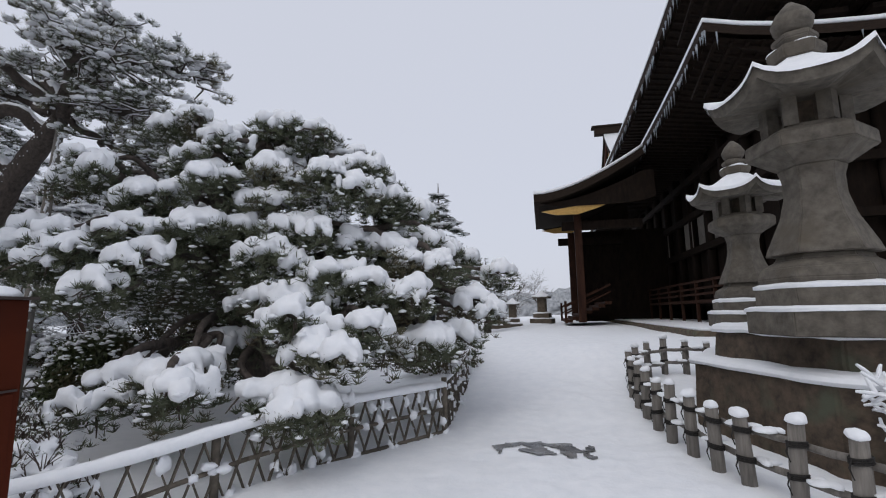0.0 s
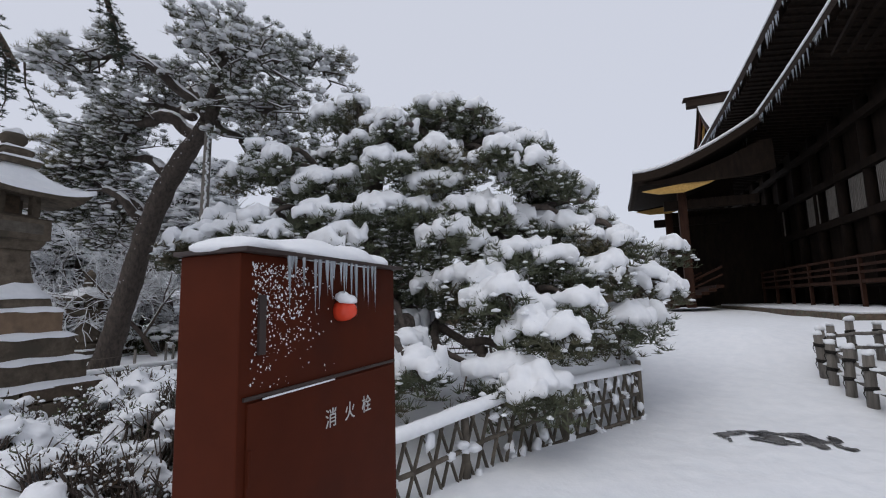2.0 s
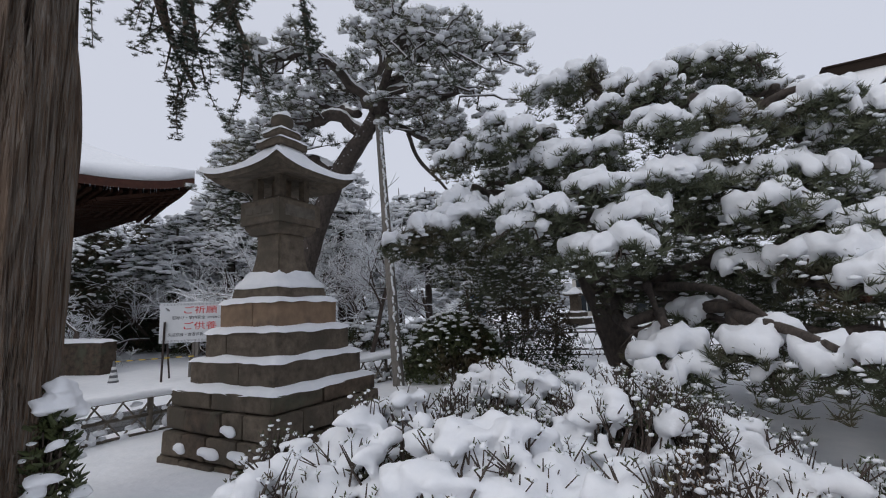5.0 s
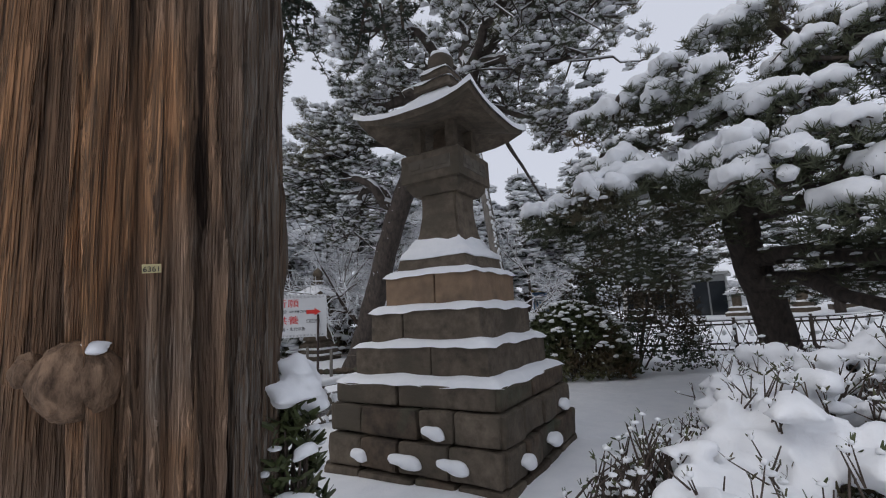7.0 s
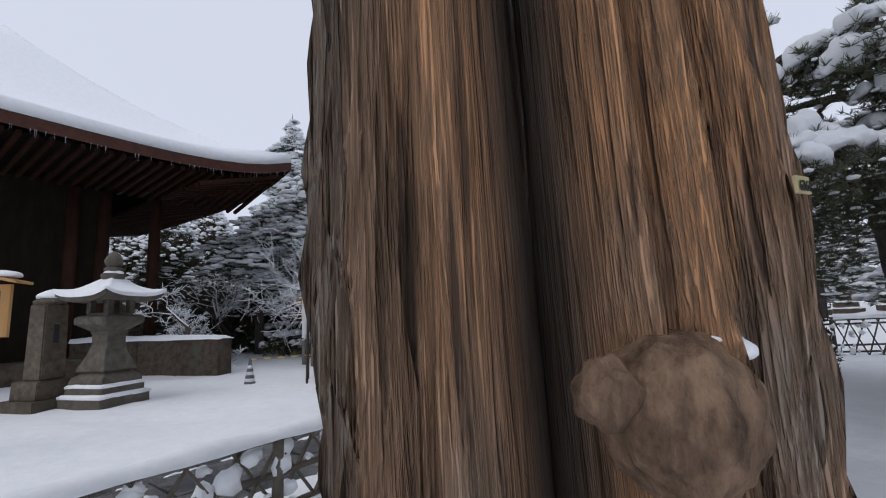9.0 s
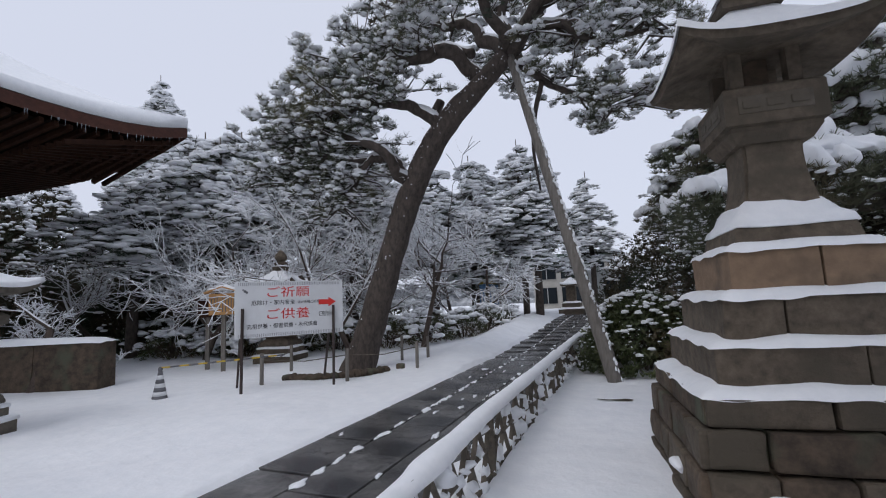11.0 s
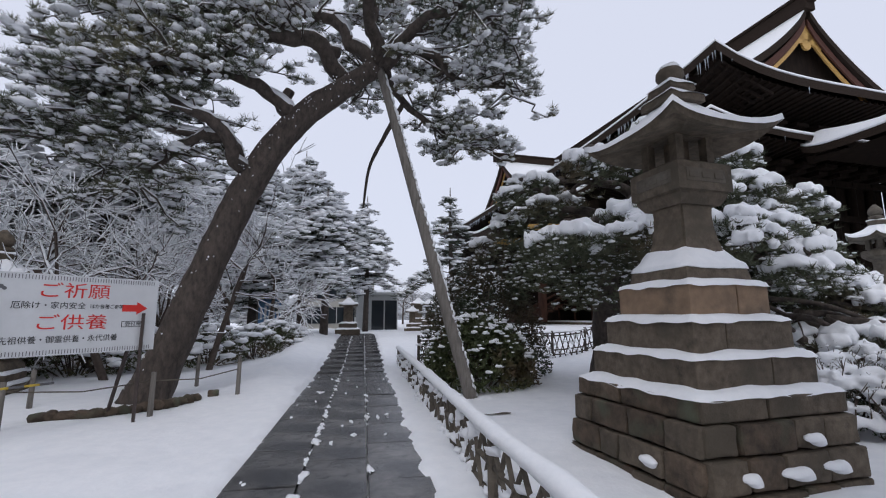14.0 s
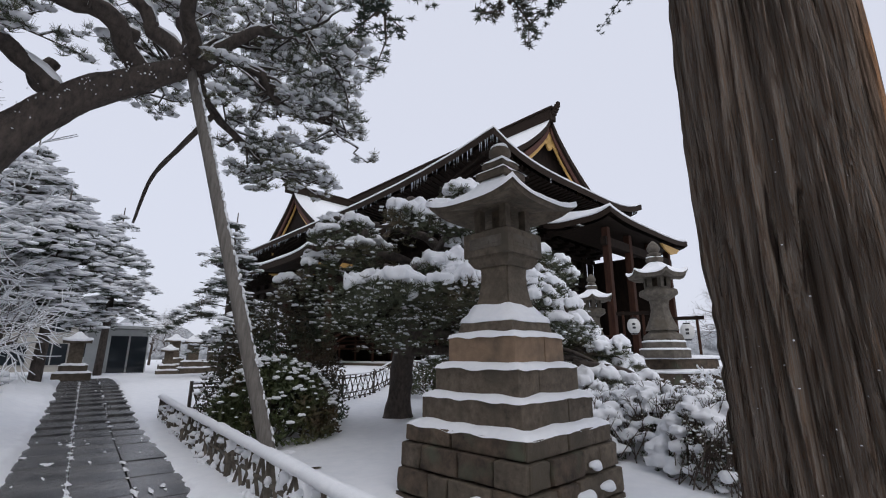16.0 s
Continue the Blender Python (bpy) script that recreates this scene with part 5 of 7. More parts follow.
# ---- notice board ----
def notice_board():
    a, b = Vector((-16.22, 6.545, 0)), Vector((-15.0, 7.927, 0))
    u = (b - a).normalized()
    ang = math.degrees(math.atan2(u.y, u.x))
    B = thing("notice_board", (a.x, a.y, 0.0), "white notice board with red lettering and arrow on steel legs", "signboard", turn=ang)
    W, z0, z1 = 1.85, 0.945, 1.90
    bm = bmesh.new()
    box(bm, (W, 0.03, z1 - z0), (W / 2, 0, (z0 + z1) / 2), 0.004)
    board = part("panel", bm, WHITE, B)
    for x in (0.12, 1.66):
        for dy, lean in ((-0.05, -0.02), (0.06, 0.55)):
            bm = bmesh.new()
            bar(bm, (x, dy, z0 + 0.5), (x - 0.02, dy + lean, 0.0), 0.035)
            part("leg", bm, DARK_STEEL, B)
    y = -0.0175
    add_text("ご祈願", 0.20, board, RED_INK, pose(0.86, y, 1.64, 90, 0, 0), width=0.72)
    add_text("ご供養", 0.20, board, RED_INK, pose(0.86, y, 1.26, 90, 0, 0), width=0.72)
    add_text("厄除け・家内安全", 0.09, board, INK, pose(0.62, y, 1.50, 90, 0, 0), width=0.72)
    add_text("ほか各種ご祈祷", 0.06, board, INK, pose(1.22, y, 1.505, 90, 0, 0), width=0.38)
    add_text("先祖供養・御霊供養・永代供養", 0.09, board, INK, pose(0.78, y, 1.10, 90, 0, 0), width=1.18)
    bm = bmesh.new()
    vs = [bm.verts.new((x, 0, z)) for x, z in ((1.40, 1.465), (1.58, 1.465), (1.58, 1.425), (1.72, 1.51), (1.58, 1.595), (1.58, 1.555), (1.40, 1.555))]
    bm.faces.new(vs)
    bmesh.ops.translate(bm, vec=(0, y - 0.001, 0), verts=bm.verts)
    part("arrow", bm, RED_INK, board)
    bm = bmesh.new()
    for x, z, w, h in ((1.55, 1.335, 0.28, 0.006), (1.55, 1.265, 0.28, 0.006), (1.41, 1.30, 0.006, 0.07), (1.69, 1.30, 0.006, 0.07)):
        box(bm, (w, 0.002, h), (x, y - 0.001, z))
    part("label_frame", bm, INK, board)
    add_text("受付所", 0.055, board, INK, pose(1.55, y, 1.28, 90, 0, 0), width=0.2)
    bm = bmesh.new()
    rng = random.Random(6)
    for z in (1.855, 0.985):
        for k in range(58):
            box(bm, (0.007, 0.002, 0.05), (0.06 + k * 0.0302, y - 0.001, z + rng.uniform(-0.004, 0.004)))
    part("border", bm, INK_GREY, board)["kind"] = "stuff"
    bm = bmesh.new()
    for x, z, r in ((0.16, 1.735, 0.022), (0.19, 1.715, 0.02), (0.13, 1.76, 0.014)):
        lp = prism(bm, [(r, -0.001), (r, 0.001)], 10)
        bmesh.ops.transform(bm, matrix=Matrix.Translation((x, y - 0.002, z)) @ Matrix.Rotation(math.pi / 2, 4, "X"), verts=[v for q in lp for v in q])
    part("emblem", bm, INK_GREY, board)
    return B


notice_board()


def warning_cone():
    C = thing("traffic_cone", (-17.28, 6.08, 0.05), "black and white striped traffic cone standing in the snow", "traffic cone")
    zs = np.linspace(0, 0.45, 8)
    for k in range(7):
        bm = bmesh.new()
        r = lambda z: 0.115 - 0.19 * z
        lathe(bm, [(r(zs[k]), zs[k]), (r(zs[k + 1]), zs[k + 1])], 20)
        part("band", bm, (INK_GREY, WHITE)[k % 2], C, "", True)
    bm = bmesh.new()
    lathe(bm, [(0.02, 0.44), (0.035, 0.47), (0.03, 0.50), (0.01, 0.52)], 12)
    part("tip", bm, INK_GREY, C, "", True)
    bm = bmesh.new()
    box(bm, (0.26, 0.26, 0.025), (0, 0, 0.0), 0.008)
    part("foot", bm, INK_GREY, C)
    R = thing("barrier_bar", (-17.28, 6.08, 0.55), "yellow and black striped bar resting between cone and board", "barrier")
    e = Vector((1.45, 1.25, 0.05))
    for k in range(14):
        bm = bmesh.new()
        tube(bm, [e * (k / 14), e * ((k + 1) / 14)], [0.014, 0.014], 8)
        part("stripe", bm, (YELLOW, INK_GREY)[k % 2], R, "", True)


warning_cone()


def plaque(at, turn, material, label, w=0.62, h=0.5, z=1.35, roofm=None, writing=True):
    P = thing("wooden_notice", at, label, "notice", turn=turn)
    bm = bmesh.new()
    box(bm, (0.09, 0.09, z + 0.1), (0, 0.05, (z + 0.1) / 2), 0.008)
    part("post", bm, POLE, P)
    bm = bmesh.new()
    box(bm, (w, 0.05, h), (0, -0.02, z + h / 2), 0.006)
    b = part("board", bm, material, P)
    bm = bmesh.new()
    vs = [bm.verts.new(c) for c in ((-w / 2 - 0.1, -0.16, z + h + 0.0), (0, -0.16, z + h + 0.14), (w / 2 + 0.1, -0.16, z + h), (w / 2 + 0.1, 0.14, z + h), (0, 0.14, z + h + 0.14), (-w / 2 - 0.1, 0.14, z + h))]
    bm.faces.new((vs[0], vs[1], vs[4], vs[5]))
    bm.faces.new((vs[1], vs[2], vs[3], vs[4]))
    r = bmesh.ops.extrude_face_region(bm, geom=bm.faces[:])
    bmesh.ops.translate(bm, vec=(0, 0, 0.03), verts=[v for v in r["geom"] if isinstance(v, bmesh.types.BMVert)])
    bmesh.ops.recalc_face_normals(bm, faces=bm.faces)
    part("roof", bm, material, P)
    me = merged("snow", [(-w / 4, 0, z + h + 0.09, w * 0.35, 0.16, 0.06), (w / 4, 0, z + h + 0.09, w * 0.35, 0.16, 0.06), (0, 0, z + h + 0.15, w * 0.3, 0.16, 0.06)], 0.02)
    mesh_part("snow", me, SNOW, P, "cap of snow", True)
    if writing:
        bm = bmesh.new()
        for k in range(9):
            box(bm, (0.018, 0.004, h * (0.75 if k % 3 else 0.5)), (-w * 0.4 + k * w * 0.1, -0.047, z + h / 2))
        part("writing", bm, INK_GREY, b)
    return P


plaque((-18.85, 8.95, 0), 30, WOOD_PALE, "roofed orange cedar notice on a post with snow on top")
plaque((-19.75, 9.35, 0), 30, WOOD_RED, "small red-brown roofed notice on a post with snow on top", w=0.42, h=0.42, z=1.3, writing=False)
plaque((-15.3, 1.55, 0), 50, WOOD_PALE, "roofed orange cedar notice board with dark writing under snow", w=0.9, h=0.55, z=1.25)


def info_board():
    B = thing("information_board", (-15.2, 21.0, 0.45), "information board with yellow heading and blue map between posts", "signboard", turn=-8)
    for x in (-0.5, 0.5):
        bm = bmesh.new()
        box(bm, (0.07, 0.07, 2.1), (x, 0.04, 1.05), 0.006)
        part("post", bm, POLE, B)
    bm = bmesh.new()
    box(bm, (0.92, 0.05, 1.0), (0, 0, 1.2), 0.006)
    part("map_panel", bm, BLUE, B)
    bm = bmesh.new()
    box(bm, (0.98, 0.06, 0.24), (0, 0, 1.84), 0.006)
    part("heading", bm, YELLOW, B)
    bm = bmesh.new()
    for k in range(5):
        box(bm, (0.09, 0.01, 0.5 + 0.1 * (k % 3)), (-0.34 + k * 0.17, -0.03, 1.1))
    part("picture", bm, WHITE, B)
    snow_slab("snow", B, 1.0, 0.1, 1.96, 0.05, 2, n=8)


info_board()


def stone_post():
    P = thing("stone_post", (-18.5, 3.1, 0.0), "square stone post with a slot and a snow cap", "stone post", turn=20)
    bm = bmesh.new()
    prism(bm, [(0.42, -0.05), (0.42, 0.2)])
    prism(bm, [(0.3, 0.2), (0.29, 0.5)])
    bmesh.ops.bevel(bm, geom=bm.edges[:], offset=0.015, segments=2, affect="EDGES")
    part("foot", bm, STONE, P)
    bm = bmesh.new()
    prism(bm, [(0.2, 0.5), (0.185, 1.75)])
    bmesh.ops.bevel(bm, geom=bm.edges[:], offset=0.02, segments=2, affect="EDGES")
    part("shaft", bm, STONE, P)
    bm = bmesh.new()
    box(bm, (0.03, 0.09, 0.32), (0.185, 0.0, 1.25), 0.01)
    part("slot", bm, INK, P)
    bm = bmesh.new()
    prism(bm, [(0.2, 1.75), (0.22, 1.79), (0.15, 1.86), (0.05, 1.88)], 8)
    part("cap", bm, STONE, P)
    me = merged("snow", [(0, 0, 1.87, 0.2, 0.2, 0.09), (0.02, 0, 1.93, 0.14, 0.14, 0.07)], 0.025)
    mesh_part("snow", me, SNOW, P, "snow cap", True)
    W = thing("stone_wall", (-23.5, 5.6, 0), "low dark stone wall half buried in snow", "wall", turn=20)
    for k in range(6):
        bm = bmesh.new()
        box(bm, (1.25, 0.5, 1.0), (-3 + 1.27 * k, 0, 0.45), 0.03)
        roughen(bm, 0.02, 3, k)
        part("block", bm, STONE_DARK, W)
    snow_slab("snow", W, 7.7, 0.55, 0.95, 0.12, 5, at=(0.2, 0))


stone_post()


# ---- fences ----
def lattice_fence(name, pts, top, label, rng, cell=0.30, dark=False, rails=(0.06, 0.36, 0.66), snow=0.07, dense=True, post_step=1.6, z_of=None):
    """Split-bamboo fence with crossed laths between rails and a roll of snow along the top."""
    mt = BAMBOO_DARK if dark else BAMBOO
    F = thing(name, (0, 0, 0), label, "fence")
    P = [Vector((*p, 0)) for p in pts]
    seg = [(b - a).length for a, b in zip(P, P[1:])]
    total = sum(seg)
    z_of = z_of or (lambda x, y: land(x, y))

    def at(s):
        s = min(max(s, 0), total - 1e-4)
        for (a, b), L in zip(zip(P, P[1:]), seg):
            if s <= L:
                p = a.lerp(b, s / L)
                return Vector((p.x, p.y, z_of(p.x, p.y)))
            s -= L
    n_post = max(1, round(total / post_step))
    for k in range(n_post + 1):
        p = at(total * k / n_post)
        bm = bmesh.new()
        tube(bm, [p + Vector((0, 0, -0.1)), p + Vector((0, 0, top + 0.06))], [0.04, 0.038], 10)
        part("post", bm, mt, F, "", True)
    nseg = max(2, int(total / 0.8))
    for z in rails:
        for k in range(nseg):
            bm = bmesh.new()
            a, b = at(total * k / nseg), at(total * (k + 1) / nseg)
            tube(bm, [a + Vector((0, 0, z * top / rails[-1])), b + Vector((0, 0, z * top / rails[-1]))], [0.022, 0.022], 6)
            part("rail", bm, mt, F, "", True)
    # crossed laths
    s, idx = 0.0, 0
    laths = bmesh.new()
    while s < total:
        for a_, b_ in ((s, s + cell * 1.15), (s + cell * 1.15, s)):
            a, b = at(a_), at(min(b_, total))
            j = rng.uniform(-0.02, 0.02)
            if idx < 290:
                bm = bmesh.new()
                bar(bm, a + Vector((j, 0, 0.02)), b + Vector((0, j, top * 0.97)), 0.035, 0.012)
                part("lath", bm, mt, F)
                idx += 1
            else:
                bar(laths, a + Vector((j, 0, 0.02)), b + Vector((0, j, top * 0.97)), 0.035, 0.012)
        s += cell if dense else cell * 1.6
    if len(laths.verts):
        part("lath_work", laths, mt, F)["kind"] = "stuff"
    else:
        laths.free()
    # snow roll on the top rail and clots in the lattice
    if snow:
        V, n = [], 10
        m = int(total / 0.09) + 2
        Fc = []
        for k in range(m + 1):
            p = at(total * k / m)
            q = at(min(total, total * k / m + 0.05)) - at(max(0, total * k / m - 0.05))
            q.z = 0
            q.normalize()
            sd = Vector((-q.y, q.x, 0))
            g = 1 + 0.30 * noise.noise(Vector((p.x * 2.2, p.y * 2.2, 3)))
            for i in range(n):
                a = 2 * math.pi * i / n
                r = snow * g * (1 + 0.12 * noise.noise(Vector((p.x * 7, p.y * 7, i))))
                c = p + Vector((0, 0, top + 0.01)) + sd * (math.cos(a) * r * 1.05) + Vector((0, 0, (math.sin(a) * r * (1.0 if math.sin(a) > 0 else 0.3))))
                V.append(c[:])
        for k in range(m):
            for i in range(n):
                Fc.append((k * n + i, k * n + (i + 1) % n, (k + 1) * n + (i + 1) % n, (k + 1) * n + i))
        mesh_part("snow_roll", arr_mesh("snow_roll", V, Fc), SNOW, F, "roll of snow along the top rail", True)
    lob = []
    for k in range(int(total * 20)):
        p = at(rng.uniform(0, total))
        z = rng.choice((0.04, 0.10, 0.2, 0.36, 0.42, 0.55)) * top / 0.66
        r = rng.uniform(0.02, 0.06)
        lob.append((p.x + rng.uniform(-0.03, 0.03), p.y + rng.uniform(-0.03, 0.03), p.z + z, r * rng.uniform(0.6, 1.6), r * rng.uniform(0.6, 1.6), r * rng.uniform(0.5, 1.8)))
    mesh_part("snow_filling", blobs("snow_filling", lob, 2, 0.38, 0.8), SNOW, F, "snow caught in the lattice", True)["kind"] = "stuff"
    return F


rng_f = random.Random(21)
lattice_fence("bamboo_fence", [(-11.42, 1.05), (-11.35, 4.0), (-11.1, 8.0), (-10.8, 13.2)], 0.50, "weathered bamboo lattice fence beside the paving, topped with snow", rng_f, snow=0.075, post_step=1.5)
lattice_fence("bamboo_fence", [(-4.1, 4.0), (-3.55, 5.2), (-2.9, 6.5), (-1.98, 8.0)], 0.66, "weathered bamboo lattice fence round the garden pine, topped with snow", rng_f, snow=0.08, cell=0.2, z_of=lambda x, y: -0.14 * sstep(3.0, 4.0, -x))
lattice_fence("bamboo_fence", [(-1.98, 8.0), (-2.25, 11.0), (-2.9, 15.0)], 0.72, "receding bamboo lattice fence along the trodden snow", rng_f, snow=0.05, cell=0.2)
lattice_fence("bamboo_fence", [(-10.3, 12.9), (-7.2, 13.5), (-2.9, 15.0)], 0.80, "dark bamboo fence with open crossed lattice behind the garden", rng_f, cell=0.26, dark=True, rails=(0.10, 0.22, 0.60, 0.68), snow=0.03)


def post_fence():
    F = thing("post_fence", (0, 0, 0), "curved low fence of snow-capped round posts tied with black rope", "fence")
    rng = random.Random(31)
    pts = [(2.5, 5.0), (2.05, 5.45), (1.72, 5.85), (1.47, 6.25), (1.26, 6.65), (1.13, 7.07), (1.03, 7.6), (0.92, 8.1), (0.86, 8.6), (0.82, 9.15), (0.79, 9.7), (0.80, 10.3), (0.88, 10.9), (1.05, 11.4), (1.32, 11.8), (1.68, 12.05), (2.1, 12.1), (2.5, 12.0)]
    P = [Vector((x, y, land(x, y) + 0.02)) for x, y in pts]
    H = [0.70 + rng.uniform(-0.05, 0.05) for _ in P]
    for i, (p, h) in enumerate(zip(P, H)):
        lean = Vector((rng.uniform(-0.05, 0.03), rng.uniform(-0.03, 0.03), 0))
        bm = bmesh.new()
        tube(bm, [p + Vector((0, 0, -0.1)), p + lean * 0.5 + Vector((0, 0, h * 0.5)), p + lean + Vector((0, 0, h))], [0.067, 0.064, 0.06], 14, 0.12, i)
        post = part("post", bm, POLE, F, "", True)
        t = p + lean + Vector((0, 0, h))
        r = rng.uniform(0.065, 0.09)
        me = merged("snow_cap", [(t.x, t.y, t.z + 0.01, r, r, r * 0.75), (t.x + rng.uniform(-0.03, 0.03), t.y + rng.uniform(-0.03, 0.03), t.z + 0.03, r * 0.8, r * 0.8, r * 0.6)], 0.016, 3)
        mesh_part("snow_cap", me, SNOW, post, "snow cap", True)
        for z in (0.28, 0.54):
            bm = bmesh.new()
            for dz in (-0.018, 0.0, 0.018):
                c = p + lean * (z / h) + Vector((0, 0, z + dz))
                ring = [c + Vector((0.072 * math.cos(a), 0.072 * math.sin(a), 0.012 * math.sin(a + i))) for a in np.linspace(0, 2 * math.pi, 13)]
                tube(bm, ring, [0.009] * 13, 5)
            e = c + Vector((-0.07, -0.03, 0))
            tube(bm, [e, e + Vector((-0.03, -0.01, -0.07)), e + Vector((-0.01, -0.02, -0.15))], [0.007, 0.007, 0.005], 5)
            part("rope_tie", bm, ROPE, post, "", True)
    for z in (0.26, 0.52):
        for a, b in zip(P, P[1:]):
            bm = bmesh.new()
            sag = Vector((0, 0, z + rng.uniform(-0.02, 0.02)))
            off = (b - a).cross(Vector((0, 0, 1))).normalized() * 0.07
            tube(bm, [a + sag + off, (a + b) / 2 + sag + off + Vector((0, 0, -0.01)), b + sag + off], [0.03, 0.032, 0.03], 8, 0.15)
            rail = part("rail", bm, POLE, F, "", True)
            if rng.random() < 0.8:
                c = a.lerp(b, rng.uniform(0.3, 0.7)) + sag + off
                me = blobs("snow_clump", [(c.x + rng.uniform(-0.08, 0.08), c.y + rng.uniform(-0.08, 0.08), c.z + 0.03, rng.uniform(0.04, 0.1), rng.uniform(0.04, 0.1), 0.035) for _ in range(4)], 2)
                mesh_part("snow_clump", me, SNOW, rail, "snow on the rail", True)


post_fence()


def bed_posts():
    """Stakes and rope round the leaning pine's bed, and its stone edging."""
    rng = random.Random(41)
    stakes = [(-15.0, 8.05), (-14.12, 9.36), (-14.35, 10.6), (-16.4, 7.4), (-16.9, 8.9), (-15.2, 11.0)]
    R = thing("rope_barrier", (0, 0, 0), "low wooden stakes joined by thin rope round the pine bed", "barrier")
    for x, y in stakes:
        bm = bmesh.new()
        tube(bm, [(x, y, -0.1), (x + 0.01, y, 0.62)], [0.038, 0.034], 10)
        part("stake", bm, POLE, R, "", True)
    for a, b in ((3, 0), (0, 1), (1, 2), (2, 5), (3, 4)):
        p, q = Vector((*stakes[a], 0.5)), Vector((*stakes[b], 0.5))
        bm = bmesh.new()
        tube(bm, [p, p.lerp(q, 0.5) - Vector((0, 0, 0.07)), q], [0.009] * 3, 6)
        part("rope", bm, BAMBOO, R, "", True)
    E = thing("bed_edging", (0, 0, 0), "ragged line of dark stones edging the pine bed in the snow", "stone edging")
    line = [(-16.3, 8.0), (-15.7, 8.15), (-15.1, 8.55), (-14.72, 9.05)]
    sp = spline([(*p, 0) for p in line], 5)
    for k, p in enumerate(sp):
        bm = bmesh.new()
        bmesh.ops.create_icosphere(bm, subdivisions=2, radius=0.1)
        bmesh.ops.scale(bm, vec=(1.25, 0.9, 0.75), verts=bm.verts)
        roughen(bm, 0.035, 9, k)
        bmesh.ops.translate(bm, vec=p + Vector((0, 0, 0.075)), verts=bm.verts)
        part("stone", bm, STONE_DARK, E)
    bm = bmesh.new()
    box(bm, (0.16, 0.12, 0.12), (-14.5, 9.36, 0.1), 0.02)
    part("stone", bm, STONE_DARK, E)


bed_posts()


# ---- paving ----
def paving():
    Pv = new("pavement")
    tagged(Pv, "dark wet stone paving in three rows with snow in the joints", "pavement", kind="structure")
    rng = random.Random(17)
    for col, (f0, f1) in enumerate(((0.0, 0.345), (0.345, 0.68), (0.68, 1.0))):
        y = -4.0 + 0.25 * col
        while y < 33:
            L = rng.uniform(0.75, 1.15)
            lo, hi = path_x(y + L / 2)
            x0, x1 = lo + (hi - lo) * f0, lo + (hi - lo) * f1
            bm = bmesh.new()
            g = 0.008
            box(bm, (x1 - x0 - 2 * g, L - 2 * g, 0.12), (0, 0, 0), 0.008)
            roughen(bm, 0.004, 3, y)
            ob = part("slab", bm, SLAB, Pv)
            ym = y + L / 2
            ob.matrix_basis = pose((x0 + x1) / 2, ym, land(-12, ym) - 0.05 + rng.uniform(-0.006, 0.006), rng.uniform(-0.4, 0.4), rng.uniform(-0.4, 0.4), -3.4)
            y += L
    # snow left in joints
    lob = []
    for _ in range(240):
        y = rng.uniform(2, 24)
        lo, hi = path_x(y)
        f = rng.choice((0.345, 0.345, 0.345, 0.68, rng.uniform(0, 1)))
        x = lo + (hi - lo) * f + rng.gauss(0, 0.012)
        r = rng.uniform(0.02, 0.09) * (1 if rng.random() < 0.9 else 1.6)
        lob.append((x, y, land(-12, y) + 0.012, r * rng.uniform(0.12, 0.5), r, 0.008))
    mesh_part("snow_scatter", blobs("snow_scatter", lob, 3, 0.5), SNOW, Pv, "scraps of snow left on the slabs", True)["kind"] = "stuff"


paving()


# ---- trees and shrubs ----
def snow_ridge(bm, pts, radii, seed=0.0):
    """Snow lying along the upper side of a limb."""
    tube(bm, [Vector(p) + Vector((0, 0, r * 0.6)) for p, r in zip(pts, radii)], [max(0.012, r * (0.82 + 0.3 * noise.noise(Vector(p) * 3 + Vector((seed, 0, 0))))) for p, r in zip(pts, radii)], 6, 0.2, seed)


def pad_lobes(c, rx, ry, rng, h=0.2, n=None):
    n = n or int(11 + 14 * rx * ry)
    out = [(c[0], c[1], c[2], rx * 0.5, ry * 0.5, h * 0.8)]
    for k in range(n):
        a = 2 * math.pi * (k + rng.random() * 0.7) / n
        q = rng.uniform(0.3, 0.95)
        s = rng.uniform(0.16, 0.36)
        out.append((c[0] + math.cos(a) * rx * q, c[1] + math.sin(a) * ry * q, c[2] - 0.22 * q * q * h / 0.2 * rng.uniform(0.4, 1.2), rx * s, ry * s, h * rng.uniform(0.55, 0.95)))
    return out


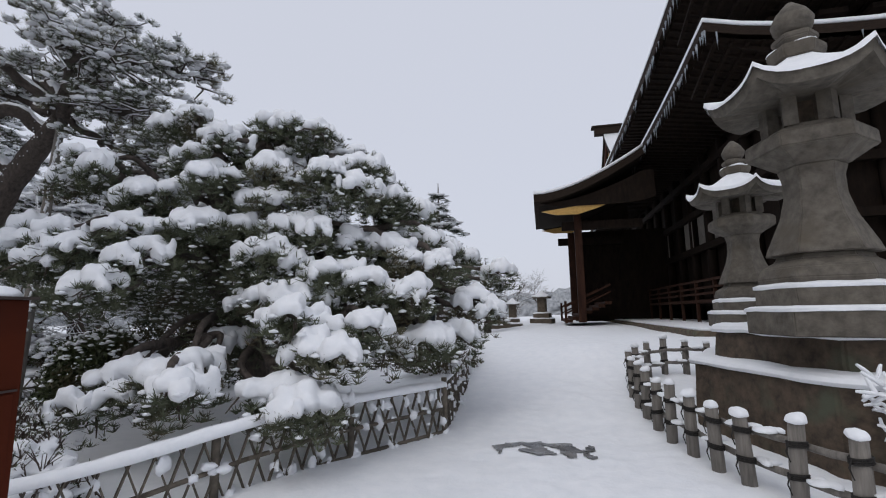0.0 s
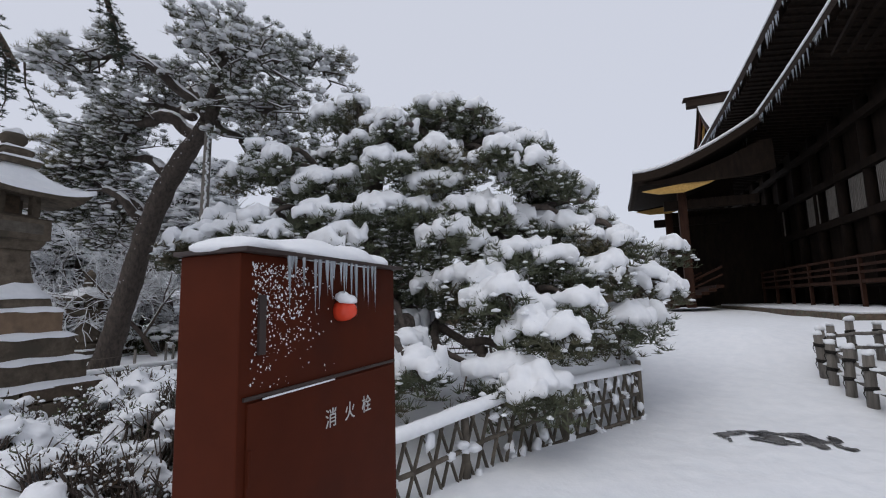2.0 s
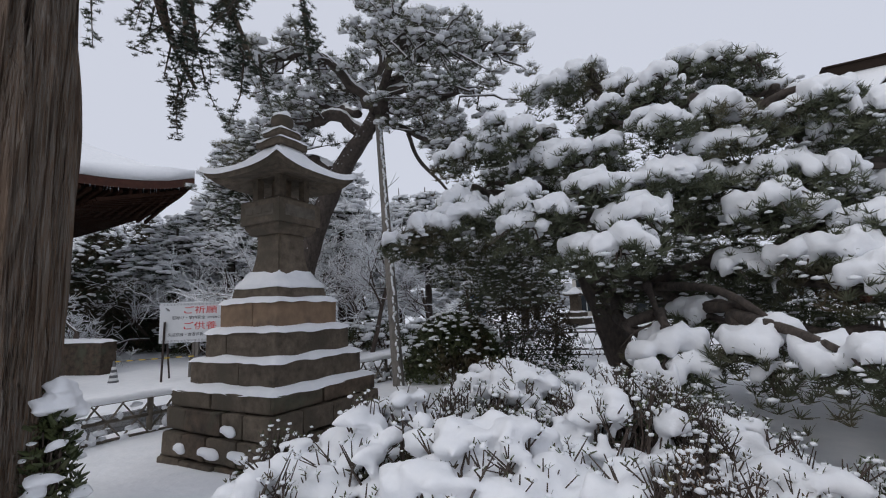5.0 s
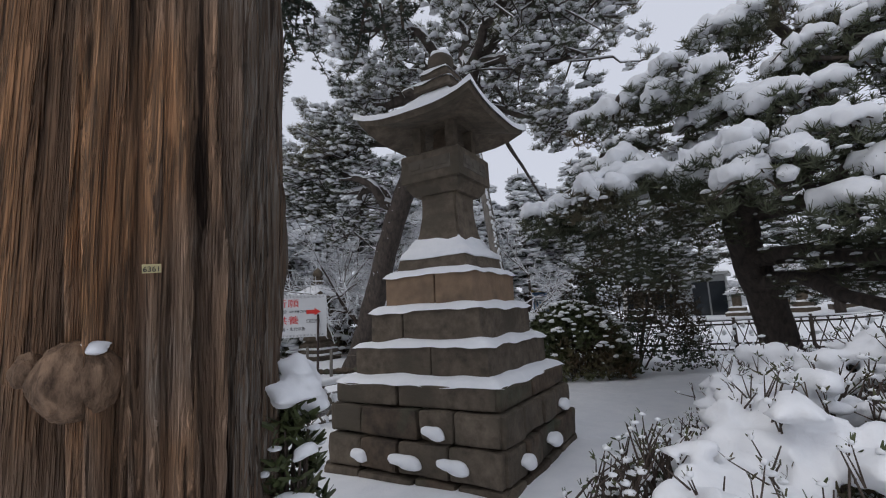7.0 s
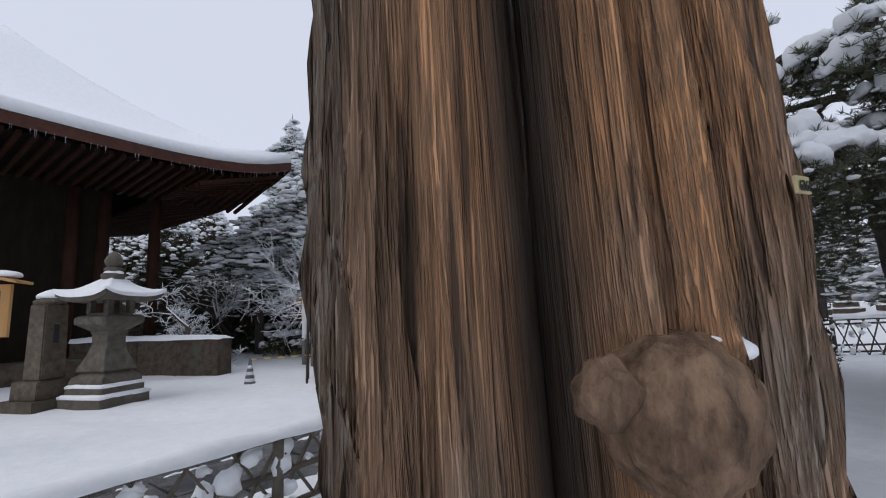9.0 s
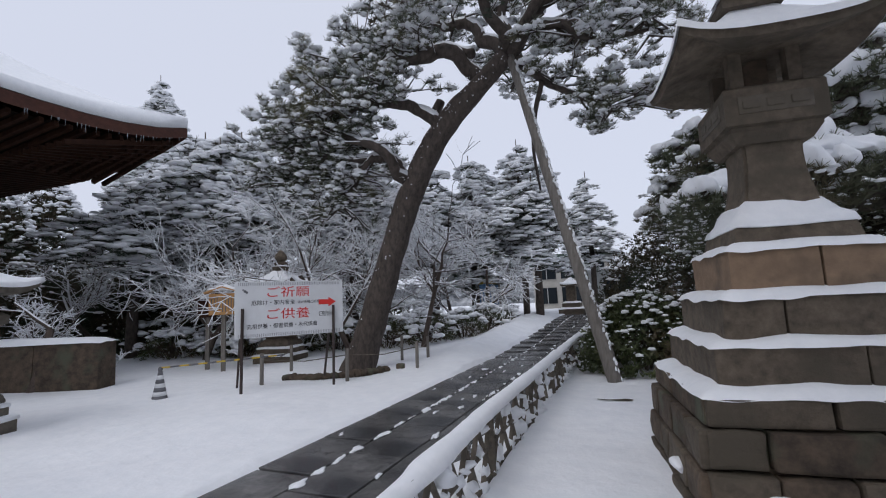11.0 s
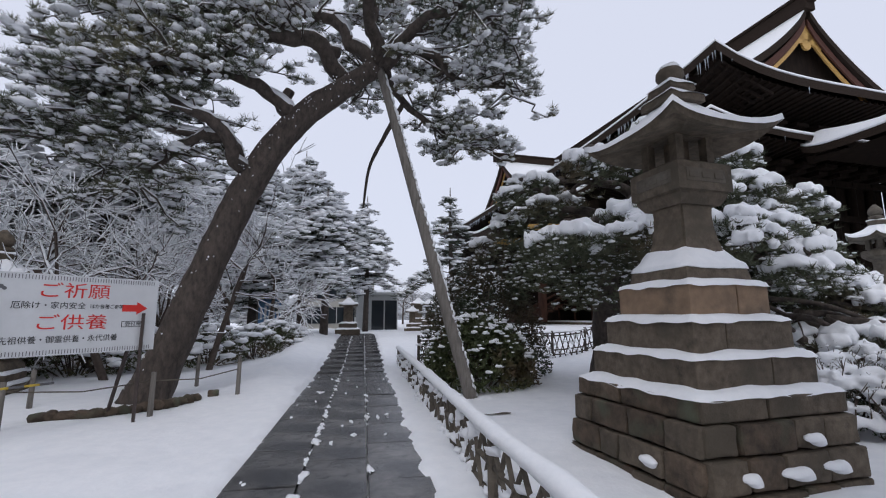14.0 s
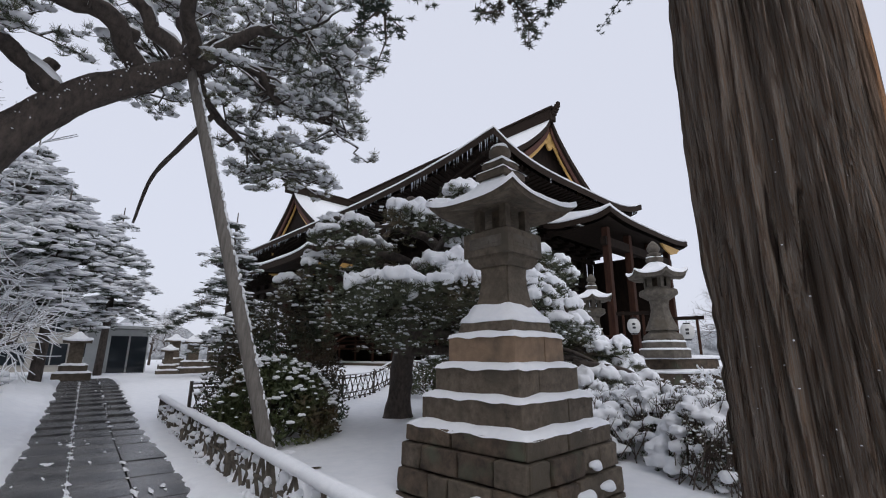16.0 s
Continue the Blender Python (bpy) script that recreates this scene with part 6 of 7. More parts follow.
def garden_pine():
    T = thing("garden_pine", (0, 0, 0), "broad garden pine with layered boughs under thick snow cushions", "tree")
    rng = random.Random(77)
    bm = bmesh.new()
    sp = spline([(-6.45, 10.2, -0.1), (-6.5, 10.1, 0.4), (-6.68, 9.7, 1.4), (-6.85, 9.2, 2.4), (-6.6, 8.8, 3.4), (-6.2, 8.6, 4.2), (-5.6, 8.6, 4.9)], 6)
    tube(bm, sp, lerp_list([0.42, 0.28, 0.25, 0.24, 0.20, 0.14, 0.07], len(sp)), 16, 0.2)
    part("trunk", bm, PINE_BARK, T, "", True)
    twig = bmesh.new()
    anchors, lumps = [], []

    def pad(c, rx, ry, root, h):
        mid = root.lerp(c, 0.55) + Vector((rng.gauss(0, 0.15), rng.gauss(0, 0.15), rng.uniform(-0.15, 0.25)))
        pts = spline([root, mid, c + Vector((0, 0, -0.12))], 5)
        b2 = bmesh.new()
        tube(b2, pts, lerp_list([0.075, 0.045, 0.018], len(pts)), 7, 0.25, c.x)
        part("limb", b2, PINE_BARK, T, "", True)
        for _ in range(6):
            e = c + Vector((rng.gauss(0, rx * 0.5), rng.gauss(0, ry * 0.5), rng.uniform(-0.35, -0.08)))
            tube(twig, [pts[-3], pts[-3].lerp(e, 0.6) + Vector((0, 0, 0.06)), e], [0.02, 0.012, 0.006], 5, cap=False)
        me = merged("snow_pad", pad_lobes(c, rx, ry, rng, h), 0.034, 2, 0.28, 0.6, 2, 0.05, 4.5)
        mesh_part("snow_pad", me, SNOW, T, "", True)
        for _ in range(int(190 * rx * ry / 0.3)):
            a, q = rng.uniform(0, 6.28), math.sqrt(rng.random())
            anchors.append((c.x + rx * 1.14 * q * math.cos(a), c.y + ry * 1.14 * q * math.sin(a), c.z - 0.06 - abs(rng.gauss(0, 0.16)) - 0.10 * q))
        for _ in range(9):
            a, q, r = rng.uniform(0, 6.28), rng.uniform(0.9, 1.25), rng.uniform(0.025, 0.06)
            lumps.append((c.x + rx * q * math.cos(a), c.y + ry * q * math.sin(a), c.z - rng.uniform(0.1, 0.35), r, r, r * 0.6))

    def bough(height, tips, size=0.42, spread=2, h=0.2):
        """A limb from the trunk at a height that fans out into cushions."""
        root = min(sp, key=lambda p: abs(p.z - height))
        mean = sum((Vector(t) for t in tips), Vector()) / len(tips)
        knee = root.lerp(mean, 0.55) + Vector((0, 0, 0.1))
        b2 = bmesh.new()
        pts = spline([root, root.lerp(knee, 0.5) + Vector((rng.gauss(0, 0.1), rng.gauss(0, 0.1), 0.12)), knee], 5)
        tube(b2, pts, lerp_list([0.13, 0.10, 0.08], len(pts)), 9, 0.25, height)
        part("limb", b2, PINE_BARK, T, "", True)
        for t in tips:
            c = Vector(t)
            pad(c, size * rng.uniform(0.85, 1.25), size * rng.uniform(0.75, 1.05), knee, h * rng.uniform(0.85, 1.15))
            for _ in range(spread):
                a, q = rng.uniform(0, 6.28), size * rng.uniform(0.8, 1.25)
                d = c + Vector((q * math.cos(a), q * math.sin(a), rng.uniform(-0.2, 0.06)))
                pad(d, size * rng.uniform(0.45, 0.8), size * rng.uniform(0.45, 0.7), c.lerp(knee, 0.4), h * rng.uniform(0.7, 1.0))
    # low western limbs
    bough(2.6, [(-8.1, 6.3, 2.72), (-8.9, 6.8, 2.7), (-7.65, 6.45, 2.85), (-8.0, 6.9, 3.1), (-9.05, 7.6, 2.75)])
    bough(2.8, [(-7.0, 6.4, 2.9), (-6.65, 6.35, 2.72), (-7.2, 7.6, 3.3)])
    bough(2.5, [(-6.0, 5.95, 2.15), (-6.0, 6.5, 3.0), (-5.1, 6.8, 3.05), (-5.5, 6.4, 2.6)], 0.40)
    # upper western limbs
    bough(3.6, [(-7.5, 7.1, 4.25), (-8.15, 7.5, 4.2), (-7.35, 6.9, 4.0), (-6.75, 7.2, 3.75), (-6.3, 6.95, 3.6)], 0.40)
    bough(3.8, [(-7.6, 9.8, 4.05), (-8.3, 9.3, 4.3), (-7.4, 8.6, 4.6)], 0.40, 1)
    bough(3.2, [(-8.9, 9.6, 3.5), (-9.0, 9.2, 4.0), (-8.3, 10.2, 4.6), (-9.3, 10.3, 3.1), (-8.7, 8.4, 3.6)], 0.30, 1, 0.13)
    # top
    bough(4.6, [(-6.8, 7.65, 5.0), (-6.4, 7.8, 5.15), (-5.6, 7.9, 4.75), (-5.9, 7.4, 4.3), (-5.4, 7.2, 3.9)], 0.38)
    bough(4.8, [(-4.3, 8.5, 4.85), (-4.8, 8.2, 4.3), (-4.6, 7.55, 4.0), (-4.55, 7.5, 3.5), (-5.1, 9.2, 5.0), (-4.9, 8.0, 4.95), (-5.3, 7.5, 4.45)], 0.42)
    bough(4.4, [(-3.5, 8.2, 4.15), (-3.9, 8.9, 4.6), (-3.1, 8.9, 3.7), (-3.7, 9.8, 4.3), (-3.2, 7.9, 3.6), (-2.9, 9.3, 3.6), (-3.8, 7.7, 3.8)], 0.40)
    # eastern limbs reaching over the fence
    bough(3.2, [(-3.3, 8.3, 2.9), (-2.6, 8.95, 3.0), (-3.9, 7.5, 3.05), (-4.8, 7.3, 3.05), (-2.9, 8.1, 2.75), (-4.2, 7.0, 2.6)], 0.40)
    bough(2.6, [(-2.45, 7.7, 2.05), (-1.75, 9.05, 2.0), (-3.4, 7.1, 2.3), (-2.2, 8.4, 2.5), (-2.9, 7.3, 2.2), (-3.7, 6.8, 2.0)], 0.40)
    bough(2.6, [(-1.34, 9.6, 2.5)], 0.30, 1)
    bough(1.9, [(-3.0, 6.3, 1.42), (-2.6, 6.9, 1.6), (-3.5, 6.5, 1.75), (-2.1, 7.6, 1.4), (-1.9, 8.5, 1.45)], 0.38)
    bough(1.6, [(-2.95, 5.9, 0.86), (-3.3, 6.1, 0.95)], 0.40, 1)
    # limbs hanging low over the south side
    bough(1.9, [(-5.25, 6.0, 1.12), (-4.45, 6.05, 1.2), (-4.1, 5.6, 1.05), (-5.05, 7.4, 1.42), (-4.55, 7.15, 1.95)], 0.34)
    bough(1.6, [(-5.4, 5.45, 0.86)], 0.22, 1)
    # the far side
    bough(3.4, [(-5.0, 11.4, 3.4), (-3.6, 11.0, 3.2), (-6.2, 11.6, 3.2), (-2.6, 10.4, 3.0)], 0.5)
    # inner foliage: a dome on the east, a hanging curtain on the west
    for _ in range(8800):
        u = Vector((rng.gauss(0, 1), rng.gauss(0, 1), rng.gauss(0, 1))).normalized() * rng.uniform(0.4, 0.97)
        if rng.random() < 0.62:
            x, y, z = -4.5 + 2.5 * u.x, 8.7 + 2.4 * u.y, 2.2 + 1.9 * u.z
            if z < 0.95 + 0.3 * (x < -5):
                continue
        else:
            x, y, z = -8.1 + 1.55 * u.x, 8.5 + 2.1 * u.y, 2.7 + 1.4 * u.z
            if z < 1.45 or (x > -7.3 and z < 2.1) or (y < 8.4 and z > 2.75):
                continue
        if noise.noise(Vector((x * 1.3, y * 1.3, z * 1.6))) < -0.02:
            continue
        anchors.append((x, y, z))
        if rng.random() < 0.42:
            r = rng.uniform(0.015, 0.05)
            lumps.append((x, y, z + 0.04, r * rng.uniform(0.8, 1.6), r * rng.uniform(0.8, 1.6), r * 0.7))
    part("twig_work", twig, TWIG, T, "", True)["kind"] = "stuff"
    mesh_part("crown", needles("crown", anchors, 0.115, 13, 0.013, rng, 0.1), NEEDLE, T, "dark green needles")["kind"] = "stuff"
    mesh_part("snow_dusting", blobs("snow_dusting", lumps, 1, 0.2), SNOW, T, "small tufts of snow", True)["kind"] = "stuff"


garden_pine()


def tufted(T, limbs, rng, length=0.15, count=18, width=0.010, material=None, sub=3, reach=0.9, snow=0.5, bark=None):
    """Gnarled limbs of an old pine; crooked side branches carry flat plates of needle tufts that hold snow."""
    material, bark = material or NEEDLE, bark or PINE_BARK
    anchors, lumps = [], []
    twigs, ridge = bmesh.new(), bmesh.new()

    def plate(c, R):
        for _ in range(int(7.5 * R / 0.3)):
            a, q = rng.uniform(0, 6.28), R * math.sqrt(rng.random())
            p = c + Vector((q * math.cos(a), q * math.sin(a), rng.gauss(0.02, 0.05)))
            tube(twigs, [c, p], [0.007, 0.004], 3, cap=False)
            for _ in range(2):
                anchors.append(p + Vector((rng.gauss(0, 0.04), rng.gauss(0, 0.04), rng.gauss(0, 0.03))))
            if rng.random() < snow:
                r = rng.uniform(0.025, 0.12)
                lumps.append((p.x, p.y, p.z + 0.025, r * rng.uniform(0.8, 1.6), r * rng.uniform(0.8, 1.6), r * rng.uniform(0.4, 0.7)))
    for k, (pts, r0, r1) in enumerate(limbs):
        sp = spline(pts, 8)
        sp = [p + (noise.noise_vector(p * 1.2 + Vector((k, 0, 0))) * 0.26 + noise.noise_vector(p * 3.1) * 0.07 if 0 < i < len(sp) - 1 else Vector()) for i, p in enumerate(sp)]
        rad = lerp_list([r0 * 1.2, (r0 + r1) * 0.65, r1 * 1.2], len(sp))
        bm = bmesh.new()
        tube(bm, sp, rad, 9, 0.25, k)
        part("limb", bm, bark, T, "", True)
        snow_ridge(ridge, sp, rad, k)
        for i, p in enumerate(sp):
            if i < len(sp) * 0.28:
                continue
            d = (sp[min(i + 1, len(sp) - 1)] - sp[i - 1]).normalized()
            for _ in range(sub):
                v = Vector((rng.gauss(0, 1), rng.gauss(0, 1), rng.gauss(0.12, 0.38))) + d * 0.6
                v = v.normalized() * rng.uniform(0.4, 1.0) * reach
                bend = Vector((rng.gauss(0, 0.1), rng.gauss(0, 0.1), rng.uniform(-0.12, 0.08)))
                q = [p, p + v * 0.35 + bend, p + v * 0.7 - bend * 0.6, p + v]
                rr = [rad[i] * 0.4 + 0.006, 0.02, 0.014, 0.008]
                tube(twigs, q, rr, 5, 0.2, cap=False)
                tube(ridge, [e + Vector((0, 0, 0.014 + 0.5 * w)) for e, w in zip(q, rr)], [0.02, 0.02, 0.016, 0.008], 5, 0.3, cap=False)
                plate(q[3], rng.uniform(0.2, 0.36))
                if rng.random() < 0.6:
                    e = q[2] + Vector((rng.gauss(0, 0.22), rng.gauss(0, 0.22), rng.uniform(-0.08, 0.14)))
                    tube(twigs, [q[2], e], [0.012, 0.007], 4, cap=False)
                    plate(e, rng.uniform(0.14, 0.28))
        plate(sp[-1], 0.35)
    part("twig_work", twigs, bark, T, "", True)["kind"] = "stuff"
    part("snow_coating", ridge, SNOW, T, "snow lying along the limbs", True)["kind"] = "stuff"
    mesh_part("crown", needles("crown", anchors, length, count, width, rng, 0.35), material, T, "grey-green needle tufts")["kind"] = "stuff"
    if lumps:
        mesh_part("snow_dusting", blobs("snow_dusting", lumps, 1, 0.3), SNOW, T, "snow on the needle tufts", True)["kind"] = "stuff"


def leaning_pine():
    T = thing("leaning_pine", (0, 0, 0), "old leaning grey-barked pine with wide crown dusted with snow", "tree")
    rng = random.Random(51)
    sp = spline([(-15.62, 9.45, -0.1), (-15.35, 9.48, 0.6), (-14.8, 9.52, 2.2), (-14.2, 9.56, 3.8), (-13.6, 9.58, 4.9), (-13.05, 9.58, 5.55), (-12.4, 9.5, 6.05), (-11.85, 9.42, 6.5)], 8)
    bm = bmesh.new()
    tube(bm, sp, lerp_list([0.40, 0.31, 0.28, 0.27, 0.26, 0.25, 0.21, 0.18], len(sp)), 18, 0.16)
    part("trunk", bm, PINE_BARK, T, "", True)
    # ragged bark snow on the windward side
    lob = []
    for _ in range(160):
        p = rng.choice(sp)
        lob.append((p.x + rng.uniform(-0.3, 0.1), p.y - 0.25 + rng.uniform(-0.04, 0.04), p.z + rng.uniform(-0.2, 0.2), rng.uniform(0.005, 0.018), 0.012, rng.uniform(0.006, 0.03)))
    mesh_part("snow_spatter", blobs("snow_spatter", lob, 1), SNOW, T, "snow specks in the bark", True)["kind"] = "stuff"
    bm = bmesh.new()
    pts = spline([(-13.1, 9.6, 5.5), (-13.45, 9.9, 5.5), (-13.75, 10.1, 5.75), (-13.6, 10.2, 6.15)], 5)
    tube(bm, pts, lerp_list([0.17, 0.15, 0.13, 0.11], len(pts)), 10, 0.2)
    part("stub", bm, PINE_BARK, T, "sawn-off branch stub", True)
    f = (-11.85, 9.42, 6.5)
    limbs = [
        ([f, (-11.0, 9.3, 6.95), (-10.0, 9.2, 6.5), (-8.9, 9.2, 6.05)], 0.12, 0.02),
        ([f, (-11.1, 9.6, 7.5), (-9.9, 9.9, 7.9), (-8.7, 10.2, 7.4)], 0.12, 0.02),
        ([f, (-11.9, 9.7, 7.6), (-12.1, 10.0, 8.7), (-11.6, 10.2, 9.4)], 0.12, 0.03),
        ([(-12.3, 9.5, 6.1), (-12.9, 9.3, 6.75), (-14.2, 9.0, 6.7), (-15.6, 8.7, 6.3), (-16.9, 8.5, 5.7)], 0.15, 0.03),
        ([f, (-12.8, 9.8, 7.6), (-14.5, 10.2, 8.0), (-16.4, 10.4, 7.5)], 0.13, 0.025),
        ([(-14.1, 9.56, 4.0), (-14.8, 9.3, 4.6), (-15.9, 9.1, 4.7), (-17.0, 9.1, 4.2)], 0.10, 0.02),
        ([(-11.7, 9.5, 6.5), (-11.1, 9.9, 5.9), (-10.3, 10.2, 5.4), (-9.2, 10.3, 5.3)], 0.08, 0.02),
        ([f, (-12.0, 8.4, 7.3), (-12.6, 7.5, 7.5), (-13.3, 6.9, 7.0)], 0.11, 0.02),
        ([f, (-11.9, 10.9, 7.4), (-12.2, 12.4, 7.3)], 0.10, 0.02),
        ([(-12.6, 9.6, 6.8), (-13.9, 9.9, 7.4), (-15.2, 9.6, 7.4), (-16.6, 9.3, 6.9)], 0.10, 0.02),
        ([f, (-10.9, 8.7, 7.3), (-10.0, 8.4, 7.4), (-9.2, 8.6, 7.0)], 0.10, 0.02),
        ([(-14.0, 9.3, 6.8), (-14.9, 8.7, 5.9), (-15.9, 8.4, 5.3)], 0.07, 0.02),
        ([(-14.2, 9.5, 4.1), (-14.9, 9.0, 4.9), (-15.9, 8.8, 5.4), (-16.9, 8.8, 5.2)], 0.11, 0.02),
        ([(-13.4, 9.6, 5.2), (-14.3, 9.3, 5.8), (-15.5, 9.0, 5.8), (-16.8, 9.2, 5.3)], 0.12, 0.02),
        ([(-14.9, 9.2, 4.7), (-15.6, 9.8, 4.2), (-16.6, 10.0, 3.7)], 0.06, 0.02),
        ([(-15.5, 9.1, 5.9), (-16.6, 8.9, 5.0), (-17.6, 9.0, 4.4)], 0.07, 0.02),
    ]
    tufted(T, limbs, rng, material=NEEDLE_GREY, sub=2, reach=1.05, snow=0.9)
    hang = spline([(-11.2, 9.9, 6.0), (-11.5, 10.8, 5.6), (-11.75, 12.4, 5.3), (-11.8, 13.9, 4.6)], 6)
    bm = bmesh.new()
    tube(bm, hang, lerp_list([0.06, 0.05, 0.03], len(hang)), 8, 0.2)
    part("limb", bm, PINE_BARK, T, "", True)
    # timber prop under the fork
    P = thing("timber_prop", (-10.25, 8.05, -0.1), "long grey timber pole propping up the leaning pine", "prop")
    a, b = Vector((0, 0, -0.05)), Vector((-1.52, 1.35, 6.55))
    bm = bmesh.new()
    pts = [a.lerp(b, t) for t in np.linspace(0, 1, 12)]
    tube(bm, pts, lerp_list([0.115, 0.10, 0.085], 12), 14, 0.05)
    part("pole", bm, POLE, P, "", True)
    lob = [(*(a.lerp(b, t) + Vector((0.075 + rng.uniform(-0.02, 0.02), -0.05 + rng.uniform(-0.03, 0.03), 0))), 0.03, 0.03, rng.uniform(0.03, 0.09)) for t in np.linspace(0.02, 0.97, 150)]
    mesh_part("snow_streak", blobs("snow_streak", lob, 1), SNOW, P, "snow plastered along one side", True)
    me = merged("snow_heap", [(0.1, -0.1, 0.05, 0.28, 0.22, 0.14), (-0.1, 0, 0.05, 0.2, 0.2, 0.1)], 0.03)
    mesh_part("snow_heap", me, SNOW, P, "snow at the foot", True)


leaning_pine()


def conifer(at, h, r, rng, label, dense=0.85, trunk_r=0.16, bare=0.25, group="snowy conifers", snow=0.95):
    """A tall conifer with whorls of drooping snow-laden boughs."""
    T = thing("conifer", at, label, "tree", group)
    bm = bmesh.new()
    tube(bm, [(0, 0, -0.1), (0.05, 0, h * 0.35), (0, 0.05, h * 0.7), (0, 0, h)], [trunk_r * 1.2, trunk_r, trunk_r * 0.5, 0.02], 10, 0.15)
    part("trunk", bm, PINE_BARK, T, "", True)
    anchors, lumps = [], []
    br = bmesh.new()
    levels = int(h * 1.9 * dense)
    ph = rng.uniform(0, 50)
    for k in range(levels):
        z = h * (bare + (0.985 - bare) * k / levels)
        R = r * (1 - (k / levels) ** 3.2) * (0.62 + 0.38 * min(1, 4 * k / levels)) * rng.uniform(0.6, 1.15) + 0.2
        m = max(4, int(7 * R / r + 4))
        for j in range(m):
            a = rng.uniform(0, 6.28)
            d = Vector((math.cos(a), math.sin(a), 0))
            # whole sides and storeys of the crown are thin or missing
            full = noise.noise(Vector((d.x * 1.1, d.y * 1.1, z * 0.75 + ph)))
            if full < -0.16:
                continue
            L = R * rng.uniform(0.55, 1.0) * (1 + 1.1 * full)
            pts = [Vector((0, 0, z)), d * L * 0.5 + Vector((0, 0, z + 0.10 * L)), d * L + Vector((0, 0, z - 0.22 * L))]
            tube(br, pts, [0.035, 0.022, 0.008], 4, cap=False)
            for t in np.linspace(0.25, 1.05, max(3, int(L / 0.16))):
                q = pts[0].lerp(pts[1], 2 * t) if t < 0.5 else pts[1].lerp(pts[2], 2 * t - 1)
                s = d.cross(Vector((0, 0, 1)))
                for _ in range(3):
                    w = q + s * rng.gauss(0, 0.16 * L * (1.1 - 0.5 * t) + 0.05) + Vector((0, 0, rng.gauss(-0.05, 0.06)))
                    anchors.append(w)
                    if rng.random() < snow * 0.8:
                        e = rng.uniform(0.08, 0.25)
                        lumps.append((w.x, w.y, w.z + 0.08, e * rng.uniform(0.8, 1.7), e * rng.uniform(0.8, 1.7), e * 0.45))
    part("branch_work", br, TWIG, T)["kind"] = "stuff"
    mesh_part("crown", needles("crown", anchors, 0.24, 8, 0.03, rng, 0.0, 0.2), NEEDLE_DARK, T, "dark needles")["kind"] = "stuff"
    mesh_part("snow_load", blobs("snow_load", lumps, 1, 0.25), SNOW, T, "snow on the boughs", True)["kind"] = "stuff"
    return T


def bare_tree(at, h, spread, rng, label, trunk_r=0.1, lean=(0, 0), depth=4, group="bare snowy trees", snow=1.0, kids=4):
    """A leafless tree with snow lying along every branch."""
    T = thing("bare_tree", at, label, "tree", group)
    wood, white = bmesh.new(), bmesh.new()

    def grow(p, d, L, r, k):
        n = 3
        pts = [p]
        for i in range(n):
            d = (d + Vector((rng.gauss(0, 0.16), rng.gauss(0, 0.16), rng.gauss(0.02, 0.10)))).normalized()
            pts.append(pts[-1] + d * (L / n))
        rad = lerp_list([r, r * 0.62], n + 1)
        tube(wood, pts, rad, 6 if k > 2 else 4, 0.15, cap=False)
        if snow and abs(d.z) < 0.93:
            w = max(0.011, min(0.036, r * 0.8)) * snow
            tube(white, [q + Vector((0, 0, rr * 0.6 + 0.008)) for q, rr in zip(pts, rad)], [w, w * 1.1, w, w * 0.7], 5, 0.3, cap=False)
        if k == 0:
            return
        for _ in range(kids if k > 1 else kids + 3):
            a = rng.uniform(0, 6.28)
            side = d.orthogonal().normalized()
            side = side * math.cos(a) + d.cross(side) * math.sin(a)
            nd = (d * rng.uniform(0.45, 0.9) + side * spread * rng.uniform(0.6, 1.1)).normalized()
            s = rng.randint(1, n)
            grow(pts[s], nd, L * rng.uniform(0.55, 0.8), rad[s] * 0.6, k - 1)
    base = Vector((0, 0, -0.1))
    grow(base, Vector((lean[0], lean[1], 1)).normalized(), h * 0.38, trunk_r, depth)
    part("trunk", wood, TWIG, T, "", True)
    part("snow_coating", white, SNOW, T, "snow lying along every branch", True)
    return T


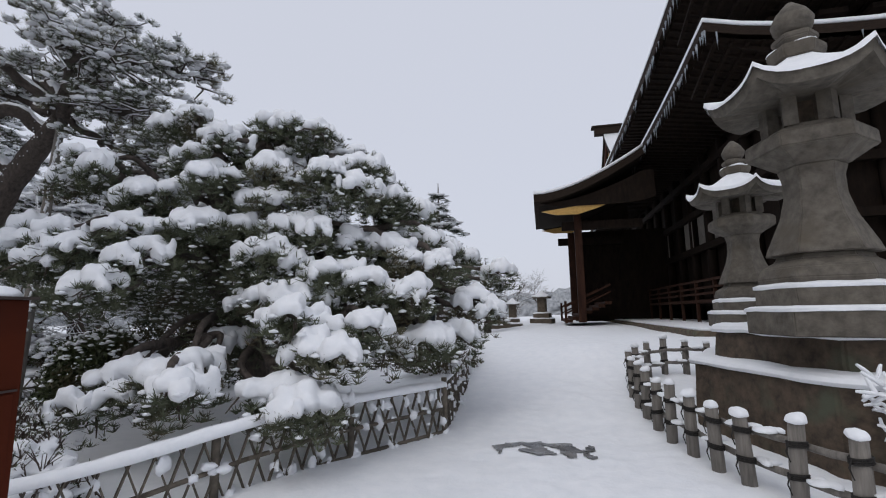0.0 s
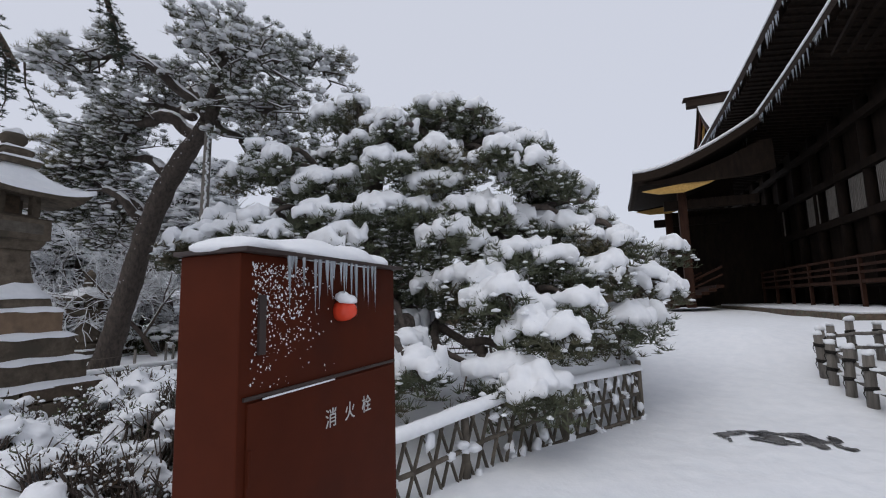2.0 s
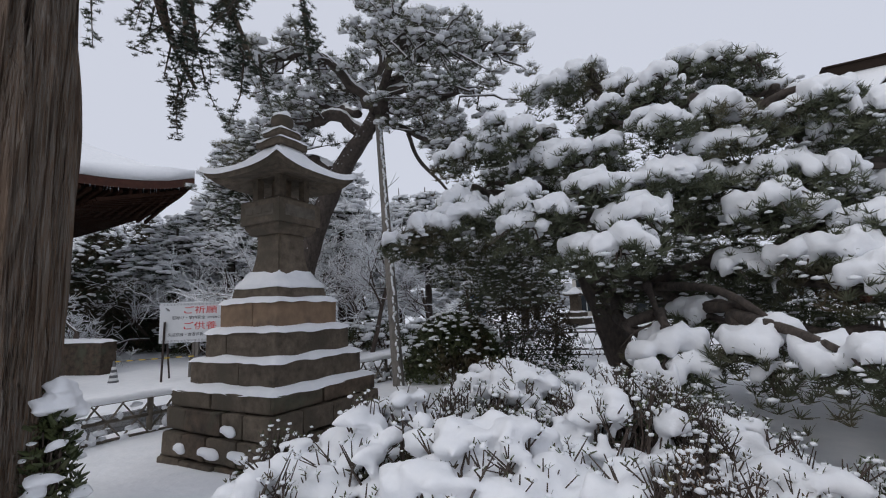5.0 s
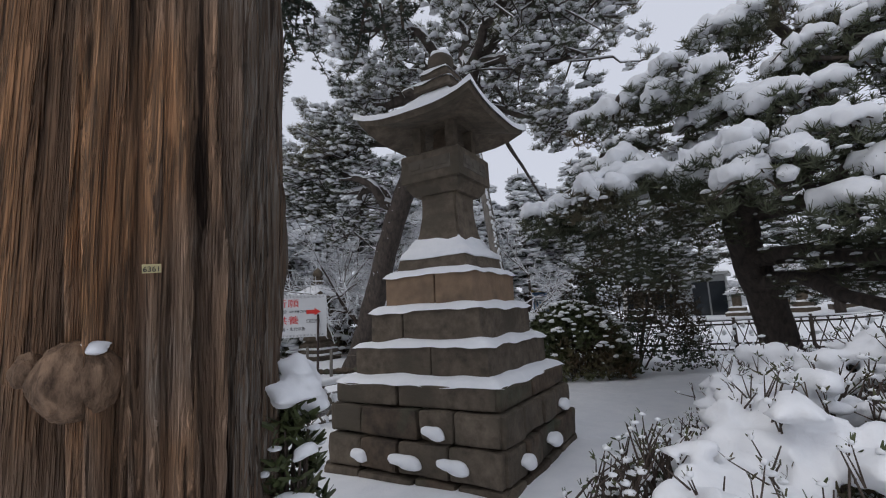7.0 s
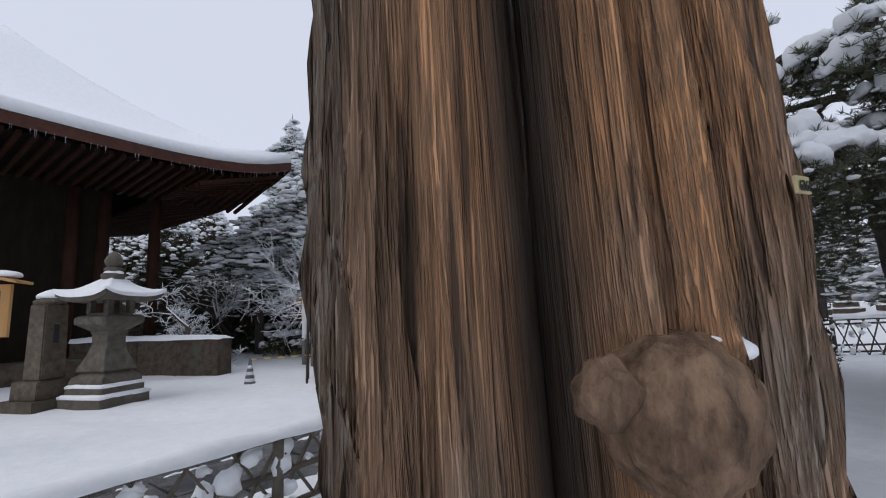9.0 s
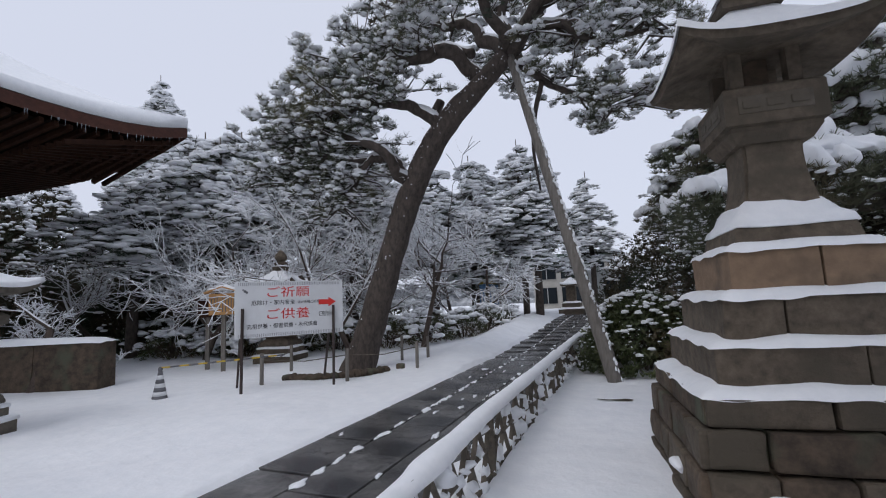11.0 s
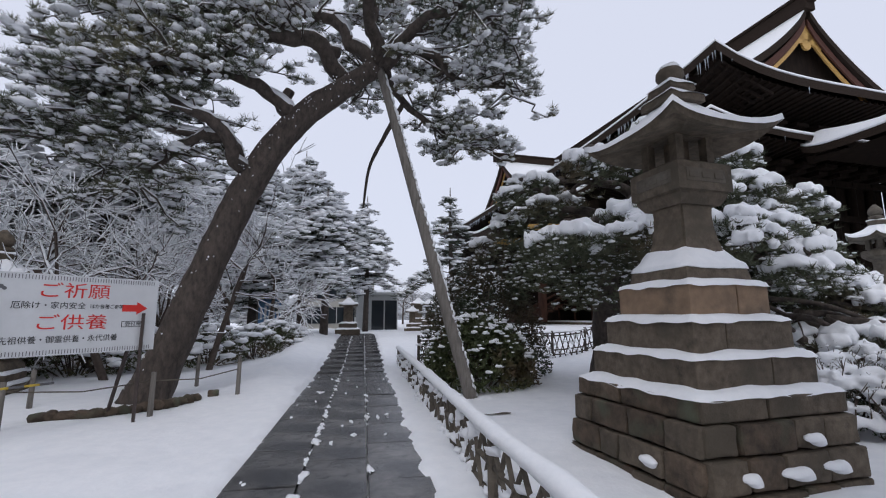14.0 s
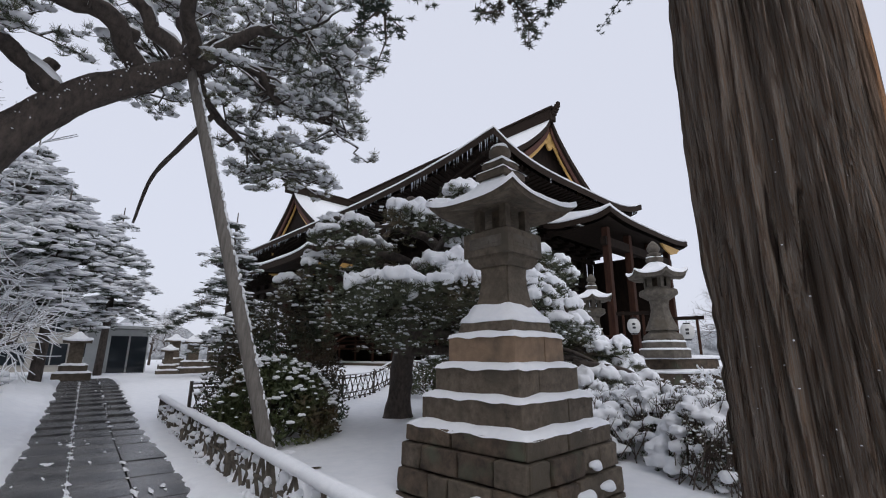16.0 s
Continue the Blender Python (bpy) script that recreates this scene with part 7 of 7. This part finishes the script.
def shrub(at, rx, ry, h, rng, label, leaf=None, snow=0.6, leaves=900, name="snowy_shrub", lump=0.16, leafsize=(0.07, 0.028), fused=False):
    """A rounded shrub: stems, leaves and lumps of snow on top."""
    T = thing(name, at, label, "shrub", "snowy shrubs")
    stems = bmesh.new()
    anchors, lumps = [], []
    for k in range(16):
        a, q = rng.uniform(0, 6.28), math.sqrt(rng.random())
        e = Vector((rx * q * math.cos(a), ry * q * math.sin(a), h * math.sqrt(max(0.08, 1 - q * q)) * rng.uniform(0.8, 1.0)))
        tube(stems, [Vector((e.x * 0.2, e.y * 0.2, -0.05)), Vector((e.x * 0.6, e.y * 0.6, e.z * 0.55)), e], [0.02, 0.013, 0.005], 5, cap=False)
    for _ in range(leaves):
        u = Vector((rng.gauss(0, 1), rng.gauss(0, 1), abs(rng.gauss(0, 1)))).normalized() * rng.uniform(0.6, 1.0) ** 0.7
        anchors.append((rx * u.x, ry * u.y, 0.06 + h * u.z * 0.96))
    n = int(snow * 44 * (rx * ry) ** 0.8 / lump * 0.16 + 4)
    for _ in range(n):
        a, q = rng.uniform(0, 6.28), math.sqrt(rng.random()) * 0.98
        z = h * math.sqrt(max(0.02, 1 - q * q))
        s = lump * rng.uniform(0.35, 1.25)
        lumps.append((rx * q * math.cos(a), ry * q * math.sin(a), 0.04 + z, s, s * rng.uniform(0.7, 1.2), s * 0.5))
    part("stem_work", stems, TWIG, T, "", True)["kind"] = "stuff"
    mesh_part("foliage", needles("foliage", anchors, leafsize[0], 4, leafsize[1], rng, 0.1), leaf or LEAF, T)["kind"] = "stuff"
    if fused:
        me = merged("snow_load", lumps, 0.018, 3, 0.3, 0.7)
        mesh_part("snow_load", me, SNOW, T, "soft cap of snow", True)
    elif lumps:
        mesh_part("snow_load", blobs("snow_load", lumps, 2, 0.32, 0.7), SNOW, T, "lumpy load of snow", True)["kind"] = "stuff"
    return T


def front_bush():
    """The wide azalea bed in front of the garden, deep in snow."""
    T = thing("azalea_bush", (0, 0, 0), "wide low azalea thicket buried in lumpy snow with bare twigs", "shrub")
    rng = random.Random(91)
    clumps = [(-6.65, 3.35, 0.62, 0.88), (-5.85, 3.0, 0.66, 0.86), (-5.05, 3.0, 0.6, 0.74), (-6.2, 4.15, 0.66, 1.02), (-5.3, 3.9, 0.68, 0.92), (-4.5, 3.75, 0.55, 0.62), (-6.75, 4.9, 0.55, 0.85), (-5.75, 4.85, 0.6, 0.88), (-4.9, 4.6, 0.55, 0.66), (-4.35, 3.0, 0.42, 0.45), (-6.95, 2.65, 0.45, 0.62), (-5.3, 2.45, 0.45, 0.5), (-7.15, 3.0, 0.42, 0.66)]

    def top(x, y):
        best = 0
        for cx, cy, r, h in clumps:
            d = math.hypot(x - cx, y - cy) / (r * 1.12)
            if d < 1:
                best = max(best, h * (1 - d ** 2.6))
        return best
    lobes, anchors, leaves, tiny = [], [], [], []
    stems = bmesh.new()
    for _ in range(2700):
        x, y = rng.uniform(-7.6, -3.8), rng.uniform(1.9, 5.6)
        z = top(x, y)
        if z < 0.16:
            continue
        gap = noise.noise(Vector((x * 1.7, y * 1.7, 2.0))) + 0.5 * noise.noise(Vector((x * 4.3, y * 4.3, 5.0)))
        if gap > -0.32 and rng.random() < 0.78:
            s = rng.uniform(0.03, 0.09) * (1 + 0.7 * max(0, gap))
            lobes.append((x, y, z + rng.uniform(-0.16, 0.06), s * rng.uniform(0.9, 1.5), s * rng.uniform(0.9, 1.5), s * rng.uniform(0.6, 0.9)))
        else:
            for _ in range(2):
                e = Vector((x + rng.gauss(0, 0.06), y + rng.gauss(0, 0.06), z + rng.uniform(0.0, 0.14)))
                f = Vector((x + rng.gauss(0, 0.12), y + rng.gauss(0, 0.12), max(0.05, z - 0.3)))
                tube(stems, [f, f.lerp(e, 0.6) + Vector((rng.gauss(0, 0.02), rng.gauss(0, 0.02), 0)), e], [0.008, 0.006, 0.003], 4, cap=False)
                for _ in range(2):
                    g = e + Vector((rng.gauss(0, 0.05), rng.gauss(0, 0.05), rng.gauss(-0.02, 0.03)))
                    tube(stems, [f.lerp(e, 0.7), g], [0.005, 0.0025], 4, cap=False)
                    r = rng.uniform(0.006, 0.019)
                    tiny.append((g.x, g.y, g.z + 0.008, r * rng.uniform(0.7, 1.6), r * rng.uniform(0.7, 1.6), r * 0.8))
                    leaves.append(g)
    for _ in range(5200):
        x, y = rng.uniform(-7.6, -3.8), rng.uniform(1.9, 5.6)
        z = top(x, y)
        if z > 0.15:
            anchors.append((x, y, z * rng.uniform(0.35, 0.97) - 0.03))
    me = merged("snow_blanket", lobes, 0.024, 2, 0.3, 0.7, 2, 0.02, 9.0)
    mesh_part("snow_blanket", me, SNOW, T, "lumpy blanket of snow", True)
    part("twig_work", stems, TWIG, T, "", True)["kind"] = "stuff"
    mesh_part("snow_sprinkle", blobs("snow_sprinkle", tiny, 1, 0.15, 0.8), SNOW, T, "beads of snow on the twig tips", True)["kind"] = "stuff"
    mesh_part("foliage", needles("foliage", anchors, 0.055, 4, 0.016, rng, 0.2), LEAF_BROWN, T)["kind"] = "stuff"
    mesh_part("tip_foliage", needles("tip_foliage", leaves, 0.04, 3, 0.012, rng, 0.4), LEAF, T)["kind"] = "stuff"


front_bush()
rs = random.Random(5)
shrub((-8.66, 2.2, 0), 0.17, 0.19, 1.06, rs, "small evergreen shrub under a snow cap beside the cedar", snow=6.0, leaves=420, lump=0.075, fused=True)
shrub((-9.75, 9.35, 0), 1.15, 1.1, 1.4, rs, "glossy evergreen shrub beside the timber prop flecked with snow", snow=1.7, leaves=2600, lump=0.06, leafsize=(0.10, 0.04))
shrub((-9.1, 10.9, 0), 1.6, 1.2, 2.8, rs, "brown-green dense shrub below the garden pine with little snow", leaf=LEAF_BROWN, snow=0.35, leaves=5200, lump=0.06)
shrub((-3.2, 12.6, 0.2), 1.0, 0.9, 1.2, rs, "dark evergreen shrub against the back fence", snow=0.4, leaves=1600, lump=0.1)
for x, y, rx, h in ((-23.5, 11.6, 1.2, 0.9), (-22.2, 12.4, 1.1, 1.1), (-21.0, 12.0, 1.0, 0.8), (-19.9, 12.7, 1.1, 1.0), (-18.4, 13.2, 1.2, 0.95), (-16.9, 13.6, 1.1, 1.0), (-15.9, 14.6, 1.0, 1.1), (-14.9, 15.6, 0.9, 0.95), (-14.6, 17.4, 1.0, 1.0), (-14.3, 19.2, 0.9, 0.8), (-25.5, 12.6, 1.3, 1.2), (-20.4, 14.2, 1.3, 1.5), (-17.4, 15.4, 1.2, 1.5)):
    shrub((x, y, land(x, y)), rx, rx * 0.8, h, rs, "low clipped shrub heaped with fresh snow", snow=1.1, leaves=700, lump=0.17)

for x, y, rx, h in ((-27.5, 12.6, 1.8, 2.6), (-30.0, 12.2, 2.2, 3.4), (-33.0, 12.6, 2.4, 3.8), (-30.5, 14.6, 2.4, 3.6), (-26.2, 14.0, 1.8, 2.6)):
    shrub((x, y, land(x, y)), rx, rx * 0.8, h, rs, "tall brown thicket behind the small hall flecked with snow", leaf=LEAF_BROWN, snow=0.5, leaves=2600, lump=0.10, leafsize=(0.2, 0.05))

for x, y, rx, h in ((-36.0, 12.8, 2.6, 7.5), (-40.0, 13.2, 2.8, 8.0), (-44.5, 13.4, 3.0, 8.5), (-38.0, 16.0, 3.0, 9.0)):
    shrub((x, y, 0), rx, rx * 0.8, h, rs, "tall brown thicket behind the small hall flecked with snow", leaf=LEAF_BROWN, snow=3.0, leaves=4200, lump=0.16, leafsize=(0.3, 0.07))

rt = random.Random(13)
conifer((-14.4, 27.0, 0.45), 10.6, 2.3, rt, "tall dark conifer loaded with snow beside the paving")
conifer((-13.0, 21.6, 0.42), 6.9, 1.9, rt, "slender snow-laden conifer with bare lower trunk", bare=0.35)
conifer((-10.6, 30.5, 0.45), 9.0, 2.0, rt, "dark conifer with snowy boughs beyond the shrubs", bare=0.3)
conifer((-17.5, 20.0, 0.4), 7.5, 2.2, rt, "dark conifer among snowy branches", bare=0.35)
conifer((-20.5, 17.5, 0.3), 7.0, 2.3, rt, "broad dark conifer heaped with snow", bare=0.35)
conifer((-24.0, 15.0, 0.3), 8.6, 2.2, rt, "tall conifer with a bare dark trunk below", bare=0.42, trunk_r=0.2)
conifer((-26.5, 15.5, 0.3), 9.2, 2.4, rt, "tall conifer with reddish bare trunk", bare=0.42, trunk_r=0.22)
conifer((-21.8, 14.0, 0.3), 6.4, 1.7, rt, "slim pine with bare trunk", bare=0.5, trunk_r=0.16)
conifer((-30.0, 17.0, 0.3), 9.5, 2.8, rt, "broad conifer dusted with snow", bare=0.3)
conifer((-17.0, 28.0, 0.45), 9.0, 2.5, rt, "dark conifer far behind the shrubs", bare=0.1)
conifer((-23.0, 25.0, 0.4), 9.5, 2.8, rt, "dark conifer far behind the shrubs", bare=0.1)
conifer((-40.0, 24.0, 0.3), 19.0, 2.6, rt, "very tall lone conifer above the side hall's roof", bare=0.3)
conifer((-6.4, 24.5, 0.6), 8.0, 1.6, rt, "dark conifer behind the garden pine", bare=0.1, snow=0.3)
conifer((-4.0, 25.0, 0.7), 3.6, 1.1, rt, "small rounded conifer topped with snow", bare=0.2)
for x, y, h, s in ((-17.3, 12.2, 7.6, 0.9), (-19.6, 12.6, 7.8, 0.9), (-15.6, 13.4, 7.2, 0.9), (-21.6, 11.0, 6.4, 0.9), (-23.8, 11.8, 7.0, 0.9), (-17.8, 16.5, 8.2, 0.9), (-15.0, 19.5, 7.0, 0.9), (-27.0, 12.0, 7.0, 0.9), (-18.6, 14.4, 6.2, 0.85), (-20.2, 13.2, 5.2, 0.8), (-19.5, 14.0, 6.5, 0.85), (-17.0, 14.6, 6.8, 0.85), (-21.2, 12.8, 6.2, 0.85), (-24.2, 13.0, 6.6, 0.85), (-22.8, 13.4, 5.6, 0.8), (-16.0, 18.0, 6.0, 0.8)):
    bare_tree((x, y, land(x, y)), h, s, rt, "leafless tree with snow along every branch", 0.09, (rt.uniform(-0.3, 0.3), rt.uniform(-0.2, 0.2)))
conifer((-22.5, 12.4, 0.1), 7.4, 1.8, rt, "spreading pine with a bare trunk behind the yard", bare=0.5)
conifer((-25.4, 11.6, 0.1), 6.2, 2.2, rt, "dark conifer beside the small hall", bare=0.45)
conifer((-19.2, 15.6, 0.3), 8.4, 2.4, rt, "tall irregular dark conifer in the thicket", bare=0.45)
conifer((-16.0, 21.5, 0.4), 8.2, 2.3, rt, "tall irregular conifer loaded with snow", bare=0.2)
bare_tree((-20.9, 6.3, 0), 3.6, 0.85, rt, "small leafless plum tree with snow along its branches", 0.1, (0.25, 0.1), 5, snow=0.7, kids=3)
bare_tree((14.5, 8.2, 0.5), 8.0, 0.7, rt, "leafless tree beyond the hall's front", 0.16, (0, 0), 4, snow=0.4)
bare_tree((-1.8, 58.0, 0.7), 7.5, 0.7, rt, "far leafless tree beyond the hall", 0.12, (0, 0), 4, snow=0.5)
bare_tree((-5.0, 52.0, 0.7), 7.0, 0.7, rt, "far leafless tree beyond the hall", 0.12, (0, 0), 4, snow=0.5)
bare_tree((2.5, 6.3, 0.0), 1.9, 1.0, rt, "small leafless shrub with clotted snow before the lantern", 0.022, (0.2, 0), 4, snow=1.5)


def hanging_lantern(x, y, z, turn):
    """A round paper lantern hung from a wooden stand before the hall."""
    g = land(x, y)
    S = thing("lantern_stand", (x, y, g), "dark wooden stand with a crossbar and a short sloping roof", "stand", turn=turn)
    for dx in (-0.45, 0.45):
        bm = bmesh.new()
        box(bm, (0.12, 0.12, z - g + 0.75), (dx, 0, (z - g + 0.7) / 2), 0.01)
        part("post", bm, WOOD_RED, S)
    bm = bmesh.new()
    box(bm, (1.5, 0.16, 0.16), (0, 0, z - g + 0.62), 0.012)
    part("crossbar", bm, WOOD_DARK, S)
    P = thing("paper_lantern", (x, y, z), "round white paper lantern with dark writing hung from a stand", "lantern", "paper lanterns", turn=turn)
    bm = bmesh.new()
    lathe(bm, [(0.13, -0.36), (0.22, -0.28), (0.29, -0.14), (0.30, 0.0), (0.29, 0.14), (0.22, 0.28), (0.13, 0.36)], 20)
    part("shade", bm, PAPER, P, "white paper shade", True)
    for zz in (-0.37, 0.37):
        bm = bmesh.new()
        lathe(bm, [(0.15, zz - 0.03), (0.15, zz + 0.03)], 16)
        part("rim", bm, INK, P, "black rim")
    bm = bmesh.new()
    bar(bm, (0, 0, 0.4), (0, 0, 0.56), 0.02)
    part("hook", bm, INK, P)
    for k in range(2):
        bm = bmesh.new()
        box(bm, (0.14, 0.01, 0.10), (0, -0.30, 0.08 - 0.17 * k), 0.004)
        part("writing", bm, INK, P)


hanging_lantern(8.55, 11.5, 2.86, -64)
hanging_lantern(9.4, 9.4, 2.54, -70)


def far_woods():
    """Snowy woods and hills that close the distance; their pale colour also holds the haze."""
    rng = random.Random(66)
    for dist, h, seed, lab in ((70, 5.0, 1.0, "snowy far woods behind the temple grounds"), (170, 13, 5.0, "snowy hillside in the distance, pale with painted-in haze")):
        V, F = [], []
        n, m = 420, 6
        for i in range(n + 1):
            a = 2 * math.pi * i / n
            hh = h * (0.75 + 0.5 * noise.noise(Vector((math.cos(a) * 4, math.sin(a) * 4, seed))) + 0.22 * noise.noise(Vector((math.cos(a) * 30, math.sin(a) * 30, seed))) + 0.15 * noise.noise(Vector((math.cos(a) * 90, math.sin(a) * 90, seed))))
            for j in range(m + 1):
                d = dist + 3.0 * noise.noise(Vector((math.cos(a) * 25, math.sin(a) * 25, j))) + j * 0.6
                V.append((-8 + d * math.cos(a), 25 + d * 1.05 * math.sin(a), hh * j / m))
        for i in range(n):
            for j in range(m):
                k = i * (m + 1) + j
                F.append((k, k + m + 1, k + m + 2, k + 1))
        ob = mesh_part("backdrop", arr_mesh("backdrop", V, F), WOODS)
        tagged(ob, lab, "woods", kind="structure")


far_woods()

settle()
